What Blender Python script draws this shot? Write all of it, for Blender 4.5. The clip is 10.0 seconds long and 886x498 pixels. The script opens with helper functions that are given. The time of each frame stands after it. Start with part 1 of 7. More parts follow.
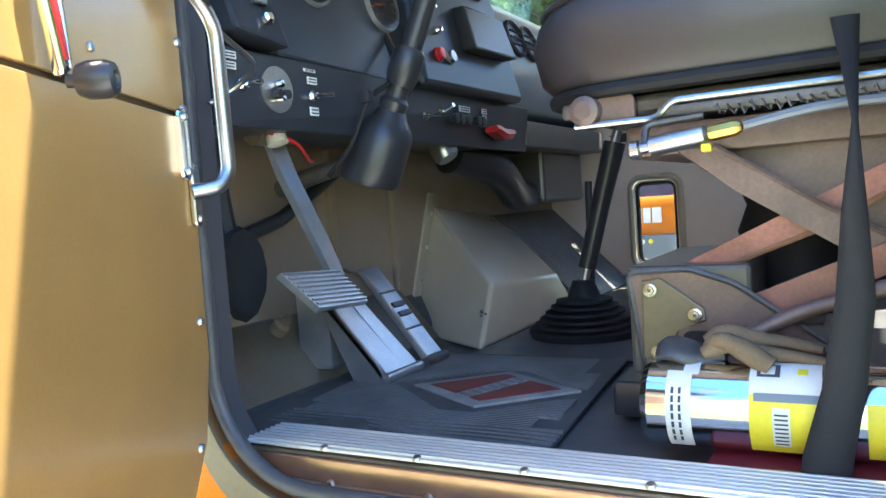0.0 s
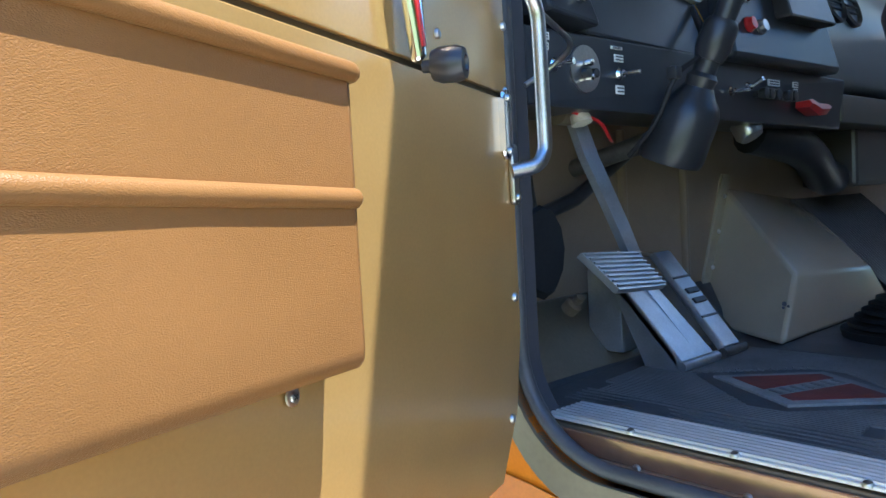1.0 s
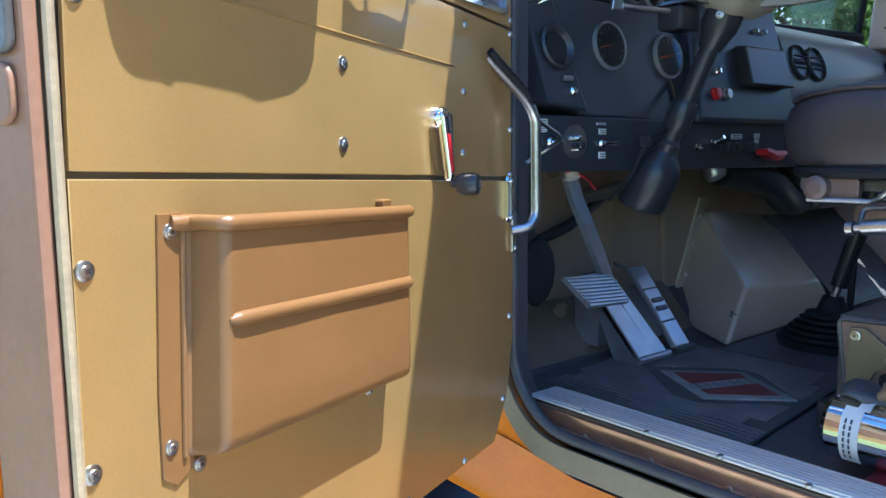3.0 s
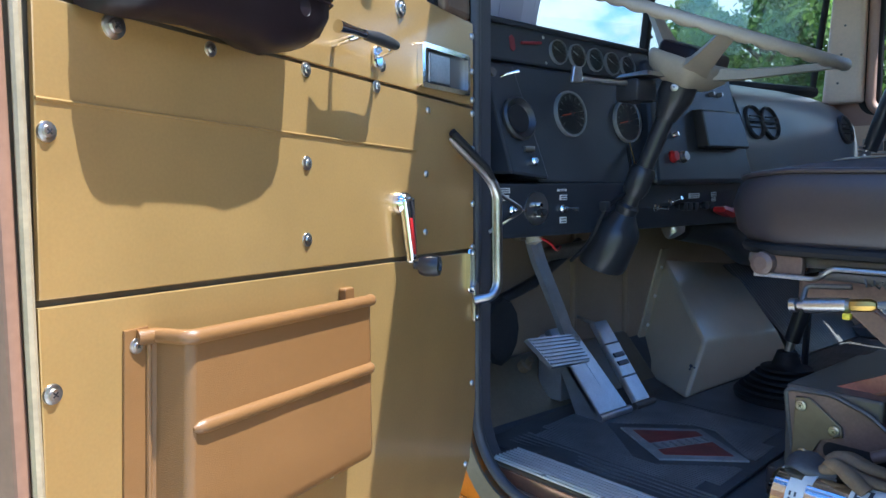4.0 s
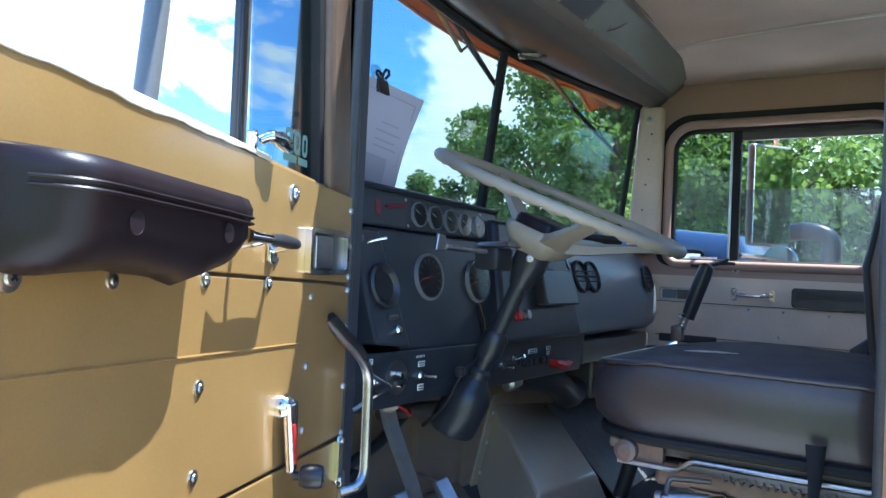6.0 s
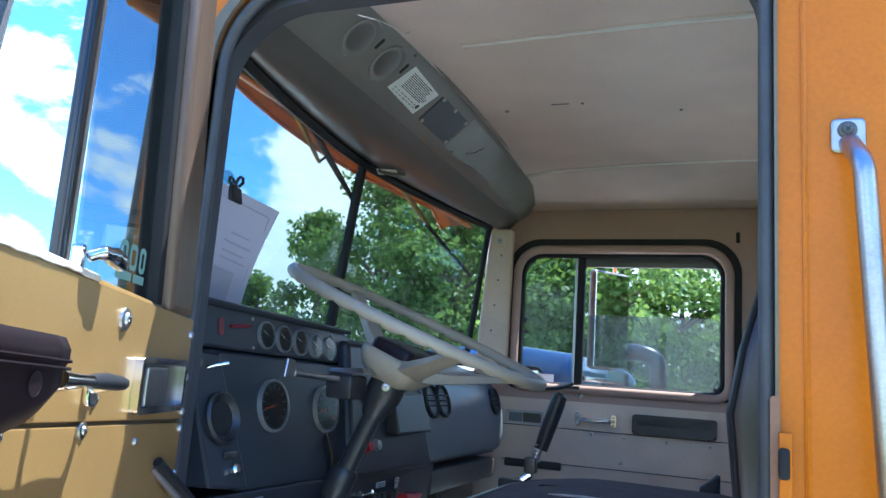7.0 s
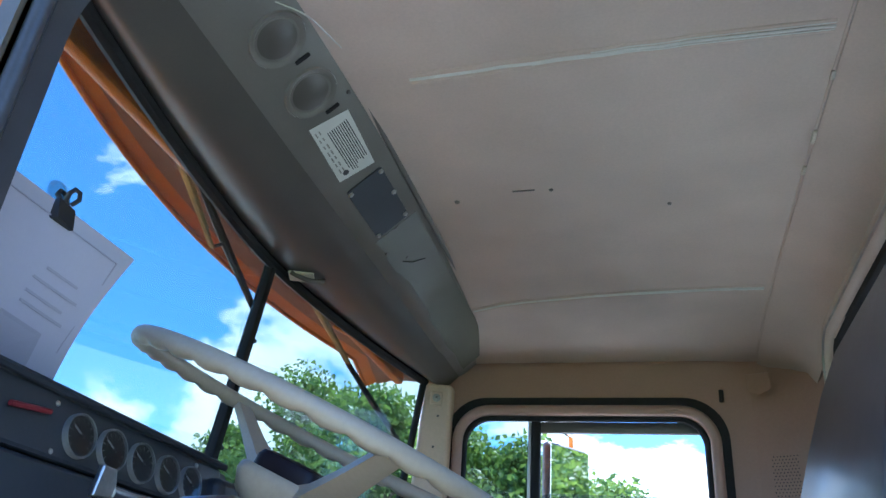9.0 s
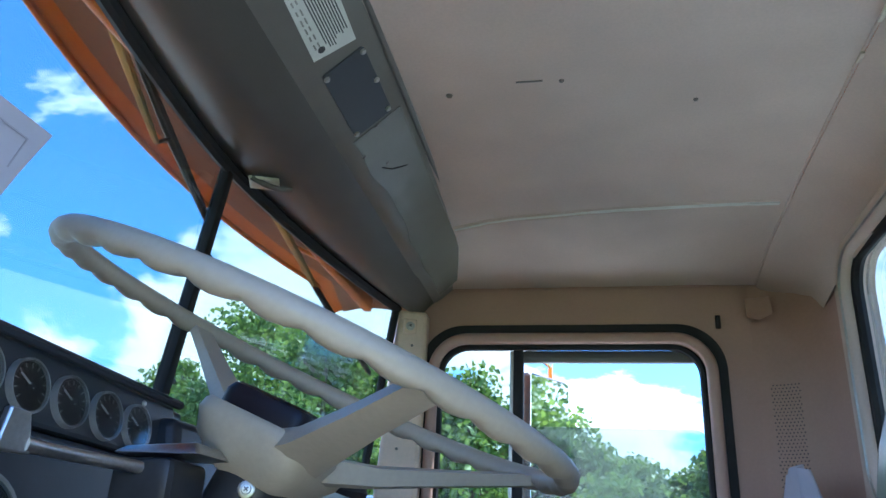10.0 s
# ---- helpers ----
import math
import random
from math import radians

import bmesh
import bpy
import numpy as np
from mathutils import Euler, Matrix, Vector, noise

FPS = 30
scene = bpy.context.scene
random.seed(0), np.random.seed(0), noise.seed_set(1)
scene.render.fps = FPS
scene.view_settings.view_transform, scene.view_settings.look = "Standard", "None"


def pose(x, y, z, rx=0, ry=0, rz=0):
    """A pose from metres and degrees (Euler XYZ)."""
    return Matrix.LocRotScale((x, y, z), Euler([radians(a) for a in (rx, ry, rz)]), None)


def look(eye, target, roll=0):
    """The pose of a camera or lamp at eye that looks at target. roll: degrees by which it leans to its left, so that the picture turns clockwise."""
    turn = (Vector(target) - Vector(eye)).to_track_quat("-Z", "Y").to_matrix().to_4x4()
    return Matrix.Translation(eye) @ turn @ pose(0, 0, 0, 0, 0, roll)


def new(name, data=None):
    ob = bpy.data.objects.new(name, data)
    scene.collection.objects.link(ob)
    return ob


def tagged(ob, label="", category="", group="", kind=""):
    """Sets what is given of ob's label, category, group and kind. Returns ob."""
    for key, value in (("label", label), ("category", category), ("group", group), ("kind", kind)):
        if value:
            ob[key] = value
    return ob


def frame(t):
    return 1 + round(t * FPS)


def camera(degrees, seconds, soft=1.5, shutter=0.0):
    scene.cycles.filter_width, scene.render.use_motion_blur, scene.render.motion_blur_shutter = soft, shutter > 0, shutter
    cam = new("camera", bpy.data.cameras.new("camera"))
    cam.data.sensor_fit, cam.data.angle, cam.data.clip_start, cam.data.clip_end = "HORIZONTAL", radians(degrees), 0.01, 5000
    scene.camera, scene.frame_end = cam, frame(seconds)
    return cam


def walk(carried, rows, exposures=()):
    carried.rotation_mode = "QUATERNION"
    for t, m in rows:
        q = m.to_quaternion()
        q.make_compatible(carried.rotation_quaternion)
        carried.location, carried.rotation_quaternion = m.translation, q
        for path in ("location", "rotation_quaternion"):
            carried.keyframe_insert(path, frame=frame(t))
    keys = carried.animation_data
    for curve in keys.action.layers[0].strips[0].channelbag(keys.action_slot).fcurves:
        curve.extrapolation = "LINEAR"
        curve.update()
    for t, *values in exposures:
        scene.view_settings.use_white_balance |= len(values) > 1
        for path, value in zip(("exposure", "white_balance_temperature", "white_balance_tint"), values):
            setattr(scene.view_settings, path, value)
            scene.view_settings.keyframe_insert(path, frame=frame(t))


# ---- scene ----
cam = camera(60.6, 10.0)
PATH = [
    (0, (0.234, -0.693, 1.461), (-0.749, 1.046, 1.350), -4.2),
    (0.5, (0.193, -0.695, 1.478), (-1.112, 0.818, 1.387), -3.9),
    (1, (0.176, -0.734, 1.465), (-1.323, 0.584, 1.346), -3.2),
    (1.5, (0.216, -0.847, 1.462), (-1.336, 0.403, 1.286), -2.1),
    (2, (0.311, -0.962, 1.503), (-1.242, 0.279, 1.284), -1.4),
    (2.5, (0.428, -0.992, 1.576), (-1.123, 0.245, 1.325), -0.9),
    (3.8, (0.539, -0.993, 1.716), (-0.973, 0.298, 1.503), -0.4),
    (4, (0.540, -0.997, 1.734), (-0.963, 0.308, 1.538), -0.3),
    (4.5, (0.529, -1.017, 1.786), (-0.931, 0.341, 1.634), 0.1),
    (5, (0.496, -1.037, 1.836), (-0.884, 0.407, 1.733), 0.8),
    (5.2, (0.475, -1.048, 1.851), (-0.858, 0.441, 1.769), 1.2),
    (6.3, (0.326, -1.048, 1.909), (-0.637, 0.700, 2.016), 3.2),
    (6.5, (0.304, -1.040, 1.920), (-0.569, 0.752, 2.075), 3.6),
    (7, (0.281, -0.979, 1.939), (-0.433, 0.857, 2.283), 4.1),
    (7.5, (0.282, -0.854, 1.923), (-0.352, 0.948, 2.514), 4.4),
    (8, (0.282, -0.718, 1.872), (-0.309, 1.016, 2.674), 4.9),
    (8.5, (0.228, -0.604, 1.813), (-0.330, 1.094, 2.711), 5.2),
    (9, (0.086, -0.460, 1.818), (-0.421, 1.249, 2.725), 4.7),
    (9.5, (-0.007, -0.334, 1.843), (-0.454, 1.419, 2.695), 3.7),
    (10, (-0.058, -0.243, 1.864), (-0.436, 1.567, 2.625), 3.0),
]
walk(cam, [(t, look(eye, target, roll)) for t, eye, target, roll in PATH], exposures=[(0.0, 3.85, 6500, 2), (0.5, 3.45, 6000, 2), (1.0, 3.0, 5700, 2), (2.0, 2.70, 5400, 5), (5.0, 2.62, 5400, 5), (6.5, 2.85, 5400, 4), (8.0, 2.55, 5100, 5), (9.0, 2.82, 5200, 5), (10.0, 2.92, 5200, 5)])

# ---------------------------------------------------------------- world, sun
SUN_AZ = Vector((0.77, 0.64, 0.0)).normalized()
SUN_EL = radians(68.7)
sun_dir = Vector((SUN_AZ.x * math.cos(SUN_EL), SUN_AZ.y * math.cos(SUN_EL), math.sin(SUN_EL)))
world = bpy.data.worlds.new("sky")
scene.world = world
world.use_nodes = True
wn, wl = world.node_tree.nodes, world.node_tree.links
wn.clear()
w_out = wn.new("ShaderNodeOutputWorld")
w_bg = wn.new("ShaderNodeBackground")
w_sky = wn.new("ShaderNodeTexSky")
w_sky.sky_type = "NISHITA"
w_sky.sun_disc = False
w_sky.sun_elevation = SUN_EL
w_sky.sun_rotation = math.atan2(sun_dir.x, sun_dir.y)
w_sky.dust_density = 0.1
w_sky.ozone_density = 2.2
w_co = wn.new("ShaderNodeTexCoord")
w_map = wn.new("ShaderNodeMapping")
w_map.inputs["Scale"].default_value = (1.0, 1.0, 1.7)
w_map.inputs["Location"].default_value = (0.35, 0.9, 0.15)
w_n1 = wn.new("ShaderNodeTexNoise")
w_n1.inputs["Scale"].default_value = 2.6
w_n1.inputs["Detail"].default_value = 9.0
w_n1.inputs["Roughness"].default_value = 0.60
w_n1.inputs["Distortion"].default_value = 0.25
w_sep = wn.new("ShaderNodeSeparateXYZ")
w_low = wn.new("ShaderNodeMapRange")
w_low.inputs["From Min"].default_value = 0.22
w_low.inputs["From Max"].default_value = 0.66
w_low.inputs["To Min"].default_value = 0.095
w_low.inputs["To Max"].default_value = -0.085
w_add = wn.new("ShaderNodeMath")
w_add.operation = "ADD"
w_ramp = wn.new("ShaderNodeValToRGB")
w_ramp.color_ramp.elements[0].position = 0.53
w_ramp.color_ramp.elements[1].position = 0.575
w_n2 = wn.new("ShaderNodeTexNoise")
w_n2.inputs["Scale"].default_value = 5.5
w_n2.inputs["Detail"].default_value = 9.0
w_cc = wn.new("ShaderNodeValToRGB")
w_cc.color_ramp.elements[0].position = 0.34
w_cc.color_ramp.elements[0].color = (1.7, 2.0, 2.4, 1)
w_cc.color_ramp.elements[1].position = 0.62
w_cc.color_ramp.elements[1].color = (2.6, 2.7, 2.8, 1)
w_tint = wn.new("ShaderNodeMix")
w_tint.data_type = "RGBA"
w_tint.blend_type = "MULTIPLY"
w_tint.inputs["Factor"].default_value = 1.0
w_tint.inputs[7].default_value = (0.255, 0.39, 0.55, 1)
w_mix = wn.new("ShaderNodeMix")
w_mix.data_type = "RGBA"
wl.new(w_co.outputs["Generated"], w_map.inputs["Vector"])
wl.new(w_map.outputs["Vector"], w_n1.inputs["Vector"])
wl.new(w_map.outputs["Vector"], w_n2.inputs["Vector"])
wl.new(w_co.outputs["Generated"], w_sep.inputs["Vector"])
wl.new(w_sep.outputs["Z"], w_low.inputs["Value"])
wl.new(w_n1.outputs["Fac"], w_add.inputs[0])
wl.new(w_low.outputs["Result"], w_add.inputs[1])
wl.new(w_add.outputs[0], w_ramp.inputs["Fac"])
wl.new(w_n2.outputs["Fac"], w_cc.inputs["Fac"])
wl.new(w_sky.outputs["Color"], w_tint.inputs[6])
wl.new(w_tint.outputs[2], w_mix.inputs[6])
wl.new(w_cc.outputs["Color"], w_mix.inputs[7])
wl.new(w_ramp.outputs["Color"], w_mix.inputs["Factor"])
wl.new(w_mix.outputs[2], w_bg.inputs["Color"])
wl.new(w_bg.outputs["Background"], w_out.inputs["Surface"])
w_bg.inputs["Strength"].default_value = 0.15
sun = new("sun", bpy.data.lights.new("sun", "SUN"))
sun.data.energy = 2.25
sun.data.angle = radians(0.53)
sun.data.color = (1.0, 0.95, 0.87)
sun.matrix_world = look(sun_dir * 60, (0, 0, 0))


# ---------------------------------------------------------------- materials
def material(name, color, rough=0.5, metal=0.0, var=0.12, scale=14.0, fine=160.0, bump=0.05, grain=0.0,
             dirt=0.0, dirt_color=(0.05, 0.04, 0.03), coat=0.0, per_piece=0.0, spec=0.5, grain_scale=1100.0, stretch=(1, 1, 1)):
    """A painted, moulded or woven surface: broad tone, fine speckle, relief, dirt in patches."""
    m = bpy.data.materials.new(name)
    m.use_nodes = True
    n, l = m.node_tree.nodes, m.node_tree.links
    b = n["Principled BSDF"]
    co = n.new("ShaderNodeTexCoord")
    mp = n.new("ShaderNodeMapping")
    mp.inputs["Scale"].default_value = stretch
    l.new(co.outputs["Object"], mp.inputs["Vector"])
    n1 = n.new("ShaderNodeTexNoise")
    n1.inputs["Scale"].default_value = scale
    n1.inputs["Detail"].default_value = 5.0
    n2 = n.new("ShaderNodeTexNoise")
    n2.inputs["Scale"].default_value = fine
    n2.inputs["Detail"].default_value = 3.0
    for k in (n1, n2):
        l.new(mp.outputs["Vector"], k.inputs["Vector"])
    mr = n.new("ShaderNodeMapRange")
    mr.inputs["From Min"].default_value, mr.inputs["From Max"].default_value = 0.3, 0.7
    mr.inputs["To Min"].default_value, mr.inputs["To Max"].default_value = 1 - var, 1 + var
    l.new(n1.outputs["Fac"], mr.inputs["Value"])
    mr2 = n.new("ShaderNodeMapRange")
    mr2.inputs["From Min"].default_value, mr2.inputs["From Max"].default_value = 0.3, 0.7
    mr2.inputs["To Min"].default_value, mr2.inputs["To Max"].default_value = 1 - var * 0.6, 1 + var * 0.6
    l.new(n2.outputs["Fac"], mr2.inputs["Value"])
    mul = n.new("ShaderNodeMath")
    mul.operation = "MULTIPLY"
    l.new(mr.outputs["Result"], mul.inputs[0])
    l.new(mr2.outputs["Result"], mul.inputs[1])
    fac = mul.outputs[0]
    if per_piece:
        oi = n.new("ShaderNodeObjectInfo")
        pr = n.new("ShaderNodeMapRange")
        pr.inputs["To Min"].default_value, pr.inputs["To Max"].default_value = 1 - per_piece, 1 + per_piece
        l.new(oi.outputs["Random"], pr.inputs["Value"])
        m2 = n.new("ShaderNodeMath")
        m2.operation = "MULTIPLY"
        l.new(fac, m2.inputs[0])
        l.new(pr.outputs["Result"], m2.inputs[1])
        fac = m2.outputs[0]
    sc = n.new("ShaderNodeVectorMath")
    sc.operation = "SCALE"
    sc.inputs[0].default_value = color[:3]
    l.new(fac, sc.inputs["Scale"])
    col = sc.outputs["Vector"]
    if dirt:
        n3 = n.new("ShaderNodeTexNoise")
        n3.inputs["Scale"].default_value = scale * 0.45
        n3.inputs["Detail"].default_value = 2.5
        n3.inputs["Roughness"].default_value = 0.55
        l.new(mp.outputs["Vector"], n3.inputs["Vector"])
        dr = n.new("ShaderNodeMapRange")
        dr.interpolation_type = "SMOOTHSTEP"
        dr.inputs["From Min"].default_value, dr.inputs["From Max"].default_value = 0.36, 0.82
        dr.inputs["To Max"].default_value = dirt
        l.new(n3.outputs["Fac"], dr.inputs["Value"])
        mx = n.new("ShaderNodeMix")
        mx.data_type = "RGBA"
        l.new(dr.outputs["Result"], mx.inputs["Factor"])
        l.new(col, mx.inputs[6])
        mx.inputs[7].default_value = (*dirt_color, 1)
        col = mx.outputs[2]
    l.new(col, b.inputs["Base Color"])
    rr = n.new("ShaderNodeMapRange")
    rr.inputs["From Min"].default_value, rr.inputs["From Max"].default_value = 0.1, 0.9
    rr.inputs["To Min"].default_value, rr.inputs["To Max"].default_value = rough * 0.96, min(1.0, rough * 1.04)
    l.new(n1.outputs["Fac"], rr.inputs["Value"])
    l.new(rr.outputs["Result"], b.inputs["Roughness"])
    b.inputs["Metallic"].default_value = metal
    b.inputs["Coat Weight"].default_value = coat
    b.inputs["Coat Roughness"].default_value = 0.12
    b.inputs["Specular IOR Level"].default_value = spec
    bp = n.new("ShaderNodeBump")
    bp.inputs["Strength"].default_value = 1.0
    bp.inputs["Distance"].default_value = bump * 0.01
    l.new(n1.outputs["Fac"], bp.inputs["Height"])
    if grain:
        vo = n.new("ShaderNodeTexVoronoi")
        vo.inputs["Scale"].default_value = grain_scale
        vo.feature = "SMOOTH_F1"
        l.new(mp.outputs["Vector"], vo.inputs["Vector"])
        b2 = n.new("ShaderNodeBump")
        b2.inputs["Strength"].default_value = grain
        b2.inputs["Distance"].default_value = 0.44 / grain_scale
        l.new(vo.outputs["Distance"], b2.inputs["Height"])
        l.new(bp.outputs["Normal"], b2.inputs["Normal"])
        l.new(b2.outputs["Normal"], b.inputs["Normal"])
    else:
        l.new(bp.outputs["Normal"], b.inputs["Normal"])
    return m


def glass_material(name, tint=(0.93, 0.97, 0.96), rough=0.0, haze=0.0, edge=0.75):
    m = bpy.data.materials.new(name)
    m.use_nodes = True
    n, l = m.node_tree.nodes, m.node_tree.links
    n.clear()
    out = n.new("ShaderNodeOutputMaterial")
    tr = n.new("ShaderNodeBsdfTransparent")
    tr.inputs["Color"].default_value = (*tint, 1)
    gl = n.new("ShaderNodeBsdfGlossy")
    gl.inputs["Roughness"].default_value = rough
    lw = n.new("ShaderNodeLayerWeight")
    lw.inputs["Blend"].default_value = 0.5
    pw = n.new("ShaderNodeMath")
    pw.operation = "POWER"
    pw.inputs[1].default_value = 4.0
    l.new(lw.outputs["Facing"], pw.inputs[0])
    fr = n.new("ShaderNodeMapRange")
    fr.inputs["To Min"].default_value, fr.inputs["To Max"].default_value = 0.035, edge
    l.new(pw.outputs[0], fr.inputs["Value"])
    mx = n.new("ShaderNodeMixShader")
    l.new(fr.outputs["Result"], mx.inputs["Fac"])
    l.new(tr.outputs["BSDF"], mx.inputs[1])
    l.new(gl.outputs["BSDF"], mx.inputs[2])
    last = mx
    if haze:
        df = n.new("ShaderNodeBsdfDiffuse")
        df.inputs["Color"].default_value = (0.75, 0.77, 0.78, 1)
        hz = n.new("ShaderNodeMixShader")
        nz = n.new("ShaderNodeTexNoise")
        nz.inputs["Scale"].default_value = 3.0
        mr = n.new("ShaderNodeMapRange")
        mr.inputs["To Max"].default_value = haze * 2
        l.new(nz.outputs["Fac"], mr.inputs["Value"])
        l.new(mr.outputs["Result"], hz.inputs["Fac"])
        l.new(mx.outputs["Shader"], hz.inputs[1])
        l.new(df.outputs["BSDF"], hz.inputs[2])
        last = hz
    l.new(last.outputs["Shader"], out.inputs["Surface"])
    return m


gold = material("gold_paint", (0.50, 0.305, 0.104), 0.36, 0.52, 0.06, 9.0, 260.0, 0.05, dirt=0.14, dirt_color=(0.27, 0.18, 0.08), coat=0.6)
fire_m = material("dark_brown_firewall_paint", (0.34, 0.255, 0.18), 0.30, 0.2, 0.08, 8.0, 300.0, 0.03, grain=0.10, dirt=0.10, dirt_color=(0.07, 0.055, 0.05))
gold_in = material("gold_brown_paint", (0.60, 0.52, 0.39), 0.24, 0.35, 0.04, 8.0, 300.0, 0.02, grain=0.08, dirt=0.04, dirt_color=(0.25, 0.18, 0.10), coat=0.3)
tan_in = material("tan_interior_paint", (0.80, 0.635, 0.50), 0.46, 0.0, 0.06, 6.0, 120.0, 0.08, dirt=0.25, dirt_color=(0.2, 0.14, 0.09))
orange = material("orange_paint", (0.62, 0.172, 0.007), 0.28, 0.0, 0.10, 7.0, 160.0, 0.06, dirt=0.30, dirt_color=(0.40, 0.098, 0.008), spec=0.25)
headliner = material("taupe_vinyl_headliner", (0.62, 0.515, 0.455), 0.5, 0.0, 0.06, 5.0, 200.0, 0.1, grain=0.35, dirt=0.3, dirt_color=(0.17, 0.13, 0.11))
console_m = material("grey_moulded_console", (0.172, 0.162, 0.148), 0.30, 0.0, 0.05, 9.0, 300.0, 0.02, grain=0.15, dirt=0.05, dirt_color=(0.1, 0.09, 0.075))
header_m = material("dark_painted_header", (0.108, 0.098, 0.089), 0.30, 0.1, 0.05, 9.0, 300.0, 0.02, grain=0.12, dirt=0.05, dirt_color=(0.14, 0.10, 0.06))
pocket_m = material("brown_leathergrain_plastic", (0.205, 0.096, 0.030), 0.36, 0.0, 0.05, 7.0, 150.0, 0.04, grain=0.5, grain_scale=800.0, stretch=(1, 1, 1.9), dirt=0.12, dirt_color=(0.25, 0.12, 0.05))
vinyl = material("dark_maroon_vinyl", (0.012, 0.007, 0.009), 0.38, 0.0, 0.12, 14.0, 200.0, 0.10, grain=0.25, dirt=0.08, dirt_color=(0.05, 0.04, 0.04), spec=0.32)
seat_fabric = material("dark_grey_seat_cloth", (0.080, 0.071, 0.074), 0.9, 0.0, 0.25, 20.0, 500.0, 0.3, grain=0.8, dirt=0.35, dirt_color=(0.12, 0.10, 0.10))
seat_vinyl = material("black_purple_seat_vinyl", (0.046, 0.038, 0.042), 0.34, 0.0, 0.10, 9.0, 180.0, 0.15, grain=0.25, dirt=0.10, dirt_color=(0.075, 0.060, 0.062), coat=0.15)
dash_m = material("black_blue_dash_paint", (0.027, 0.031, 0.040), 0.34, 0.0, 0.12, 12.0, 260.0, 0.05, grain=0.12, dirt=0.2, dirt_color=(0.05, 0.05, 0.055))
# lightened to grey-blue: the pad's sky reflection is put into the base colour
dash_pad = material("sky_toned_dash_pad", (0.165, 0.185, 0.210), 0.28, 0.0, 0.05, 4.0, 200.0, 0.04, dirt=0.06, dirt_color=(0.11, 0.11, 0.11))
black_plastic = material("black_plastic", (0.030, 0.030, 0.034), 0.33, 0.0, 0.15, 20.0, 200.0, 0.05)
gloss_black = material("glossy_black_moulding", (0.014, 0.015, 0.018), 0.14, 0.0, 0.1, 14.0, 200.0, 0.03, coat=0.3)
rubber = material("black_rubber", (0.018, 0.018, 0.020), 0.60, 0.0, 0.2, 18.0, 240.0, 0.15, dirt=0.3, dirt_color=(0.035, 0.032, 0.03), spec=0.25)
mat_rubber = material("black_ribbed_mat_rubber", (0.078, 0.077, 0.079), 0.46, 0.0, 0.25, 11.0, 220.0, 0.25, dirt=0.45, dirt_color=(0.07, 0.065, 0.06))
chrome = material("chrome", (0.78, 0.78, 0.79), 0.10, 1.0, 0.05, 15.0, 200.0, 0.03)
steel = material("brushed_steel", (0.52, 0.51, 0.50), 0.32, 1.0, 0.15, 15.0, 260.0, 0.1, dirt=0.25, dirt_color=(0.16, 0.12, 0.09))
pedal_steel = material("worn_pedal_steel", (0.60, 0.61, 0.63), 0.32, 0.85, 0.1, 24.0, 260.0, 0.1, dirt=0.2, dirt_color=(0.1, 0.09, 0.085))
dark_steel = material("dark_worn_steel", (0.135, 0.125, 0.118), 0.42, 0.4, 0.25, 22.0, 200.0, 0.2, dirt=0.4, dirt_color=(0.12, 0.08, 0.05))
alu = material("ribbed_aluminium", (0.74, 0.73, 0.71), 0.38, 0.40, 0.12, 10.0, 200.0, 0.1, dirt=0.35, dirt_color=(0.25, 0.22, 0.19), stretch=(0.3, 3, 3))
copper = material("scuffed_copper_brown_strip", (0.50, 0.28, 0.18), 0.22, 0.60, 0.2, 12.0, 90.0, 0.1, dirt=0.5, dirt_color=(0.16, 0.07, 0.04), stretch=(0.5, 1, 1))
jamb_m = material("olive_jamb_paint", (0.18, 0.145, 0.095), 0.36, 0.25, 0.1, 9.0, 120.0, 0.1, dirt=0.35, dirt_color=(0.08, 0.06, 0.045))
edge_m = material("worn_pink_brown_edge_paint", (0.28, 0.145, 0.088), 0.40, 0.0, 0.1, 9.0, 120.0, 0.08, dirt=0.35, dirt_color=(0.26, 0.15, 0.10), coat=0.0, spec=0.2)
bead_m = material("worn_cream_olive_bead", (0.46, 0.34, 0.20), 0.4, 0.2, 0.15, 18.0, 160.0, 0.2, dirt=0.5, dirt_color=(0.25, 0.2, 0.14))
wheel_m = material("cream_steering_plastic", (0.40, 0.345, 0.27), 0.38, 0.0, 0.06, 10.0, 160.0, 0.06, dirt=0.3, dirt_color=(0.25, 0.2, 0.15))
# white paper darkened to purple-grey, the shade of a backlit sheet in its colour
paper_m = material("shade_toned_white_paper", (0.50, 0.48, 0.58), 0.8, 0.0, 0.02, 6.0, 200.0, 0.05)
white_m = material("white_label", (0.72, 0.72, 0.70), 0.6, 0.0, 0.04, 30.0, 300.0, 0.02, dirt=0.2, dirt_color=(0.4, 0.38, 0.34))
ink = material("grey_black_print", (0.06, 0.06, 0.07), 0.7, 0.0, 0.1, 40.0, 300.0, 0.0)
red_m = material("red_plastic", (0.50, 0.02, 0.025), 0.35, 0.0, 0.1, 20.0, 200.0, 0.05)
badge_m = material("dark_red_enamel", (0.17, 0.020, 0.028), 0.35, 0.0, 0.1, 20.0, 200.0, 0.05)
red_mat = material("faded_red_rubber", (0.22, 0.045, 0.036), 0.6, 0.0, 0.2, 20.0, 200.0, 0.2, dirt=0.4, dirt_color=(0.10, 0.06, 0.05))
mat_rib = material("worn_rubber_rib", (0.15, 0.147, 0.145), 0.42, 0.0, 0.25, 14.0, 220.0, 0.1, dirt=0.3, dirt_color=(0.08, 0.075, 0.07))
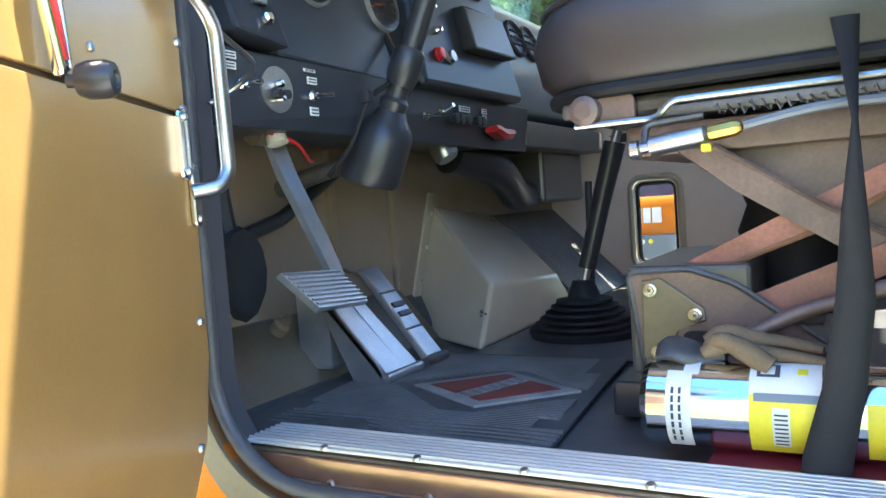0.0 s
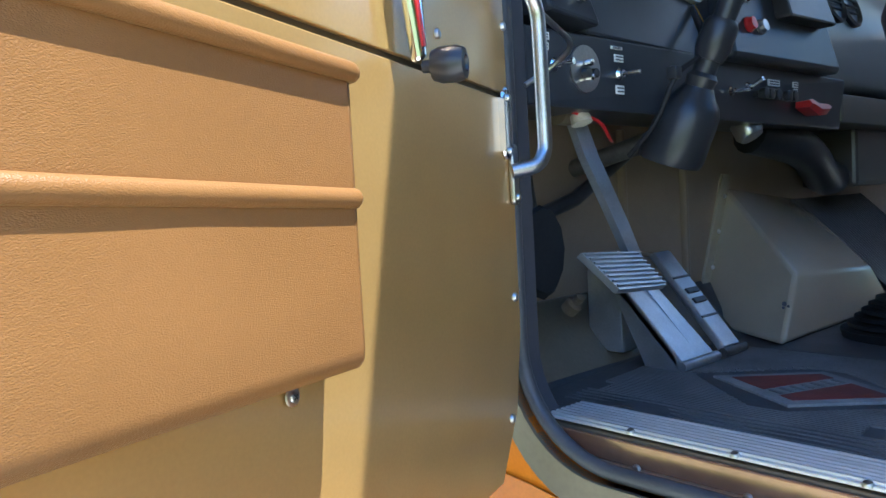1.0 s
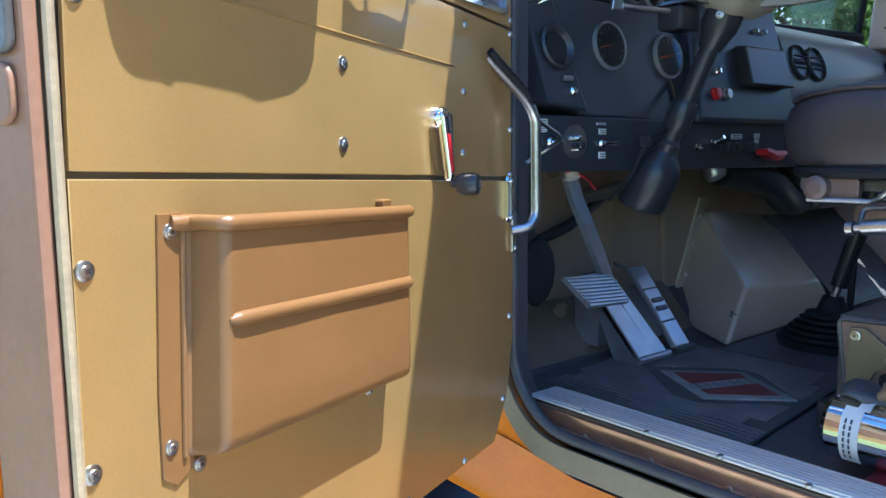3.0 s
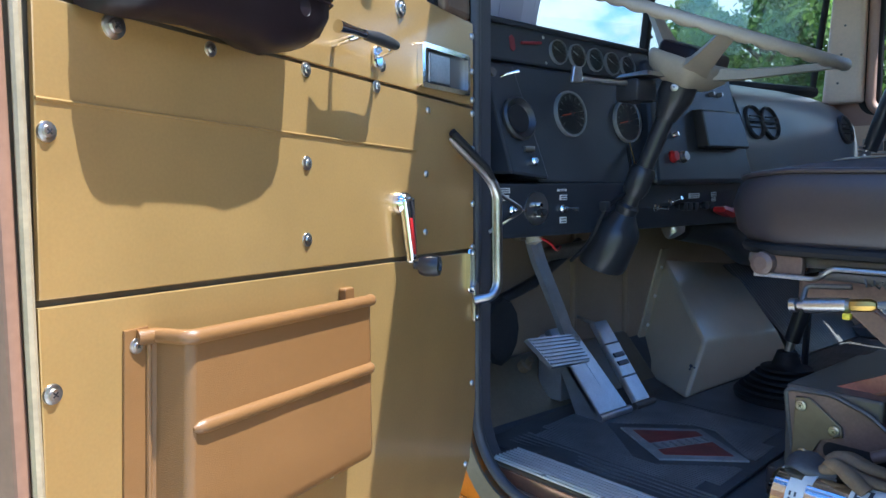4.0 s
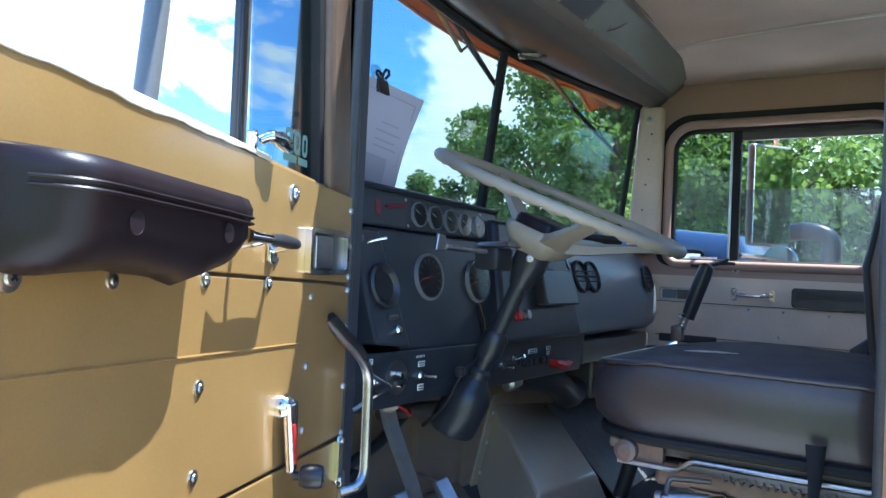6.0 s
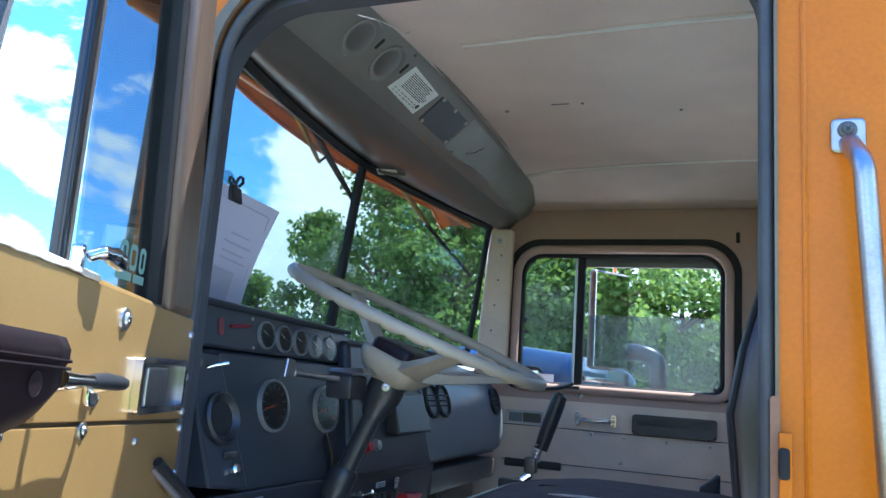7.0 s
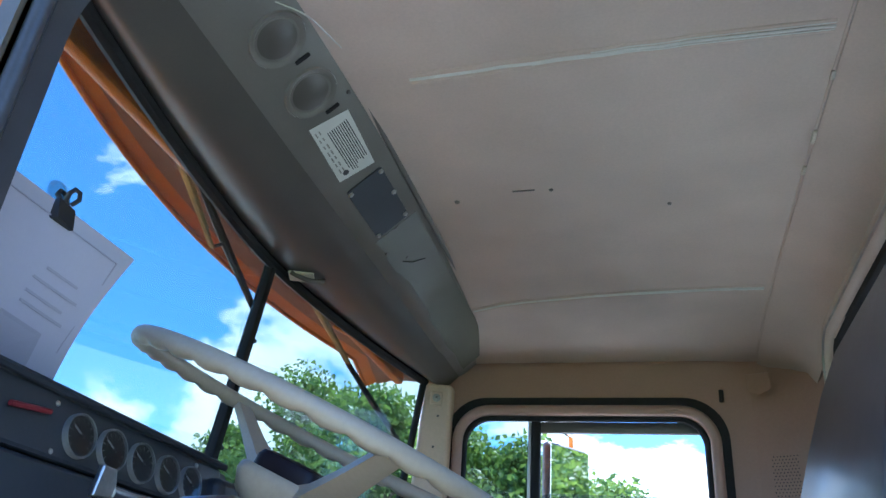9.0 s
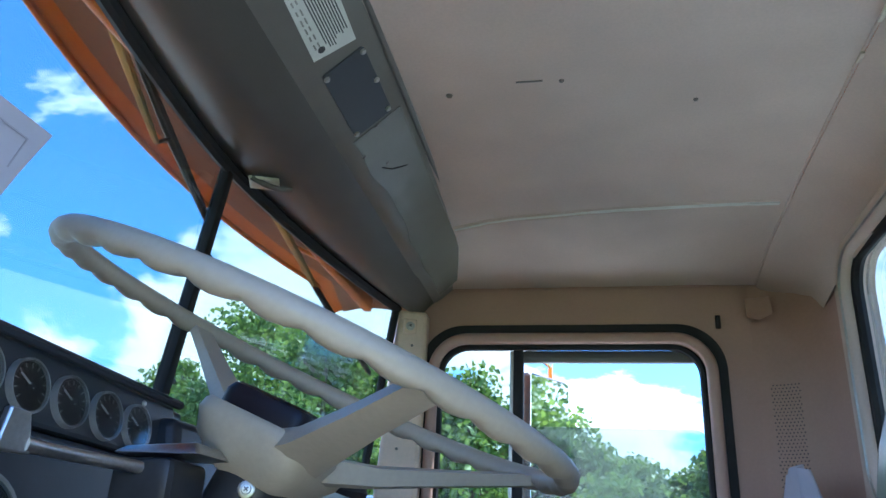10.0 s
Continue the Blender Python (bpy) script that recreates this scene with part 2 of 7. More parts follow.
grey_mat = material("grey_worn_rubber", (0.30, 0.295, 0.28), 0.65, 0.0, 0.2, 20.0, 200.0, 0.2, dirt=0.5, dirt_color=(0.1, 0.1, 0.1))
zinc = material("zinc_plated_screw", (0.52, 0.51, 0.48), 0.30, 1.0, 0.15, 60.0, 300.0, 0.05, dirt=0.3, dirt_color=(0.2, 0.16, 0.12))
pole_m = material("blue_grey_painted_pole", (0.17, 0.19, 0.215), 0.45, 0.1, 0.1, 14.0, 120.0, 0.08, dirt=0.2, dirt_color=(0.1, 0.1, 0.1))
bezel_m = material("dull_gauge_bezel", (0.26, 0.265, 0.27), 0.30, 0.4, 0.1, 40.0, 300.0, 0.02)
brass = material("brass", (0.62, 0.40, 0.10), 0.3, 1.0, 0.1, 20.0, 200.0, 0.05)
yellow_m = material("yellow_label", (0.75, 0.62, 0.04), 0.5, 0.0, 0.05, 20.0, 200.0, 0.02)
green_m = material("bright_green_label", (0.15, 0.72, 0.05), 0.5, 0.0, 0.05, 20.0, 200.0, 0.02)
slate_m = material("slate_painted_plate", (0.055, 0.062, 0.074), 0.30, 0.0, 0.06, 10.0, 300.0, 0.03, grain=0.1)
sheet_m = material("grey_green_sheet", (0.235, 0.235, 0.205), 0.26, 0.25, 0.05, 9.0, 300.0, 0.02, grain=0.1, dirt=0.08, dirt_color=(0.16, 0.15, 0.13))
wiper_m = material("tan_painted_wiper", (0.56, 0.37, 0.14), 0.5, 0.1, 0.15, 20.0, 200.0, 0.05, dirt=0.3)
worn_white = material("bare_worn_paint_edge", (0.64, 0.60, 0.52), 0.5, 0.1, 0.12, 25.0, 200.0, 0.1, dirt=0.25, dirt_color=(0.45, 0.32, 0.15))
cloth_brown = material("brown_work_glove_leather", (0.20, 0.135, 0.08), 0.85, 0.0, 0.2, 20.0, 300.0, 0.4, dirt=0.4)
gauge_face = material("black_gauge_face", (0.022, 0.022, 0.024), 0.5, 0.0, 0.1, 30.0, 200.0, 0.0)
needle_m = material("orange_needle", (0.75, 0.10, 0.03), 0.5, 0.0, 0.05, 30.0, 200.0, 0.0)
blue_paint = material("blue_truck_paint", (0.016, 0.045, 0.13), 0.28, 0.0, 0.06, 4.0, 60.0, 0.03, coat=0.6)
grass_m = material("grass", (0.15, 0.19, 0.06), 0.9, 0.0, 0.35, 1.2, 18.0, 3.0, dirt=0.4, dirt_color=(0.16, 0.14, 0.07))
gravel_m = material("pale_crushed_gravel", (0.56, 0.53, 0.47), 0.9, 0.0, 0.2, 2.5, 40.0, 2.0, dirt=0.3, dirt_color=(0.3, 0.28, 0.24))
bark_m = material("bark", (0.11, 0.085, 0.065), 0.9, 0.0, 0.3, 8.0, 60.0, 2.0)
leaf_m = material("maple_leaves", (0.125, 0.205, 0.05), 0.5, 0.0, 0.4, 0.7, 6.0, 0.0)
ln, ll = leaf_m.node_tree.nodes, leaf_m.node_tree.links
l_tr = ln.new("ShaderNodeBsdfTranslucent")
l_tr.inputs["Color"].default_value = (0.26, 0.38, 0.075, 1)
l_mx = ln.new("ShaderNodeMixShader")
l_mx.inputs["Fac"].default_value = 0.35
ll.new(ln["Principled BSDF"].outputs["BSDF"], l_mx.inputs[1])
ll.new(l_tr.outputs["BSDF"], l_mx.inputs[2])
ll.new(l_mx.outputs["Shader"], ln["Material Output"].inputs["Surface"])
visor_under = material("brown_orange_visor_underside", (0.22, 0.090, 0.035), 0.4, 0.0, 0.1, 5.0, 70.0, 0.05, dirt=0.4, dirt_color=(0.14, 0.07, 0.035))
link_m = material("reddish_worn_link_steel", (0.32, 0.13, 0.10), 0.40, 0.2, 0.25, 18.0, 160.0, 0.15, dirt=0.6, dirt_color=(0.15, 0.10, 0.085))
plate_m = material("brown_grey_pressed_steel", (0.19, 0.125, 0.105), 0.40, 0.15, 0.2, 16.0, 180.0, 0.15, dirt=0.35, dirt_color=(0.07, 0.06, 0.055))
belt_m = material("black_belt_webbing", (0.018, 0.018, 0.020), 0.85, 0.0, 0.15, 30.0, 600.0, 0.2, grain=0.8)
rose_in = material("rosy_brown_interior_paint", (0.47, 0.305, 0.245), 0.42, 0.0, 0.05, 5.0, 120.0, 0.08, dirt=0.25, dirt_color=(0.22, 0.15, 0.11))
post_m = material("scuffed_brown_post_paint", (0.135, 0.088, 0.062), 0.32, 0.15, 0.14, 16.0, 240.0, 0.12, dirt=0.25, dirt_color=(0.34, 0.26, 0.21), stretch=(1, 1, 0.25))
reveal_m = material("grey_painted_inner_frame", (0.050, 0.050, 0.060), 0.46, 0.0, 0.10, 16.0, 260.0, 0.10, dirt=0.3, dirt_color=(0.06, 0.055, 0.055))
lip_m = material("worn_grey_rubber", (0.060, 0.060, 0.068), 0.42, 0.0, 0.15, 18.0, 240.0, 0.12, dirt=0.3, dirt_color=(0.03, 0.03, 0.03))
glass = glass_material("window_glass", (0.70, 0.74, 0.73))
windscreen_glass = glass_material("windscreen_glass", (0.66, 0.71, 0.70), 0.0, 0.020)
door_glass = glass_material("door_window_glass", (0.54, 0.58, 0.58))
glass_dusty = glass_material("dusty_window_glass", (0.68, 0.73, 0.73), 0.0, 0.07)
gauge_glass = glass_material("gauge_glass", (0.80, 0.82, 0.82), 0.0, 0.0, 0.12)
mirror_m = material("mirror_glass", (0.86, 0.88, 0.88), 0.02, 1.0, 0.0, 5.0, 50.0, 0.0)
decal_m = material("green_window_lettering", (0.05, 0.105, 0.105), 0.5, 0.0, 0.05, 30.0, 200.0, 0.0)

faint = material("pale_grey_print", (0.40, 0.38, 0.47), 0.8, 0.0, 0.02, 6.0, 200.0, 0.0)


# ---------------------------------------------------------------- mesh helpers
WORLD_OF = {}
LOCAL = set()


def mesh_ob(name, bm, mat, smooth=40):
    bmesh.ops.recalc_face_normals(bm, faces=bm.faces)
    bm.edges.ensure_lookup_table()
    bm.edges.index_update()
    crisp = []
    for e in bm.edges:
        if len(e.link_faces) == 2:
            a, b = (f.calc_area() for f in e.link_faces)
            if max(a, b) > 9 * min(a, b) and e.calc_face_angle(0) > 0.2:
                crisp.append(e.index)
    me = bpy.data.meshes.new(name)
    bm.to_mesh(me)
    bm.free()
    me.materials.append(mat)
    if smooth:
        for p in me.polygons:
            p.use_smooth = True
        me.set_sharp_from_angle(angle=radians(smooth))
        for i in crisp:              # large flat faces stay flat beside their small bevels
            me.edges[i].use_edge_sharp = True
    return new(name, me)


def thing(name, at, label, category, group="", kind="", m=None):
    """An Empty at the base of a thing; with m its parts are built in the thing's own frame."""
    e = new(name)
    e.empty_display_size = 0.05
    mm = m if m is not None else Matrix.Translation(at)
    e.matrix_basis = mm
    WORLD_OF[e] = mm
    if m is not None:
        LOCAL.add(e)
    return tagged(e, label, category, group, kind)


def part(name, bm, mat, parent, label="", smooth=40):
    ob = mesh_ob(name, bm, mat, smooth)
    ob.parent = parent
    if parent in LOCAL:
        LOCAL.add(ob)
        WORLD_OF[ob] = WORLD_OF[parent]
    else:
        ob.matrix_parent_inverse = WORLD_OF[parent].inverted()
        WORLD_OF[ob] = Matrix.Identity(4)
    if label:
        tagged(ob, label)
    return ob


def single(name, bm, mat, label, category, group="", kind="", smooth=40):
    ob = mesh_ob(name, bm, mat, smooth)
    WORLD_OF[ob] = Matrix.Identity(4)
    return tagged(ob, label, category, group, kind)


def V(*a):
    return Vector(a)


def box(c, s, bev=0.0, seg=2, rot=None, bm=None):
    bm = bm or bmesh.new()
    mm = Matrix.Translation(c) @ (rot.to_4x4() if rot else Matrix.Identity(4)) @ Matrix.Diagonal((*s, 1))
    r = bmesh.ops.create_cube(bm, size=1.0, matrix=mm)
    if bev:
        es = {e for v in r["verts"] for e in v.link_edges}
        bmesh.ops.bevel(bm, geom=list(es), offset=bev, segments=seg, profile=0.5, affect="EDGES")
    return bm


def hexa(v, bev=0.0, seg=2, bm=None):
    """A box from eight corners: four of one end, four of the other, in the same order."""
    bm = bm or bmesh.new()
    q = [bm.verts.new(p) for p in v]
    fs = [(0, 1, 2, 3), (7, 6, 5, 4), (0, 4, 5, 1), (1, 5, 6, 2), (2, 6, 7, 3), (3, 7, 4, 0)]
    es = set()
    for f in fs:
        fc = bm.faces.new([q[i] for i in f])
        es.update(fc.edges)
    if bev:
        bmesh.ops.bevel(bm, geom=list(es), offset=bev, segments=seg, profile=0.5, affect="EDGES")
    return bm


def rrect(a0, b0, a1, b1, r, n=6):
    """A rectangle's outline with rounded corners (one radius or four: a0b0, a1b0, a1b1, a0b1)."""
    rs = r if isinstance(r, (tuple, list)) else (r,) * 4
    out = []
    for (ca, cb, st), q in zip(((a0, b0, 180), (a1, b0, 270), (a1, b1, 0), (a0, b1, 90)), rs):
        sa, sb = (1 if ca == a0 else -1), (1 if cb == b0 else -1)
        for i in range(n + 1):
            t = radians(st + 90 * i / n)
            out.append((ca + sa * q + q * math.cos(t), cb + sb * q + q * math.sin(t)))
    return out


def in_xz(y0):
    return lambda a, b, d: V(a, y0 + d, b)


def in_yz(x0):
    return lambda a, b, d: V(x0 + d, a, b)


def in_xy(z0):
    return lambda a, b, d: V(a, b, z0 + d)


def slab(outline, d0, d1, put, bev=0.0, seg=2, bm=None):
    """An outline given depth."""
    bm = bm or bmesh.new()
    a = [bm.verts.new(put(p, q, d0)) for p, q in outline]
    b = [bm.verts.new(put(p, q, d1)) for p, q in outline]
    k = len(a)
    fa, fb = bm.faces.new(a[::-1]), bm.faces.new(b)
    for i in range(k):
        bm.faces.new((a[i], a[(i + 1) % k], b[(i + 1) % k], b[i]))
    if bev:
        bmesh.ops.bevel(bm, geom=list(set(fa.edges) | set(fb.edges)), offset=bev, segments=seg, profile=0.5, affect="EDGES")
    return bm


def ring(outer, inner, d0, d1, put, bm=None):
    """A plate with an opening: two outlines of the same number of points."""
    bm = bm or bmesh.new()
    k = len(outer)
    A, B, C, D = ([bm.verts.new(put(p, q, d)) for p, q in o] for o, d in ((outer, d0), (inner, d0), (inner, d1), (outer, d1)))
    for i in range(k):
        j = (i + 1) % k
        bm.faces.new((A[i], A[j], B[j], B[i]))
        bm.faces.new((B[i], B[j], C[j], C[i]))
        bm.faces.new((C[i], C[j], D[j], D[i]))
        bm.faces.new((D[i], D[j], A[j], A[i]))
    return bm


def fillet(pts, r, n=6):
    """A path with its corners rounded."""
    pts = [Vector(p) for p in pts]
    out = [pts[0]]
    for i in range(1, len(pts) - 1):
        p, a, b = pts[i], pts[i - 1] - pts[i], pts[i + 1] - pts[i]
        q = min(r, a.length * 0.48, b.length * 0.48)
        s, e = p + a.normalized() * q, p + b.normalized() * q
        for k in range(n + 1):
            t = k / n
            out.append(s * (1 - t) ** 2 + p * (2 * t * (1 - t)) + e * t ** 2)
    out.append(pts[-1])
    return out


def tube(pts, r, seg=10, closed=False, flat=None, bm=None):
    """A round (or, with flat, oval) bar along a path; r may change along it."""
    bm = bm or bmesh.new()
    pts = [Vector(p) for p in pts]
    k = len(pts)
    rs = r if isinstance(r, (list, tuple)) else [r] * k
    rings, up = [], None
    for i, p in enumerate(pts):
        if closed:
            d = (pts[(i + 1) % k] - pts[i - 1]).normalized()
        else:
            d = (pts[min(i + 1, k - 1)] - pts[max(i - 1, 0)]).normalized()
        if up is None:
            up = V(0, 0, 1) if abs(d.z) < 0.9 else V(1, 0, 0)
        s = d.cross(up).normalized()
        up = s.cross(d).normalized()
        f = flat or (1, 1)
        rings.append([bm.verts.new(p + (s * math.cos(2 * math.pi * j / seg) * f[0] + up * math.sin(2 * math.pi * j / seg) * f[1]) * rs[i]) for j in range(seg)])
    for i in range(k if closed else k - 1):
        a, b = rings[i], rings[(i + 1) % k]
        for j in range(seg):
            bm.faces.new((a[j], a[(j + 1) % seg], b[(j + 1) % seg], b[j]))
    if not closed:
        bm.faces.new(rings[0][::-1])
        bm.faces.new(rings[-1])
    return bm


def lathe(profile, at, axis, seg=20, bm=None):
    """A turned body: (radius, height) along an axis."""
    bm = bm or bmesh.new()
    z = Vector(axis).normalized()
    x = z.orthogonal().normalized()
    y = z.cross(x)
    at = Vector(at)
    rings = []
    for r, hgt in profile:
        if r < 1e-6:
            rings.append([bm.verts.new(at + z * hgt)])
        else:
            rings.append([bm.verts.new(at + z * hgt + (x * math.cos(2 * math.pi * j / seg) + y * math.sin(2 * math.pi * j / seg)) * r) for j in range(seg)])
    for a, b in zip(rings, rings[1:]):
        if len(a) == 1 and len(b) == 1:
            continue
        for j in range(seg):
            i = (j + 1) % seg
            if len(a) == 1:
                bm.faces.new((a[0], b[j], b[i]))
            elif len(b) == 1:
                bm.faces.new((a[j], a[i], b[0]))
            else:
                bm.faces.new((a[j], a[i], b[i], b[j]))
    for e in (rings[0], rings[-1]):
        if len(e) > 1:
            bm.faces.new(e)
    return bm


def loft(rings, caps=True, closed=True, bm=None):
    bm = bm or bmesh.new()
    vs = [[bm.verts.new(p) for p in r] for r in rings]
    k = len(vs[0])
    for a, b in zip(vs, vs[1:]):
        for j in range(k if closed else k - 1):
            bm.faces.new((a[j], a[(j + 1) % k], b[(j + 1) % k], b[j]))
    if caps and closed:
        bm.faces.new(vs[0][::-1])
        bm.faces.new(vs[-1])
    return bm


def shell(rows, thick, bm=None):
    """A curved sheet with thickness: rows of points, and the offset of its back."""
    bm = bm or bmesh.new()
    t = Vector(thick)
    f = [[bm.verts.new(p) for p in r] for r in rows]
    b = [[bm.verts.new(Vector(p) + t) for p in r] for r in rows]
    n, k = len(f), len(f[0])
    for i in range(n - 1):
        for j in range(k - 1):
            bm.faces.new((f[i][j], f[i][j + 1], f[i + 1][j + 1], f[i + 1][j]))
            bm.faces.new((b[i + 1][j], b[i + 1][j + 1], b[i][j + 1], b[i][j]))
    for i in range(n - 1):
        bm.faces.new((f[i][0], f[i + 1][0], b[i + 1][0], b[i][0]))
        bm.faces.new((f[i][-1], b[i][-1], b[i + 1][-1], f[i + 1][-1]))
    for j in range(k - 1):
        bm.faces.new((f[0][j], b[0][j], b[0][j + 1], f[0][j + 1]))
        bm.faces.new((f[-1][j], f[-1][j + 1], b[-1][j + 1], b[-1][j]))
    return bm


def screw(name, parent, at, axis, r=0.007, washer=True, label="", mat=None):
    """A cross-head screw on a cup washer."""
    a = Vector(axis).normalized()
    bm = lathe([(r * 1.7, 0), (r * 1.6, r * 0.35), (r * 1.15, r * 0.5), (r, r * 0.5), (r * 0.85, r * 0.8), (0, r * 0.9)] if washer else
               [(r, 0), (r, r * 0.25), (r * 0.75, r * 0.65), (0, r * 0.8)], at, a, 14)
    x = a.orthogonal().normalized()
    ob = part(name, bm, mat or zinc, parent, label)
    if washer:
        b2 = bmesh.new()
        for s in (x, a.cross(x)):
            o = s.cross(a) * r * 0.13
            h0, h1 = Vector(at) + a * r * 0.83, Vector(at) + a * r * 0.93
            hexa([h0 - s * r * .55 - o, h0 + s * r * .55 - o, h0 + s * r * .55 + o, h0 - s * r * .55 + o,
                  h1 - s * r * .55 - o, h1 + s * r * .55 - o, h1 + s * r * .55 + o, h1 - s * r * .55 + o], bm=b2)
        part("slot", b2, black_plastic, ob)
    return ob


# ---------------------------------------------------------------- cab: the setting
CAB_R = 1.95          # inner face of the passenger side
FLOOR = 1.15
OPEN = (-0.535, 1.112, 0.328, 2.585)     # driver's door opening: x0, z0, x1, z1
MID = 0.975


def ceiling_z(x, y):
    k = abs(y - MID) / 0.95
    return 2.705 - 0.035 * k ** 2 - 0.022 * max(0.0, k - 0.78) / 0.22 - 0.02 * max(0.0, (x - 0.2) / 0.4) ** 2


# floor pan, running up into the toe board
rows = []
for x, z in ((0.60, FLOOR - 0.01), (-0.62, FLOOR - 0.01), (-0.70, FLOOR + 0.01), (-0.79, FLOOR + 0.10)):
    rows.append([(x, 0.06, z), (x, 0.9, z), (x, CAB_R + 0.02, z)])
single("floor", shell(rows, (0, 0, -0.04)), mat_rubber, "black rubber covered cab floor", "floor", kind="structure")
fire = single("firewall", box((-0.80, 0.985, 1.55), (0.03, 1.93, 0.85), 0.004), fire_m, "dark brown painted metal firewall under the dash", "wall", kind="structure")
# vertical seams of the firewall sheets
for y, a, b in ((0.86, 1.17, 1.56), (0.62, 1.17, 1.60)):
    part("seam_flange", box((-0.778, y, (a + b) / 2), (0.018, 0.014, b - a), 0.004), fire_m, fire)
# toe board behind the pedals
single("toe_board", hexa([(-0.79, 0.07, 1.16), (-0.79, 0.86, 1.16), (-0.66, 0.86, 1.142), (-0.66, 0.07, 1.142),
                          (-0.79, 0.07, 1.27), (-0.79, 0.86, 1.27), (-0.775, 0.86, 1.27), (-0.775, 0.07, 1.27)], 0.004), jamb_m,
       "sloping brown-gold painted toe board", "floor", kind="structure")
# left kick panel
single("kick_panel", box((-0.675, 0.075, 1.50), (0.24, 0.02, 0.75), 0.006), header_m, "dark kick panel beside the pedals", "wall", kind="structure")

# driver's side wall: outer skin with the door opening
n_c = 10
outer = rrect(-0.655, 1.07, 0.70, 2.70, 0.002, n_c)
inner = rrect(OPEN[0], OPEN[1], OPEN[2], OPEN[3], (0.15, 0.10, 0.12, 0.14), n_c)
wall_d = single("wall_driver_side", ring(outer, inner, 0.0, 0.02, in_xz(0.0)), orange, "orange painted cab side around the open door", "wall", kind="structure")
inner2 = rrect(OPEN[0] - 0.008, OPEN[1] + 0.008, OPEN[2] - 0.016, OPEN[3] - 0.036, (0.14, 0.09, 0.11, 0.15), n_c)
single("door_jamb", ring(rrect(OPEN[0] - 0.025, OPEN[1] - 0.045, OPEN[2] + 0.004, OPEN[3] + 0.004, (0.17, 0.11, 0.124, 0.144), n_c), inner, -0.006, 0.012, in_xz(0.0)), jamb_m,
       "olive brown painted door jamb flange", "trim", kind="structure")
outline = [(a, 0.012, b) for a, b in rrect(OPEN[0] + 0.01, OPEN[1] + 0.012, OPEN[2] - 0.008, OPEN[3] - 0.008, (0.15, 0.10, 0.12, 0.14), n_c)]
seal = tube(outline, 0.0105, 10, closed=True)
single("door_seal", seal, lip_m, "black rubber weatherstrip round the door opening", "trim", kind="structure")
single("door_reveal", ring(rrect(OPEN[0] - 0.022, OPEN[1] + 0.004, OPEN[2] - 0.004, OPEN[3] - 0.004, (0.15, 0.10, 0.12, 0.14), n_c), inner2, 0.03, 0.070, in_xz(0.0)), reveal_m,
       "dark painted inner frame of the door opening", "trim", kind="structure")
# seam groove bead in the cab side behind the door
part("bead", tube([(0.362, -0.001, 1.10), (0.362, -0.001, 2.48), (0.350, -0.001, 2.57), (0.31, -0.001, 2.63), (0.22, -0.001, 2.645), (-0.6, -0.001, 2.645)], 0.0035, 6), orange, wall_d)
# lower skin below the door
single("wall_lower_skin", shell([[V(-0.68, -0.004, 1.10), V(-0.50, -0.006, 1.085), V(-0.35, -0.006, 1.062), V(0.70, -0.006, 1.058)], [V(-0.68, -0.014, 1.06), V(-0.50, -0.016, 1.05), V(-0.35, -0.016, 1.03), V(0.70, -0.016, 1.03)], [V(-0.68, -0.05, 0.99), V(-0.50, -0.05, 0.985), V(-0.30, -0.05, 0.965), V(0.70, -0.05, 0.93)], [V(-0.68, -0.052, 0.975), V(-0.50, -0.052, 0.97), V(-0.30, -0.052, 0.95), V(0.70, -0.052, 0.915)]], (0, 0.012, -0.006)), orange, "orange painted rocker panel below the door", "wall", kind="structure")
# cream sheet metal of the rear jamb, with the striker
single("jamb_plate", slab(rrect(0.322, 1.15, 0.333, 1.95, 0.004, 2), -0.009, -0.003, in_xz(0.0)), edge_m, "rosy brown worn paint on the rear door jamb", "trim", kind="structure")
st = thing("door_striker", (0.34, -0.01, 1.85), "brass coloured steel door latch striker on the jamb", "striker")
part("plate", box((0.338, -0.013, 1.86), (0.014, 0.006, 0.10), 0.002), orange, st)
part("catch", box((0.336, -0.018, 1.875), (0.012, 0.012, 0.035), 0.004), rubber, st)
part("wedge", hexa([(0.330, -0.010, 1.78), (0.346, -0.010, 1.785), (0.346, -0.020, 1.785), (0.330, -0.020, 1.78),
                    (0.332, -0.010, 1.83), (0.346, -0.010, 1.82), (0.346, -0.016, 1.82), (0.332, -0.016, 1.83)], 0.003), rubber, st)

# sill: ribbed aluminium scuff plate, copper-brown strip below it, rivets
sill = thing("door_sill", (-0.1, 0.05, 1.15), "ribbed aluminium scuff plate with rivets over a copper-brown strip", "sill", kind="structure")
part("sill_body", box((-0.09, 0.083, 1.13), (0.86, 0.074, 0.06), 0.003), jamb_m, sill)
part("scuff_plate", box((-0.09, 0.082, 1.166), (0.84, 0.075, 0.005), 0.002), alu, sill)
for i in range(7):
    part("rib", box((-0.09, 0.052 + i * 0.0105, 1.170), (0.838, 0.005, 0.004), 0.0015), alu, sill)
part("copper_strip", box((-0.09, 0.040, 1.142), (0.80, 0.006, 0.030), 0.002), copper, sill)
part("lip", box((-0.09, 0.034, 1.122), (0.80, 0.010, 0.012), 0.003), steel, sill)
for i in range(7):
    screw("rivet", sill, (-0.377 + 0.137 * i, 0.047, 1.167), (0, -0.25, 1), 0.006, False, mat=steel)
    if i < 6:
        screw("rivet", sill, (-0.36 + 0.141 * i, 0.033, 1.128), (0, -1, 0.1), 0.006, False, mat=steel)

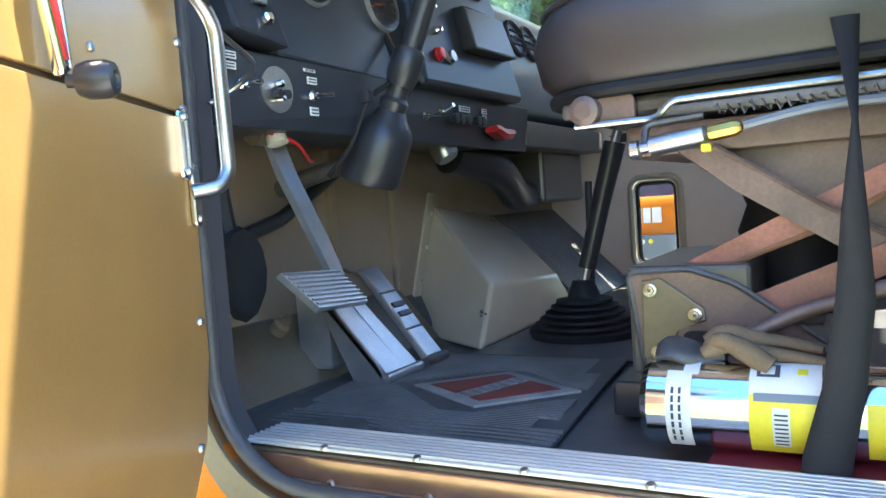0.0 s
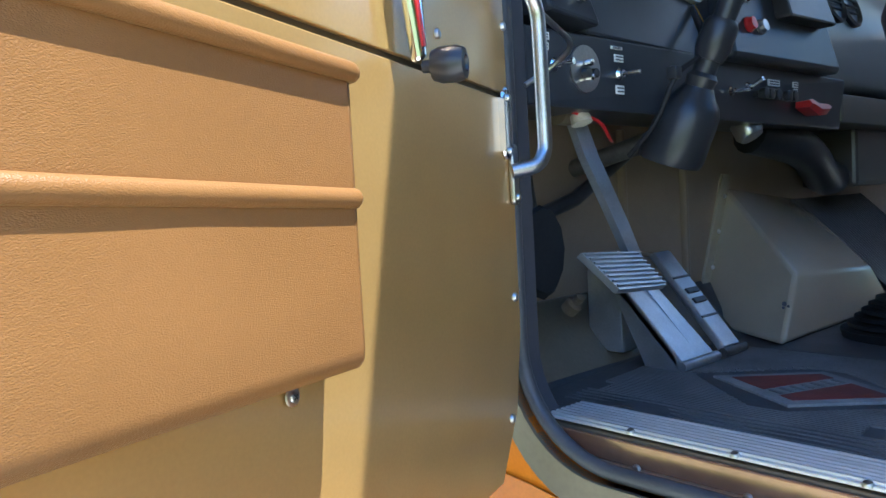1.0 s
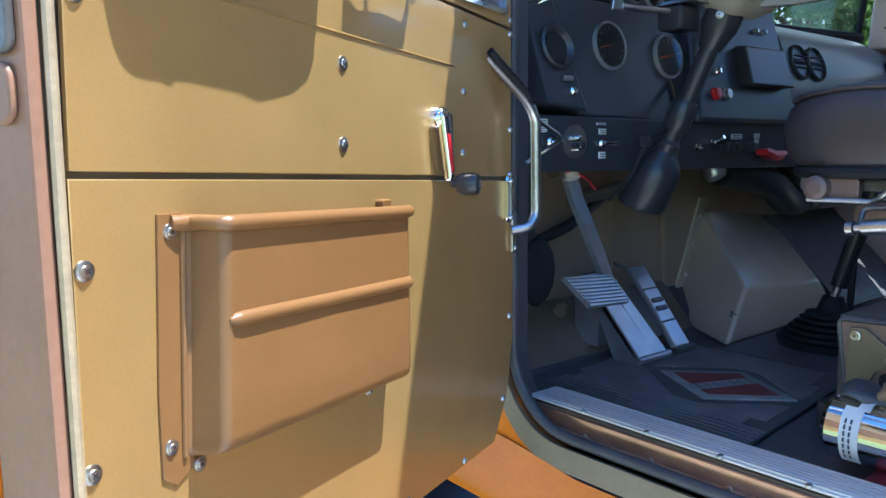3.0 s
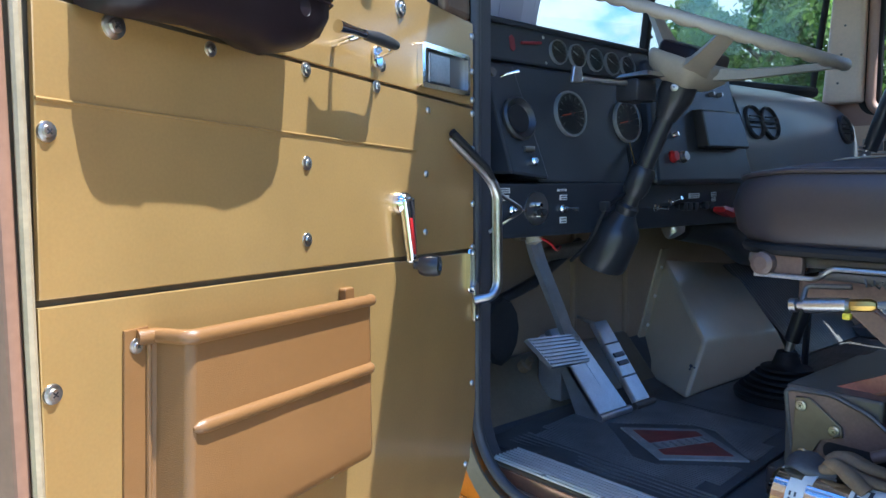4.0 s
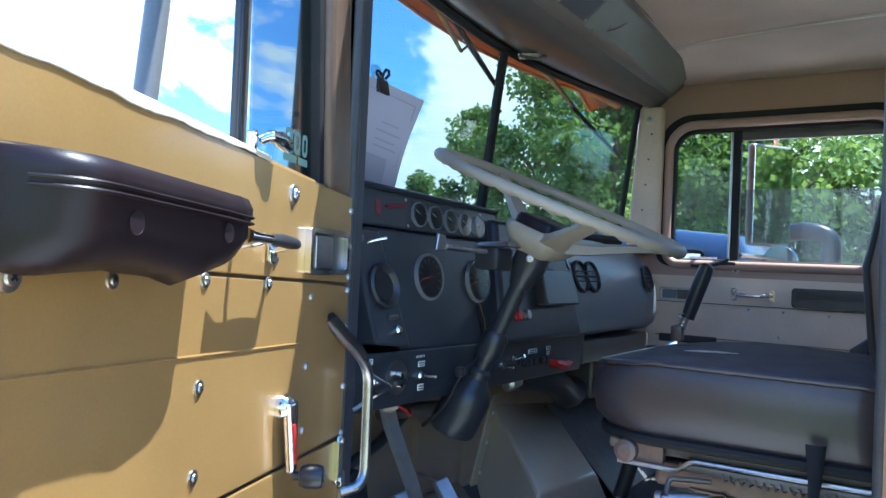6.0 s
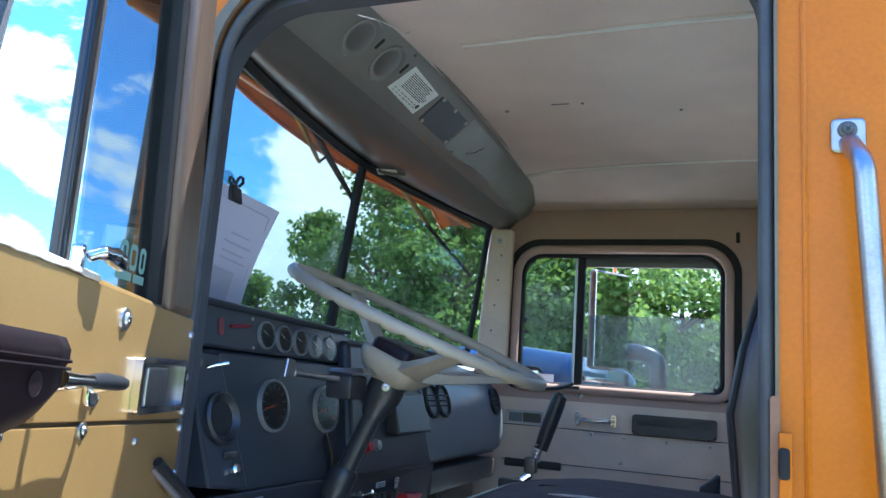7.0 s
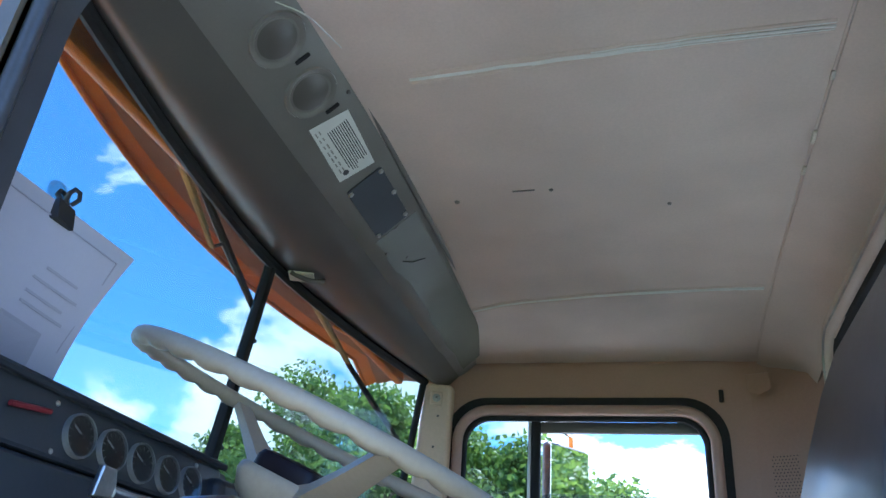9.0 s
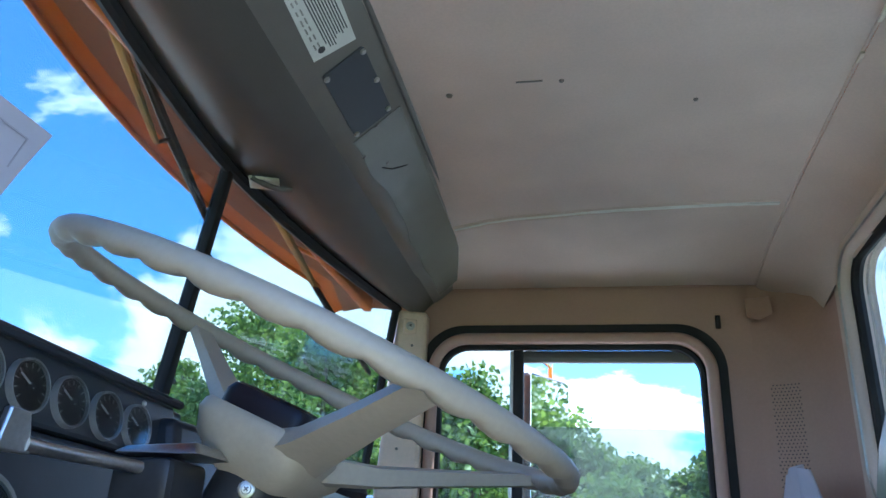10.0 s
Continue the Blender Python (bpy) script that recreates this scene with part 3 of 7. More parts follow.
# passenger side wall with the window opening and a low peep window
wall_p = thing("wall_passenger_side", (0, CAB_R, FLOOR), "tan painted passenger side and door", "wall", kind="structure")
up = ring(rrect(-0.655, 1.90, 0.62, 2.68, 0.002, n_c), rrect(-0.515, 1.945, 0.258, 2.47, (0.05, 0.05, 0.09, 0.09), n_c), 0.0, 0.05, in_xz(CAB_R))
part("upper_panel", up, rose_in, wall_p)
peep = rrect(-0.475, 1.215, -0.335, 1.495, 0.03, n_c)
part("lower_panel", ring(rrect(-0.80, 1.12, 0.62, 1.90, 0.002, n_c), peep, 0.0, 0.05, in_xz(CAB_R)), tan_in, wall_p)
part("skin", ring(rrect(-0.655, 1.0, 0.66, 2.70, 0.002, n_c), rrect(-0.52, 1.10, 0.262, 2.475, 0.09, n_c), 0.055, 0.075, in_xz(CAB_R)), orange, wall_p)
frame_p = thing("window_1", (-0.13, CAB_R, 1.95), "passenger door window with a vent pane and a half lowered glass", "window", kind="structure")
part("window_frame", tube([(a, CAB_R - 0.006, b) for a, b in rrect(-0.525, 1.945, 0.272, 2.487, (0.05, 0.05, 0.10, 0.10), n_c)], 0.017, 10, True), rose_in, frame_p, "rounded rosy brown metal window frame")
part("window_rubber", tube([(a, CAB_R + 0.012, b) for a, b in rrect(-0.508, 1.955, 0.252, 2.468, (0.05, 0.05, 0.09, 0.09), n_c)], 0.013, 8, True), rubber, frame_p, "black rubber channel")
part("outer_seal", ring(rrect(-0.566, 1.935, 0.313, 2.528, (0.06, 0.06, 0.13, 0.13), n_c), rrect(-0.538, 1.945, 0.285, 2.500, (0.05, 0.05, 0.11, 0.11), n_c), -0.010, 0.004, in_xz(CAB_R)), rubber, frame_p, "dark rubber edge")
part("window_run", box((-0.02, CAB_R + 0.03, 2.440), (0.53, 0.022, 0.035), 0.004), header_m, frame_p, "dark upper glass channel")
part("divider", box((-0.272, CAB_R + 0.022, 2.205), (0.030, 0.024, 0.51), 0.005), rubber, frame_p, "black vent window post")
part("divider_trim", box((-0.292, CAB_R + 0.016, 2.205), (0.010, 0.010, 0.50), 0.002), steel, frame_p)
g1 = part("vent_pane", slab(rrect(-0.505, 1.96, -0.285, 2.46, 0.03, 4), 0.022, 0.027, in_xz(CAB_R)), glass, frame_p)
g2 = part("door_pane", slab(rrect(-0.262, 1.955, 0.247, 2.235, (0.004, 0.004, 0.03, 0.03), 4), 0.030, 0.035, in_xz(CAB_R)), glass_dusty, frame_p, "half lowered dusty glass")
g3 = part("peep_pane", slab(peep, 0.03, 0.035, in_xz(CAB_R)), glass, frame_p)
for g in (g1, g2, g3):
    g.visible_shadow = False
part("peep_seal", tube([(a, CAB_R + 0.014, b) for a, b in peep], 0.012, 8, True), rubber, frame_p)
part("peep_rim", tube([(a, CAB_R - 0.004, b) for a, b in rrect(-0.490, 1.200, -0.320, 1.510, 0.04, n_c)], 0.012, 8, True), gold_in, frame_p, "gold painted rim of the low window")
part("sill_latch", box((-0.295, CAB_R - 0.01, 1.952), (0.075, 0.03, 0.014), 0.004), black_plastic, frame_p)
part("latch_arm", tube(fillet([(-0.42, CAB_R - 0.02, 1.940), (-0.33, CAB_R - 0.03, 1.945), (-0.28, CAB_R - 0.03, 1.968)], 0.02), 0.007, 8), black_plastic, frame_p)

# passenger door furniture
dh = thing("door_handle_recess", (-0.47, CAB_R, 1.82), "inset chrome framed door handle in the passenger door", "door handle")
part("bezel", ring(rrect(-0.545, 1.800, -0.395, 1.852, 0.006, 4), rrect(-0.538, 1.807, -0.402, 1.845, 0.004, 4), -0.006, 0.0, in_xz(CAB_R)), steel, dh)
part("paddle", box((-0.505, CAB_R - 0.003, 1.826), (0.055, 0.006, 0.034), 0.002), dash_pad, dh)
part("cup", box((-0.44, CAB_R - 0.001, 1.826), (0.072, 0.003, 0.036), 0.001), header_m, dh)
gb = thing("grab_handle", (-0.19, CAB_R - 0.06, 1.84), "small chrome pull handle on the passenger door", "handle")
part("bar", tube(fillet([(-0.260, CAB_R - 0.012, 1.838), (-0.245, CAB_R - 0.05, 1.838), (-0.195, CAB_R - 0.056, 1.835), (-0.145, CAB_R - 0.05, 1.838), (-0.130, CAB_R - 0.012, 1.838)], 0.03), [0.006] * 2 + [0.008] * 18 + [0.006] * 3, 10), chrome, gb)
for x in (-0.262, -0.128):
    p = part("foot", slab(rrect(x - 0.011, 1.814, x + 0.011, 1.862, 0.010, 4), -0.010, 0.0, in_xz(CAB_R), 0.002), chrome, gb)
    for z in (1.824, 1.852):
        part("screw", lathe([(0.005, 0), (0.004, 0.003), (0, 0.0035)], (x, CAB_R - 0.010, z), (0, -1, 0), 10), steel, p)
ar = thing("armrest", (0.08, CAB_R - 0.03, 1.84), "long black ribbed vinyl armrest pad on the passenger door", "armrest")
part("pad", slab(rrect(-0.060, 1.803, 0.232, 1.872, 0.010, 5), -0.032, -0.001, in_xz(CAB_R), 0.008, 3), black_plastic, ar)
for i in range(6):
    part("ridge", box((0.086, CAB_R - 0.033, 1.8635 - 0.0055 * i), (0.26, 0.004, 0.0028), 0.001), black_plastic, ar)
for x, z, r in ((-0.26, 1.926, 0.011), (-0.21, 1.785, 0.005), (-0.09, 1.782, 0.005), (0.06, 1.779, 0.005), (0.21, 1.776, 0.005), (-0.10, 1.69, 0.006), (0.19, 1.926, 0.005)):
    screw("trim_screw", wall_p, (x, CAB_R, z), (0, -1, 0), r * 0.75, True)
for z in (1.797, 1.665):
    part("seam", box((-0.13, CAB_R - 0.0025, z), (0.85, 0.005, 0.003), 0.001), header_m, wall_p)
part("lock_rod", tube([(0.222, CAB_R - 0.006, 1.94), (0.222, CAB_R - 0.006, 1.985)], 0.004, 8), black_plastic, wall_p)
part("slotted_vent", box((0.299, CAB_R - 0.003, 2.535), (0.014, 0.008, 0.04), 0.003), rubber, wall_p, "small black rubber plug")
part("dark_slot", box((-0.43, CAB_R - 0.003, 1.655), (0.22, 0.008, 0.03), 0.004), black_plastic, wall_p)

# passenger A-pillar with the wiper-link cover screw
pa = single("pillar_front_passenger", hexa([(-0.66, 1.86, 1.98), (-0.545, 1.90, 1.98), (-0.545, 1.955, 1.98), (-0.68, 1.955, 1.98),
                                           (-0.625, 1.87, 2.56), (-0.545, 1.90, 2.56), (-0.545, 1.955, 2.56), (-0.66, 1.955, 2.56)], 0.01), tan_in,
            "tan painted windscreen pillar", "pillar", kind="structure")
part("bracket", box((-0.588, 1.876, 2.507), (0.04, 0.012, 0.045), 0.004, rot=Matrix.Rotation(radians(24), 3, "Z")), tan_in, pa)
screw("bolt", pa, (-0.586, 1.870, 2.507), (0.35, -0.93, 0), 0.008, True)
for i in range(5):
    screw("pillar_screw", pa, (-0.612 + 0.008 * i, 1.873 + 0.002 * i, 2.05 + 0.1 * i), (0.35, -0.93, 0), 0.004, False, mat=dark_steel)
# driver A-pillar
single("pillar_front_driver", hexa([(-0.70, 0.015, 1.98), (-0.60, 0.022, 1.98), (-0.60, 0.070, 1.98), (-0.69, 0.085, 1.98),
                                    (-0.68, 0.015, 2.60), (-0.54, 0.022, 2.60), (-0.54, 0.070, 2.60), (-0.66, 0.085, 2.60)], 0.012), header_m,
       "dark windscreen pillar with black rubber", "pillar", kind="structure")

# headliner, piping seams, roof skin
rows = []
for i in range(13):
    x = -0.50 + 0.91 * i / 12
    rows.append([(x, 0.04 + 1.9 * j / 24, ceiling_z(x, 0.04 + 1.9 * j / 24)) for j in range(25)])
single("ceiling", shell(rows, (0, 0, 0.02)), headliner, "taupe vinyl headliner of the cab roof", "ceiling", kind="structure")
SEAMS = (((-0.30, 0.545), (-0.10, 0.537), (0.10, 0.530), (0.39, 0.524)), ((-0.41, 1.590), (-0.30, 1.548), (-0.05, 1.514), (0.32, 1.496), (0.39, 1.494)))
for knots in SEAMS:
    s = thing("headliner_seam", (0, knots[1][1], ceiling_z(0, knots[1][1])), "pale piping seam across the headliner", "seam", kind="structure")
    line = fillet([(x, y, 0) for x, y in knots], 0.08, 8)
    run = [V(p.x, p.y + 0.0012 * math.sin(i * 1.3), ceiling_z(p.x, p.y)) for i, p in enumerate(line)]
    part("piping", tube([p + V(0, 0, -0.0015) for p in run], 0.0029, 8), white_m, s)
    part("fold", tube([p + V(0, 0.013, 0.001) for p in run], 0.0040, 8), headliner, s)
    part("fold", tube([p + V(0, -0.012, 0.001) for p in run], 0.0040, 8), headliner, s)
    for dy, k in ((0.0085, 3), (-0.0075, 2)):
        part("crease", tube([p + V(0.0, dy * (0.4 + 0.6 * i / len(run)), -0.0008) for i, p in enumerate(run)][len(run) // k:], 0.0014, 6), white_m, s)
# rolled end of the headliner, the cove down to the rear window and the joint above the passenger door
cove = [[(x, 0.05 + 1.89 * j / 24, ceiling_z(0.40, 0.05 + 1.89 * j / 24) - dz) for j in range(25)] for x, dz in ((0.41, 0.004), (0.425, 0.012), (0.46, 0.022), (0.50, 0.040), (0.535, 0.070), (0.552, 0.12))]
single("rear_cove", shell(cove, (0.01, 0, 0.012)), headliner, "taupe vinyl cove between headliner and rear window", "ceiling", kind="structure")
single("headliner_roll", tube([(0.408, 0.05 + 1.88 * j / 24, ceiling_z(0.40, 0.05 + 1.88 * j / 24) + 0.001) for j in range(25)], 0.004, 8), headliner, "rolled vinyl edge of the headliner", "trim", kind="structure")
for y, k in ((0.635, 0.010), (0.815, 0.020), (0.93, 0.014)):
    single("headliner_clip", box((0.404, y, ceiling_z(0.40, y) - 0.010), (0.008, k * 2, 0.006), 0.002), worn_white, "small pale clip holding the headliner edge", "clip", group="headliner clips")
single("headliner_joint", tube([(-0.47 + 0.88 * j / 20, 1.937, 2.641 + 0.002 * math.sin(j * 0.9)) for j in range(21)], 0.0022, 6), rose_in, "thin joint between headliner and passenger side", "trim", kind="structure")
# small marks and buttons in the headliner
for x, y, r in ((-0.318, 0.985, 0.007), (-0.10, 0.96, 0.005), (0.15, 1.05, 0.005)):
    single("headliner_button", lathe([(r, 0), (r * 0.8, -0.003), (0, -0.004)], (x, y, ceiling_z(x, y)), (0, 0, 1), 12), console_m, "small dark headliner clip", "clip")
single("headliner_tear", box((-0.16, 0.955, ceiling_z(-0.16, 0.955) - 0.0015), (0.05, 0.004, 0.002), 0.0005), console_m, "small dark tear in the headliner", "tear")
rows = []
for i in range(9):
    x = -0.78 + 1.5 * i / 8
    rows.append([(x, -0.004 + 1.99 * j / 24, 2.78 - 0.06 * (abs(j - 12) / 12) ** 4) for j in range(25)])
single("roof", shell(rows, (0, 0, 0.012)), orange, "orange painted cab roof", "roof", kind="structure")
single("roof_side_rail", box((-0.03, 0.015, 2.71), (1.46, 0.03, 0.05), 0.01), orange, "orange roof rail over the door", "trim", kind="structure")
single("roof_side_rail", box((-0.03, 1.985, 2.71), (1.46, 0.06, 0.05), 0.01), orange, "orange roof rail over the passenger door", "trim", kind="structure")

# rear wall with the back window
back = rrect(0.36, 2.02, 1.605, 2.575, 0.08, n_c)
WX = 0.565
wall_b = thing("wall_rear", (WX, MID, FLOOR), "taupe rear cab wall", "wall", kind="structure")
part("panel", ring(rrect(0.02, 1.10, 1.96, 2.70, 0.002, n_c), back, 0.0, 0.04, in_yz(WX)), headliner, wall_b)
part("skin", ring(rrect(-0.01, 1.0, 2.02, 2.74, 0.002, n_c), rrect(0.10, 1.90, 1.93, 2.66, 0.10, n_c), 0.05, 0.07, in_yz(WX)), orange, wall_b)
bw = thing("window_2", (WX, MID, 2.02), "rear cab window in a rounded rubber frame", "window", kind="structure")
part("window_frame", tube([(WX - 0.012, a, b) for a, b in rrect(0.335, 1.995, 1.632, 2.602, 0.10, n_c)], 0.026, 12, True), headliner, bw)
part("frame_lip", tube([(WX - 0.034, a, b) for a, b in rrect(0.345, 2.005, 1.622, 2.592, 0.095, n_c)], 0.004, 6, True), steel, bw, "pale worn metal lip")
part("window_rubber", tube([(WX, a, b) for a, b in back], 0.014, 8, True), rubber, bw)
g = part("pane", slab(back, 0.02, 0.025, in_yz(WX)), glass, bw)
g.visible_shadow = False
stk = part("sticker", slab([(1.42 + 0.045 * math.cos(t * 0.3927), 2.45 + 0.06 * math.sin(t * 0.3927)) for t in range(16)], 0.012, 0.016, in_yz(WX)), white_m, bw, "round white sticker with a yellow centre")
part("sticker_centre", slab([(1.42 + 0.022 * math.cos(t * 0.3927), 2.45 + 0.032 * math.sin(t * 0.3927)) for t in range(16)], 0.009, 0.012, in_yz(WX)), yellow_m, stk)
# rounded rear corner post with perforated panel
rows = []
for z in (1.15, 1.6, 2.0, 2.3, 2.52, 2.60, 2.66):
    r = []
    for i in range(9):
        a = radians(90 * i / 8)
        r.append((0.385 + 0.18 * math.sin(a), 1.77 + 0.18 * math.cos(a), z))
    rows.append(r)
cp = single("pillar_rear_passenger", shell(rows, (0.012, 0.012, 0)), rose_in, "rounded taupe rear corner panel with perforations", "pillar", kind="structure")
bm = bmesh.new()
for i in range(36):
    for j in range(8):
        a = radians(12 + 3.0 * (j + (0.5 if i % 2 else 0)))
        z = 2.03 + 0.0092 * i
        nrm = V(math.sin(a), math.cos(a), 0)
        lathe([(0.0024, 0), (0.002, 0.0012), (0, 0.0013)], V(0.385, 1.77, z) + nrm * 0.18, -nrm, 5, bm)
tagged(part("perforations", bm, ink, cp), kind="stuff")
single("corner_bracket", shell([[(0.375, 1.935, 2.60), (0.40, 1.93, 2.60), (0.435, 1.915, 2.60)], [(0.375, 1.93, 2.545), (0.405, 1.925, 2.535), (0.44, 1.91, 2.55)]], (0, -0.004, -0.003)), rose_in,
       "folded headliner end at the rear corner", "trim", kind="structure")
rows = []
for i in range(9):
    f = i / 8
    z = 2.125 - 0.42 * f
    w = 0.03 + 0.075 * min(1.0, f * 2.2)
    rows.append([V(0.455 + 0.35 * (k - 4) / 4 * w * 1.4 + 0.012 * math.sin(k * 1.9 + f * 3) - 0.03, 1.80 - (k - 4) / 4 * w * 1.2 + 0.010 * math.cos(k * 2.3 + f * 2), z - 0.02 * abs(k - 4) / 4 * (1 - f)) for k in range(9)])
single("hanging_cloth", shell(rows, (0.006, 0.006, 0)), paper_m, "crumpled white cloth hanging in the rear corner", "cloth", smooth=70)
# driver's rear corner inside
single("pillar_rear_driver", box((0.46, 0.05, 1.9), (0.26, 0.06, 1.5), 0.02), tan_in, "tan inner panel behind the driver's door", "pillar", kind="structure")

# windscreen: two panes with a centre post
ws = thing("window_3", (-0.75, MID, 2.03), "two-piece windscreen with a black centre post", "window", kind="structure")


def ws_x(y, z):
    k = abs(y - MID) / 0.9
    return -0.755 + 0.12 * k ** 1.6 - 0.06 * (2.56 - z) / 0.5


for y0, y1 in ((0.085, MID - 0.012), (MID + 0.012, 1.868)):
    rows = [[(ws_x(y, z) - 0.004, y, z) for y in [y0 + (y1 - y0) * j / 8 for j in range(9)]] for z in (2.03, 2.2, 2.4, 2.57)]
    p = part("pane", shell(rows, (-0.005, 0, 0)), windscreen_glass, ws)
    p.visible_shadow = False
part("centre_post", hexa([(ws_x(MID, 2.02) - .012, MID - .013, 2.02), (ws_x(MID, 2.02) + .012, MID - .013, 2.02), (ws_x(MID, 2.02) + .012, MID + .013, 2.02), (ws_x(MID, 2.02) - .012, MID + .013, 2.02),
                          (ws_x(MID, 2.57) - .012, MID - .011, 2.57), (ws_x(MID, 2.57) + .012, MID - .011, 2.57), (ws_x(MID, 2.57) + .012, MID + .011, 2.57), (ws_x(MID, 2.57) - .012, MID + .011, 2.57)], 0.004), rubber, ws)
for z in (2.14, 2.38):
    part("clip", lathe([(0.006, 0), (0.005, 0.01), (0, 0.012)], (ws_x(MID, z) + 0.005, MID + 0.013, z), (0, 1, 0), 10), black_plastic, ws)
for z, r in ((2.562, 0.014), (2.025, 0.020)):
    part("rubber_strip", tube([(ws_x(y, z) + 0.004, y, z) for y in [0.075 + 1.8 * j / 30 for j in range(31)]], r, 8), rubber, ws)
part("rubber_side", tube([(ws_x(1.865, z) + 0.004, 1.866, z) for z in (2.03, 2.2, 2.4, 2.56)], 0.012, 8), rubber, ws)
part("rubber_side", tube([(ws_x(0.085, z) + 0.004, 0.088, z) for z in (2.03, 2.2, 2.4, 2.56)], 0.014, 8), rubber, ws)

# overhead: dark curved header over the windscreen and the moulded console
rows = []
hp = [(-0.525, 2.612, 0.0), (-0.56, 2.578, 0.0), (-0.62, 2.557, 0.3), (-0.68, 2.556, 0.75), (-0.735, 2.572, 1.0)]
for j in range(25):
    y = 0.06 + 1.885 * j / 24
    rows.append([(x + (ws_x(y, 2.57) + 0.745) * f, y, z) for x, z, f in hp])
single("windscreen_header", shell(rows, (0, 0, 0.012)), header_m, "dark painted curved header above the windscreen", "trim", kind="structure")
con = thing("overhead_console", (-0.47, 0.75, 2.65), "grey moulded overhead console with empty gauge holes and a blanking plate", "console", kind="structure")
c_lo, c_hi = V(-0.525, 0, 2.612), V(-0.418, 0, 2.706)  # its lower and upper edge
c_up = (c_hi - c_lo).normalized()
cn = c_up.cross(V(0, 1, 0)).normalized()
if cn.z > 0:
    cn = -cn


def on_console(y, s, d=0.0):
    """A point on the console face: y across, s up the slope from its lower edge, d out of it."""
    p = c_lo + c_up * s + cn * d
    return V(p.x, y, p.z)


def con_put(a, b, d):
    return on_console(a, b, d)


L = (c_hi - c_lo).length
rows = []
for j in range(37):
    y = 0.10 + 1.845 * j / 36
    taper = max(0.0, (y - 1.25) / 0.65)
    dent = 0.0012 * math.exp(-((y - 1.24) / 0.05) ** 2) + 0.001 * math.exp(-((y - 1.36) / 0.04) ** 2)
    edge = 0.014 * (1 if 0.2 < y < 1.7 else 0.5)
    rows.append([on_console(y, -0.03, -0.006), on_console(y, -0.004, edge * 0.6 - dent), on_console(y, 0.014, edge), on_console(y, L * 0.55, edge - dent),
                 on_console(y, L - 0.016, edge), on_console(y, L + 0.006, edge * 0.5), on_console(y, L + 0.035, -0.004)])
part("face", shell(rows, -cn * 0.02), console_m, con)
part("trim_strip", tube([on_console(0.12 + 0.06 * i, L + 0.012, 0.008) for i in range(29)], 0.008, 8), console_m, con)
# two round gauge openings and their slots
for y in (0.36, 0.495):
    part("gauge_hole", lathe([(0.052, 0.0), (0.050, 0.004), (0.044, 0.003), (0.040, -0.0005), (0, -0.0005)], on_console(y, L * 0.5, 0.0145), cn, 24), console_m, con)
    part("hole_core", lathe([(0.036, 0), (0.034, 0.001), (0, 0.001)], on_console(y, L * 0.5, 0.0145), cn, 24), header_m, con)
    part("slot", slab(rrect(y + 0.058, L * 0.5 + 0.004, y + 0.066, L * 0.5 + 0.034, 0.003, 3), 0.014, 0.016, con_put), rubber, con)
part("wire", tube(fillet([on_console(0.30, L * 0.7, 0.014), on_console(0.33, L * 0.9, 0.045), on_console(0.42, L * 1.05, 0.05), on_console(0.45, L * 1.1, 0.02)], 0.05), 0.0012, 5), steel, con)
bl = part("blanking_plate", slab(rrect(0.775, L * 0.16, 0.975, L * 0.80, 0.008, 4), 0.0135, 0.0175, con_put, 0.001), slate_m, con, "dark slate blanking plate")
for y, s in ((0.785, L * 0.76), (0.962, L * 0.75), (0.786, L * 0.20), (0.965, L * 0.20), (0.87, L * 0.77)):
    screw("screw", bl, on_console(y, s, 0.0175), cn, 0.006, False, mat=steel)
for y, s in ((0.30, L * 0.9), (0.55, L * 0.92), (0.99, L * 0.5), (1.12, L * 0.4), (1.05, 0.02)):
    screw("screw", con, on_console(y, s, 0.013), cn, 0.005, False, mat=dark_steel)
part("crack", tube([on_console(1.12, L * 0.30, 0.0165), on_console(1.150, L * 0.42, 0.0160), on_console(1.175, L * 0.66, 0.0155)], 0.0013, 5), rubber, con)
lab = thing("instruction_label", on_console(0.65, L * 0.5, 0.016), "white printed instruction label stuck on the overhead console", "label")
part("sheet", slab([(0.565, L * 0.22), (0.735, L * 0.17), (0.752, L * 0.75), (0.583, L * 0.80)], 0.0150, 0.0158, con_put), white_m, lab)
random.seed(4)
for i in range(10):
    s = L * (0.70 - 0.034 * i)
    part("print_line", slab(rrect(0.600, s, 0.600 + random.uniform(0.112, 0.134), s + 0.0022, 0.0005, 1), 0.0158, 0.0161, con_put), ink, lab)
for i in range(7):
    for k in range(2):
        y, s = 0.582 + 0.020 * i, L * (0.25 + 0.055 * k)
        part("print_line", slab(rrect(y, s, y + random.uniform(0.009, 0.015), s + 0.003, 0.0005, 1), 0.0158, 0.0161, con_put), grey_mat, lab)
part("seal_mark", slab([(0.722 + 0.007 * math.cos(t * 0.524), L * 0.32 + 0.007 * math.sin(t * 0.524)) for t in range(12)], 0.0158, 0.0162, con_put), ink, lab)
rows = []
random.seed(12)
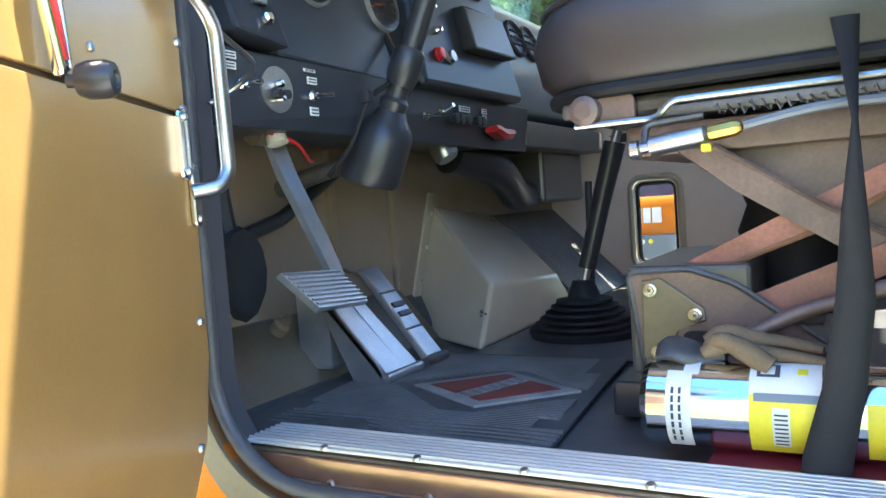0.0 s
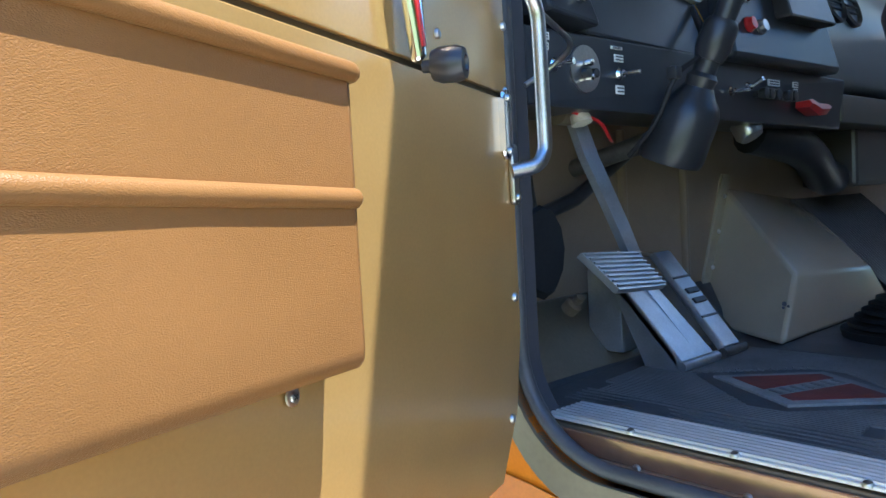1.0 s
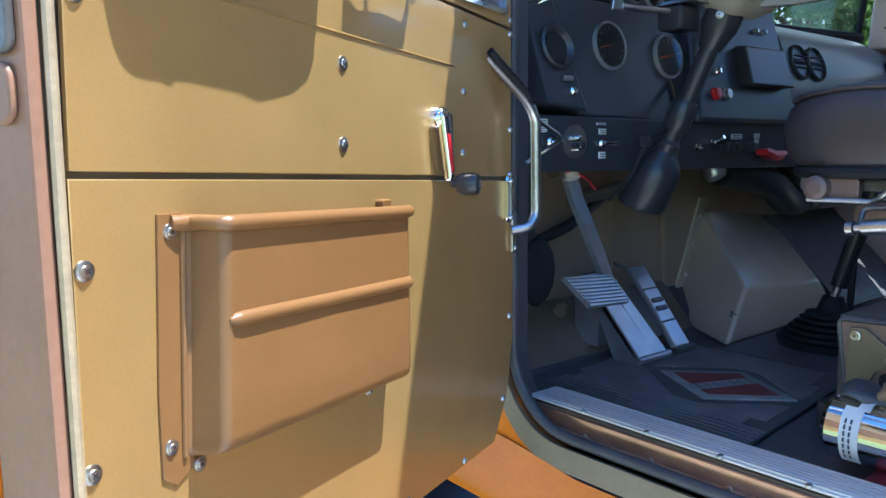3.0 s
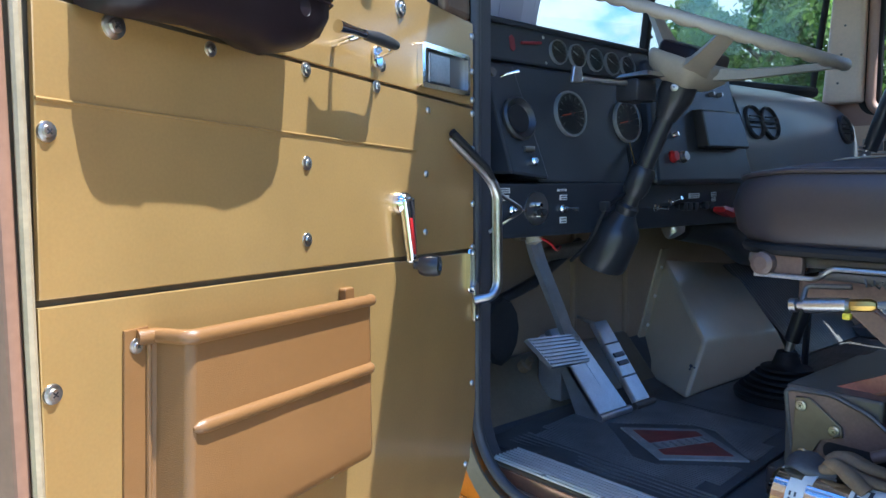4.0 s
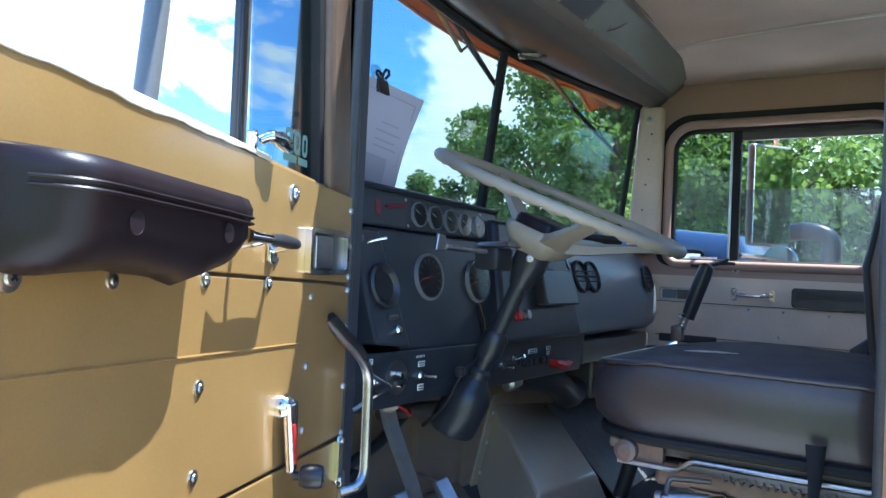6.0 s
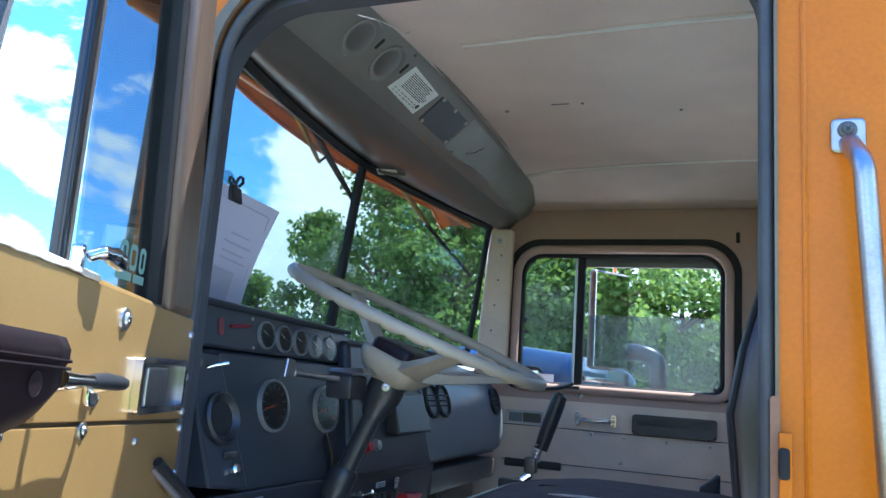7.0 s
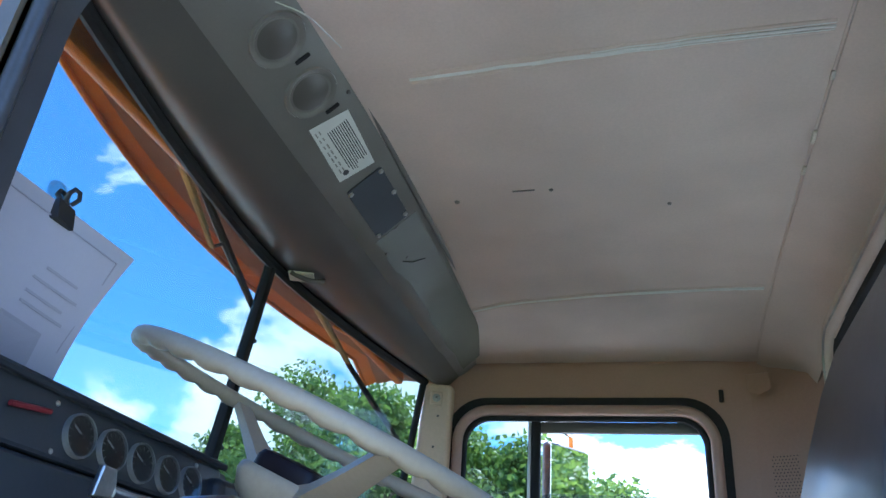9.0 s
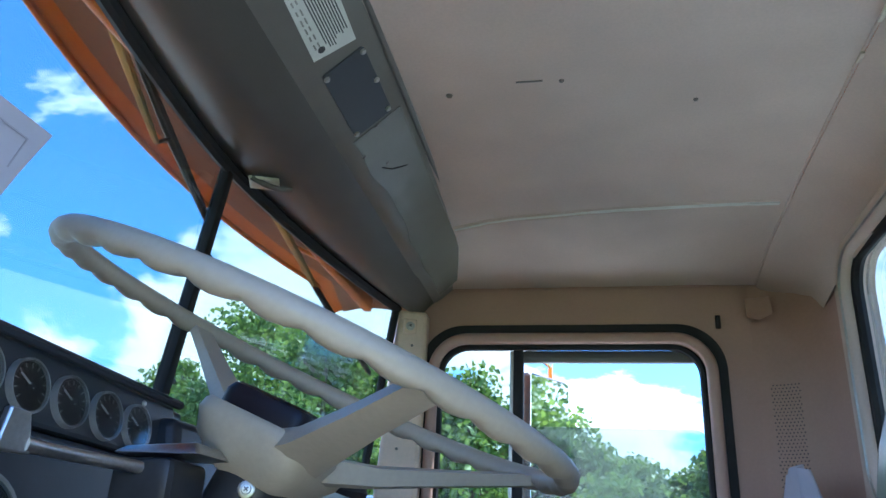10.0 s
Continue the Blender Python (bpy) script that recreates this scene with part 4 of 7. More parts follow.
for i in range(40):
    y = 0.985 + 0.90 * i / 39
    f = math.exp(-((y - 1.30) / 0.14) ** 2)
    low = 0.10 + 0.10 * f + 0.02 * math.sin(i * 0.8)
    rows.append([on_console(y, L * (low + (0.93 - low) * k), 0.0150 + h * f * (0.6 + 0.4 * math.sin(i * 1.7 + q)) + random.uniform(0, 0.0003))
                 for k, h, q in ((0.0, 0.0050, 0.0), (0.10, 0.0022, 1.1), (0.24, 0.0035, 2.0), (0.45, 0.0008, 0.4), (0.75, 0.0002, 0.0), (1.0, 0.0, 0.0))])
part("end_sheet", shell(rows, -cn * 0.0008), sheet_m, con, "pale grey-green sheet with a crumpled lower edge", smooth=60)
# header latch at the centre post
hl = thing("header_latch", (-0.70, 1.01, 2.55), "pale worn metal clip on the header above the centre post", "clip")
part("clip_plate", box((-0.695, 1.02, 2.549), (0.06, 0.05, 0.006), 0.002, rot=Matrix.Rotation(radians(20), 3, "Z")), worn_white, hl)
part("clip_arm", tube(fillet([(-0.71, 0.99, 2.548), (-0.68, 1.02, 2.538), (-0.655, 1.06, 2.552)], 0.02), 0.006, 8), dark_steel, hl)

# exterior sun visor
vis = thing("sun_visor", (-0.85, MID, 2.65), "orange painted steel sun visor over the windscreen", "visor")
rows = []
for j in range(25):
    y = -0.04 + 2.03 * j / 24
    k = abs(y - MID) / 1.0
    fx = -0.992 + 0.17 * (y - 1.20) ** 2
    r = []
    for i in range(7):
        s = i / 6
        r.append((-0.745 + (fx + 0.745) * s + 0.10 * k ** 2 * (1 - s), y, 2.665 + 0.030 * math.sin(s * 2.0) - 0.035 * s ** 2 - (0.06 * max(0, k - 0.93) / 0.07 if k > 0.93 else 0)))
    rows.append(r)
part("blade", shell(rows, (0, 0, 0.008)), orange, vis)
# thin sheet below the blade, browner and darker than its orange
part("underside", shell([[(p[0] + 0.004, p[1], p[2] - 0.003) for p in r[:-1]] for r in rows], (0, 0, -0.002)), visor_under, vis, "dark brown underside")
part("edge_roll", tube([r[-1] for r in rows], 0.007, 8), orange, vis)
for y in (0.30, 1.62):
    part("stay", tube([(-0.75, y, 2.60), (-0.87, y, 2.665)], 0.006, 8), orange, vis)
single("windscreen_top_skin", box((-0.745, MID, 2.635), (0.03, 1.94, 0.12), 0.008), orange, "orange sheet metal above the windscreen", "trim", kind="structure")
single("cowl", hexa([(-0.66, 0.0, 1.94), (-0.66, 1.99, 1.94), (-1.25, 1.75, 1.92), (-1.25, 0.22, 1.92), (-0.66, 0.0, 1.99), (-0.66, 1.99, 1.99), (-1.25, 1.75, 1.97), (-1.25, 0.22, 1.97)], 0.01), orange,
       "orange cowl ahead of the windscreen", "cowl", kind="structure")
hood = [[(x, y, z + dz - 0.22 * (abs(y - MID) / w) ** 4) for y in [MID - w + 2 * w * j / 12 for j in range(13)]] for x, w, z, dz in ((-1.25, 0.78, 1.95, 0), (-1.9, 0.72, 1.90, 0), (-2.6, 0.66, 1.84, 0), (-2.75, 0.62, 1.70, 0))]
single("hood", shell(hood, (0, 0, -0.02)), orange, "orange truck hood", "hood", kind="structure")


# wipers hanging from the top of the windscreen
def wiper(a, j, c0, c1):
    w = thing("windscreen_wiper", a, "tan painted wiper arm with a black blade", "wiper", group="windscreen wipers")
    a, j, c0, c1 = V(*a), V(*j), V(*c0), V(*c1)
    part("pivot", lathe([(0.012, 0), (0.012, 0.015), (0.008, 0.022), (0, 0.023)], a + V(0.02, 0, 0), (-1, 0, 0), 14), steel, w)
    part("arm", tube([a, a.lerp(j, 0.5), j], [0.0115, 0.0085, 0.005], 8, flat=(1, 0.6)), wiper_m, w)
    part("spring_arm", tube([a + V(0.004, 0.016, 0.008), a.lerp(j, 0.55) + V(0.005, 0.010, 0.002), j + V(0.003, 0.004, 0)], 0.0028, 6), wiper_m, w)
    mid = c0.lerp(c1, 0.5)
    part("blade_holder", tube([c0, mid + V(-0.006, 0, 0.004), c1], [0.004, 0.0065, 0.004], 8), black_plastic, w)
    part("blade", tube([c0 + V(0.008, 0.002, -0.004), c1 + V(0.008, 0.002, -0.004)], 0.0065, 6, flat=(0.6, 1.3)), rubber, w)
    part("bridge", tube([j, mid], 0.004, 6), black_plastic, w)


wiper((-0.768, 0.470, 2.672), (-0.795, 0.790, 2.514), (-0.790, 0.655, 2.630), (-0.800, 1.008, 2.462))
wiper((-0.775, 1.260, 2.590), (-0.730, 1.600, 2.440), (-0.735, 1.450, 2.480), (-0.700, 1.850, 2.362))


# ---------------------------------------------------------------- driver's door, standing open
DU, DW = V(0.365, -0.931, 0), V(0.931, 0.365, 0)
DM = Matrix(((DU.x, DW.x, 0, -0.485), (DU.y, DW.y, 0, -0.03), (0, 0, 1, 0), (0, 0, 0, 1)))
door = thing("door_1", None, "open driver's door with gold painted inner panels", "door", kind="structure", m=DM)


def in_door(w0=0.0):
    return lambda a, b, d: V(a, w0 + d, b)


# inner sheets; the joints between them stay open
bottom = [(0.878, 1.118), (0.870, 1.622), (0.005, 1.590), (-0.004, 1.50), (-0.004, 1.30), (0.02, 1.20), (0.075, 1.125)]
part("lower_panel", slab(bottom[::-1], -0.006, 0.0, in_door(), 0.0015), gold, door)
mid_p = [(0.868, 1.628), (0.860, 1.886), (0.003, 1.852), (0.003, 1.597)]
part("middle_panel", slab(mid_p[::-1], -0.006, 0.0, in_door(), 0.0015), gold, door)
top_p = [(0.860, 1.891), (0.858, 2.046), (0.36, 2.018), (0.17, 2.010), (0.004, 2.005), (0.003, 1.857)]
part("upper_panel", slab(top_p[::-1], -0.006, 0.0, in_door(), 0.0015), gold, door)
part("crease", tube([(0.862, 0.0005, 1.800), (0.215, 0.0005, 1.772)], 0.0018, 6), gold, door)
back_o = [(0.880, 1.12), (0.880, 2.05), (0.0, 2.008), (-0.008, 1.50), (-0.008, 1.30), (0.015, 1.19), (0.07, 1.12)]
part("door_core", slab(back_o[::-1], -0.087, -0.009, in_door()), jamb_m, door)
part("door_skin", slab([(u + 0.018 if u > 0.5 else u, z) for u, z in back_o[::-1]], -0.106, -0.089, in_door(), 0.004), orange, door, "orange outer skin")
part("edge_plate", box((0.888, -0.046, 1.585), (0.014, 0.084, 0.93), 0.004), edge_m, door, "worn pinkish brown edge metal")
part("edge_bead", tube([(0.880, 0.000, 1.12), (0.878, 0.000, 1.6), (0.873, 0.000, 2.046)], 0.0050, 8), bead_m, door)
lt = part("latch", slab(rrect(-0.058, 1.72, -0.012, 1.86, 0.012, 4), 0.006, 0.014, in_yz(0.889), 0.003), dark_steel, door, "dark steel door latch")
part("latch_claw", box((0.905, -0.034, 1.79), (0.014, 0.022, 0.05), 0.005), steel, lt)
part("buffer", slab(rrect(-0.048, 1.665, -0.016, 1.715, 0.015, 4), 0.006, 0.013, in_yz(0.889), 0.003), edge_m, door)
part("ledge", hexa([(0.866, -0.062, 2.040), (0.170, -0.062, 2.004), (0.170, 0.001, 2.004), (0.866, 0.001, 2.040),
                    (0.866, -0.062, 2.052), (0.170, -0.062, 2.016), (0.170, -0.004, 2.016), (0.866, -0.004, 2.052)], 0.003), gold, door)
rows = []
random.seed(3)
lo = 0.004
for i in range(61):
    u = 0.345 + 0.0085 * i
    zt = 2.0275 + (u - 0.36) * 0.0505
    lo = min(0.009, max(0.002, lo + random.uniform(-0.0014, 0.0014)))
    rows.append([V(u, -0.030, zt + 0.0010), V(u, -0.003, zt + 0.0012), V(u, 0.0022, zt - 0.002), V(u, 0.0024, zt - 0.004 - lo)])
tagged(part("worn_edge", shell(rows, (0, -0.001, -0.001)), worn_white, door, "bare worn metal where the paint has rubbed off"), kind="stuff")
# window frame: front post, divider, top and rear posts
part("front_post", hexa([(0.014, -0.055, 2.005), (0.118, -0.055, 2.005), (0.118, 0.004, 2.005), (0.014, 0.004, 2.005),
                         (0.094, -0.055, 2.53), (0.176, -0.055, 2.53), (0.176, 0.004, 2.53), (0.094, 0.004, 2.53)], 0.012, 3), post_m, door, "brown metal window post")
part("post_rubber", hexa([(0.112, -0.045, 2.012), (0.135, -0.045, 2.012), (0.135, -0.010, 2.012), (0.112, -0.010, 2.012),
                          (0.172, -0.045, 2.53), (0.200, -0.045, 2.53), (0.200, -0.010, 2.53), (0.172, -0.010, 2.53)], 0.006), rubber, door)
part("divider", hexa([(0.375, -0.036, 2.015), (0.391, -0.036, 2.018), (0.391, -0.022, 2.018), (0.375, -0.022, 2.015),
                      (0.383, -0.036, 2.54), (0.399, -0.036, 2.54), (0.399, -0.022, 2.54), (0.383, -0.022, 2.54)], 0.004), gloss_black, door, "black divider post")
part("divider_trim", hexa([(0.364, -0.034, 2.015), (0.372, -0.034, 2.015), (0.372, -0.024, 2.015), (0.364, -0.024, 2.015),
                           (0.372, -0.034, 2.54), (0.380, -0.034, 2.54), (0.380, -0.024, 2.54), (0.372, -0.024, 2.54)], 0.002), dark_steel, door)
part("top_rail", tube(fillet([(0.14, -0.025, 2.50), (0.17, -0.025, 2.57), (0.80, -0.025, 2.57), (0.862, -0.025, 2.50), (0.862, -0.025, 2.05)], 0.09, 8), 0.020, 10), jamb_m, door)
vg = part("vent_pane", slab([(0.130, 2.012), (0.346, 2.018), (0.372, 2.54), (0.196, 2.54)], -0.030, -0.026, in_door()), door_glass, door)
vg.visible_shadow = False
for a, b, c, d in ((0.158, 2.050, 0.178, 2.084), (0.186, 2.050, 0.210, 2.084), (0.218, 2.051, 0.242, 2.085)):
    part("lettering_bar", ring(rrect(a, b, c, d, 0.008, 3), rrect(a + 0.006, b + 0.007, c - 0.006, d - 0.007, 0.003, 3), -0.0255, -0.0250, in_door()), decal_m, door, "green lettering, seen from behind")
for a, c in ((0.156, 0.192), (0.198, 0.246)):
    part("lettering_bar", slab(rrect(a, 2.036, c, 2.047, 0.002, 2), -0.0255, -0.0250, in_door()), decal_m, door)
vl = part("vent_latch", box((0.382, -0.008, 2.036), (0.011, 0.014, 0.036), 0.004), chrome, door, "chrome vent window latch")
part("latch_lever", tube(fillet([(0.384, 0.004, 2.040), (0.376, 0.014, 2.047), (0.352, 0.018, 2.046), (0.333, 0.018, 2.041)], 0.008, 4), [0.006] * 3 + [0.008] * 4 + [0.0105] * 4 + [0.009], 12), chrome, vl)

# screws of the panels
for u, z in ((0.848, 1.928), (0.853, 1.772), (0.861, 1.545), (0.867, 1.370)):
    screw("panel_screw", door, (u, 0.0, z), (0, 1, 0), 0.0056)
for u, z in ((0.495, 1.866), (0.497, 1.749), (0.500, 1.652), (0.331, 1.861), (0.315, 1.893)):
    screw("panel_screw", door, (u, 0.0, z), (0, 1, 0), 0.0055)
screw("panel_screw", door, (0.780, 0.0, 1.872), (0, 1, 0), 0.0075)
screw("panel_screw", door, (0.658, 0.0, 1.868), (0, 1, 0), 0.005)
screw("lock_plug", door, (0.262, 0.0, 1.985), (0, 1, 0), 0.0085, mat=steel)
for u, z in ((0.006, 1.981), (0.005, 1.919), (0.004, 1.868), (0.004, 1.844), (0.003, 1.78), (0.003, 1.680), (0.004, 1.600), (0.007, 1.343), (0.035, 1.195), (0.185, 1.132), (0.358, 1.135)):
    screw("hinge_edge_rivet", door, (u + 0.006, 0.0, z), (0, 1, 0), 0.006, False, mat=steel)
for u, z in ((0.178, 1.838), (0.185, 1.735), (0.189, 1.640)):
    screw("rivet", door, (u, 0.0, z), (0, 1, 0), 0.0055, False, mat=steel)

# inset inside handle
rc = part("handle_recess", ring(rrect(0.036, 1.872, 0.210, 1.943, 0.008, 4), rrect(0.045, 1.880, 0.201, 1.935, 0.006, 4), 0.0, 0.010, in_door()), chrome, door, "chrome framed inset door handle")
part("recess_cup", box((0.123, 0.0015, 1.907), (0.158, 0.003, 0.058), 0.001), header_m, rc)
part("paddle", box((0.150, 0.006, 1.906), (0.072, 0.008, 0.050), 0.003), steel, rc)

# armrest, worn dark maroon vinyl with an upper pad, two dimples
AR0, AR1 = 0.530, 0.822


def arm_ring(u, grow, taper):
    b, t = 1.868 + taper, 1.957 + 0.035 * (u - 0.66)
    d = 0.074 * grow
    return [V(u, 0.0, b + 0.010), V(u, d * 0.45, b), V(u, d * 0.80, b + 0.010), V(u, d, b + 0.030), V(u, d, t - 0.026), V(u, d * 1.05, t - 0.020),
            V(u, d * 1.06, t - 0.010), V(u, d * 0.98, t), V(u, d * 0.5, t + 0.004), V(u, 0.0, t + 0.003)]


rings = [arm_ring(u, g, tp) for u, g, tp in ((AR0, 0.80, 0.030), (AR0 + 0.010, 0.95, 0.016), (AR0 + 0.035, 1.0, 0.008), (0.62, 1.0, -0.004), (0.65, 1.0, 0.004), (0.72, 1.0, 0.010), (0.762, 1.0, 0.008), (0.776, 0.985, 0.007), (0.788, 0.94, 0.006), (0.798, 0.86, 0.006), (0.807, 0.72, 0.007), (0.814, 0.52, 0.009), (0.819, 0.28, 0.012), (AR1, 0.08, 0.016))]
arm = part("armrest", loft(rings), vinyl, door, "worn dark maroon vinyl armrest", smooth=65)
for s in (0.0, 0.006):
    part("piping", tube([V(u, 0.074 * g * 1.06 + 0.0008, 1.938 + 0.035 * (u - 0.66) - s) for u, g in ((AR0, 0.80), (AR0 + 0.010, 0.95), (0.60, 1.0), (0.762, 1.0), (0.776, 0.985), (0.788, 0.94), (0.798, 0.86), (0.807, 0.72), (0.814, 0.52))], 0.0016, 6), vinyl, arm)
for u in (0.738, 0.590):
    part("button", lathe([(0.010, 0.0018), (0.009, 0.002), (0.006, -0.001), (0, -0.002)], (u, 0.0735, 1.916), (0, 1, 0), 14), vinyl, arm)
# inner release lever ahead of the armrest
rl = part("release_lever", tube(fillet([(0.436, 0.0, 1.905), (0.436, 0.030, 1.911), (0.428, 0.043, 1.916), (0.352, 0.043, 1.914), (0.338, 0.030, 1.909), (0.334, 0.0, 1.902)], 0.014, 5), 0.0045, 10), chrome, door, "chrome pull handle with a black grip")
part("lever_stem", tube([(0.480, 0.040, 1.918), (0.455, 0.043, 1.917), (0.425, 0.043, 1.916)], [0.0085, 0.006, 0.0065], 12), chrome, rl)
part("lever_grip", tube([(0.432, 0.043, 1.916), (0.425, 0.043, 1.916), (0.395, 0.044, 1.916), (0.362, 0.044, 1.914), (0.346, 0.043, 1.913), (0.340, 0.042, 1.912)], [0.005, 0.0068, 0.0085, 0.0080, 0.0065, 0.002], 12), black_plastic, rl)
part("lever_bracket", slab(rrect(0.322, 1.886, 0.344, 1.918, 0.009, 4), 0.0, 0.008, in_door(), 0.003), chrome, door)
# window crank: chrome arm with a red stripe, black knob
ck = part("window_crank", lathe([(0.019, 0), (0.019, 0.006), (0.016, 0.016), (0.010, 0.020), (0, 0.021)], (0.272, 0.0, 1.690), (0, 1, 0), 20), chrome, door, "chrome window crank with a black knob")
part("crank_arm", hexa([V(0.290, 0.010, 1.700), V(0.254, 0.010, 1.702), V(0.252, 0.012, 1.600), V(0.270, 0.012, 1.596), V(0.287, 0.022, 1.697), V(0.258, 0.022, 1.699), V(0.254, 0.024, 1.603), V(0.267, 0.024, 1.599)], 0.004), chrome, ck)
part("red_stripe", hexa([V(0.279, 0.0225, 1.668), V(0.271, 0.0225, 1.668), V(0.262, 0.0235, 1.612), V(0.267, 0.0235, 1.612), V(0.279, 0.0245, 1.668), V(0.271, 0.0245, 1.668), V(0.262, 0.0255, 1.612), V(0.267, 0.0255, 1.612)]), red_m, ck)
part("knob", lathe([(0.006, 0), (0.006, 0.008), (0.014, 0.010), (0.017, 0.018), (0.017, 0.034), (0.0145, 0.041), (0.008, 0.042), (0.007, 0.039), (0, 0.039)], (0.260, 0.020, 1.594), (-0.2, 1, 0), 22), black_plastic, ck)

# map pocket: one moulded brown plastic tray with a rolled rim, a rib and a screwed flange
PK0, PKB, PKD = 0.416, 1.352, 0.044
pk_plan = [(PK0, 0.001), (PK0 + 0.001, PKD * 0.5), (PK0 + 0.002, PKD * 0.88), (PK0 + 0.005, PKD * 0.97), (PK0 + 0.010, PKD), (0.50, PKD), (0.58, PKD + 0.0006), (0.66, PKD)]
pk_plan += [(0.736 + 0.011 * math.sin(radians(q)), PKD - 0.011 + 0.011 * math.cos(radians(q))) for q in (0, 15, 30, 45, 60, 72, 80)]
pk_plan += [(0.7505, 0.016), (0.7535, 0.006), (0.760, 0.0035), (0.766, 0.003), (0.774, 0.003), (0.784, 0.003)]


def pk_lean(u, z):
    """The tray's top runs up a little towards the free edge of the door."""
    return z + 0.036 * (u - 0.745) * (1.0 if z > 1.4 else 0.85)


pk_levels = ((PKB - 0.004, 0.03), (PKB - 0.001, 0.55), (PKB + 0.003, 0.86), (PKB + 0.009, 0.97), (PKB + 0.018, 1.0), (1.42, 1.0), (1.50, 1.0), (1.578, 1.0))
rows = [[V(u + (0.010 * (1.52 - z) / 0.17 if u > 0.73 else 0.0), max(0.0005, w * f), pk_lean(u, z)) for z, f in pk_levels] for u, w in pk_plan[:-3]]
pk = part("map_pocket", shell(rows, (0, -0.0028, 0)), pocket_m, door, "brown leather-grain plastic map pocket", smooth=50)
rim = [V(u, w + 0.0015, pk_lean(u, 1.577)) for u, w in pk_plan[2:-4]] + [V(0.762, 0.006, 1.5775), V(0.772, 0.003, 1.578)]
part("pocket_rim", tube(rim, 0.0078, 12), pocket_m, pk)
rib = [V(u, PKD - 0.0008, pk_lean(u, 1.484)) for u in (PK0 + 0.003, PK0 + 0.008, 0.50, 0.58, 0.66, 0.728, 0.737, 0.743)]
part("pocket_rib", tube(rib, [0.005, 0.0078, 0.0078, 0.0078, 0.0078, 0.0078, 0.0065, 0.002], 12), pocket_m, pk)
part("pocket_flange", slab([(0.758, PKB - 0.014), (0.780, 1.326), (0.796, 1.338), (0.795, 1.42), (0.786, 1.587), (0.757, 1.587)], 0.0, 0.003, in_door(), 0.001), pocket_m, pk)
part("flange_lip", tube([(0.770, 0.004, 1.352), (0.768, 0.0045, 1.40), (0.759, 0.0045, 1.575)], 0.0028, 8), pocket_m, pk)
part("pocket_tab", slab(rrect(0.412, 1.556, 0.434, 1.580, 0.003, 3), 0.0, 0.012, in_door(), 0.002), pocket_m, pk)
for u, z in ((0.773, 1.570), (0.785, 1.366), (0.752, 1.338), (0.462, 1.330)):
    screw("pocket_screw", pk, (u, 0.003, z), (0, 1, 0), 0.0046)

# tubular grab handle at the hinge edge, cables
gh = part("door_grab_handle", tube(fillet([(0.012, 0.004, 1.500), (-0.012, 0.032, 1.506), (-0.028, 0.036, 1.525), (-0.024, 0.036, 1.700), (0.0, 0.030, 1.730), (0.095, -0.004, 1.800)], 0.028, 7), 0.0095, 12), steel, door, "bent bright steel grab handle")
part("handle_sleeve", tube(fillet([(-0.012, 0.034, 1.716), (0.012, 0.034, 1.742), (0.10, 0.006, 1.806)], 0.02), 0.007, 10), rubber, gh)
part("handle_foot", slab(rrect(-0.006, 1.458, 0.012, 1.535, 0.008, 4), 0.0, 0.008, in_door(), 0.003), steel, gh)
part("cover_plate", slab(rrect(0.010, 1.515, 0.034, 1.600, 0.010, 5), 0.0, 0.008, in_door(), 0.004), chrome, gh)
for z in (1.468, 1.590, 1.525):
    screw("bolt", gh, (0.004 if z < 1.5 else 0.022, 0.008, z), (0, 1, 0), 0.005, False)
part("cable", tube(fillet([(-0.024, 0.036, 1.70), (-0.10, 0.06, 1.665), (-0.12, 0.02, 1.645), (-0.09, -0.01, 1.62)], 0.03), 0.004, 8), steel, gh)

# hinge side mounting of the outside mirror, and its pole
mp = thing("mirror_pole", DM @ V(0.16, -0.32, 2.05), "grey steel mirror pole outside the door", "mirror pole")
part("pole", tube([DM @ V(0.185, -0.30, 2.03), DM @ V(0.16, -0.30, 2.22), DM @ V(0.128, -0.30, 2.48), DM @ V(0.12, -0.28, 2.62)], 0.020, 12), pole_m, mp)
part("lower_arm", tube([DM @ V(0.19, -0.30, 2.04), DM @ V(0.22, -0.07, 1.93)], 0.012, 10), dark_steel, mp)
part("upper_arm", tube([DM @ V(0.125, -0.29, 2.56), DM @ V(0.16, -0.03, 2.57)], 0.010, 10), dark_steel, mp)
# hinges
for z in (1.33, 1.88):
    single("door_hinge", box(DM @ V(-0.028, -0.045, z), (0.05, 0.03, 0.10), 0.006), edge_m, "painted steel door hinge", "hinge", group="door hinges", kind="structure")

# outside grab handle on the cab side
eg = thing("cab_grab_rail", (0.405, -0.03, 2.2), "long bright aluminium grab rail on the orange cab side", "grab rail")
part("rail", tube(fillet([(0.410, -0.006, 2.252), (0.412, -0.020, 2.240), (0.419, -0.044, 2.216), (0.424, -0.048, 2.10), (0.452, -0.050, 1.50), (0.452, -0.02, 1.46), (0.452, -0.004, 1.45)], 0.03, 6), 0.0122, 14), steel, eg)
ft = part("foot", slab(rrect(0.390, 2.240, 0.428, 2.283, 0.007, 4), -0.007, -0.001, in_xz(0.0), 0.003), steel, eg)
screw("bolt", ft, (0.408, -0.007, 2.268), (0, -1, 0), 0.0065, True, mat=dark_steel)
part("foot", slab(rrect(0.43, 1.43, 0.48, 1.48, 0.008, 4), -0.010, -0.001, in_xz(0.0), 0.003), steel, eg)
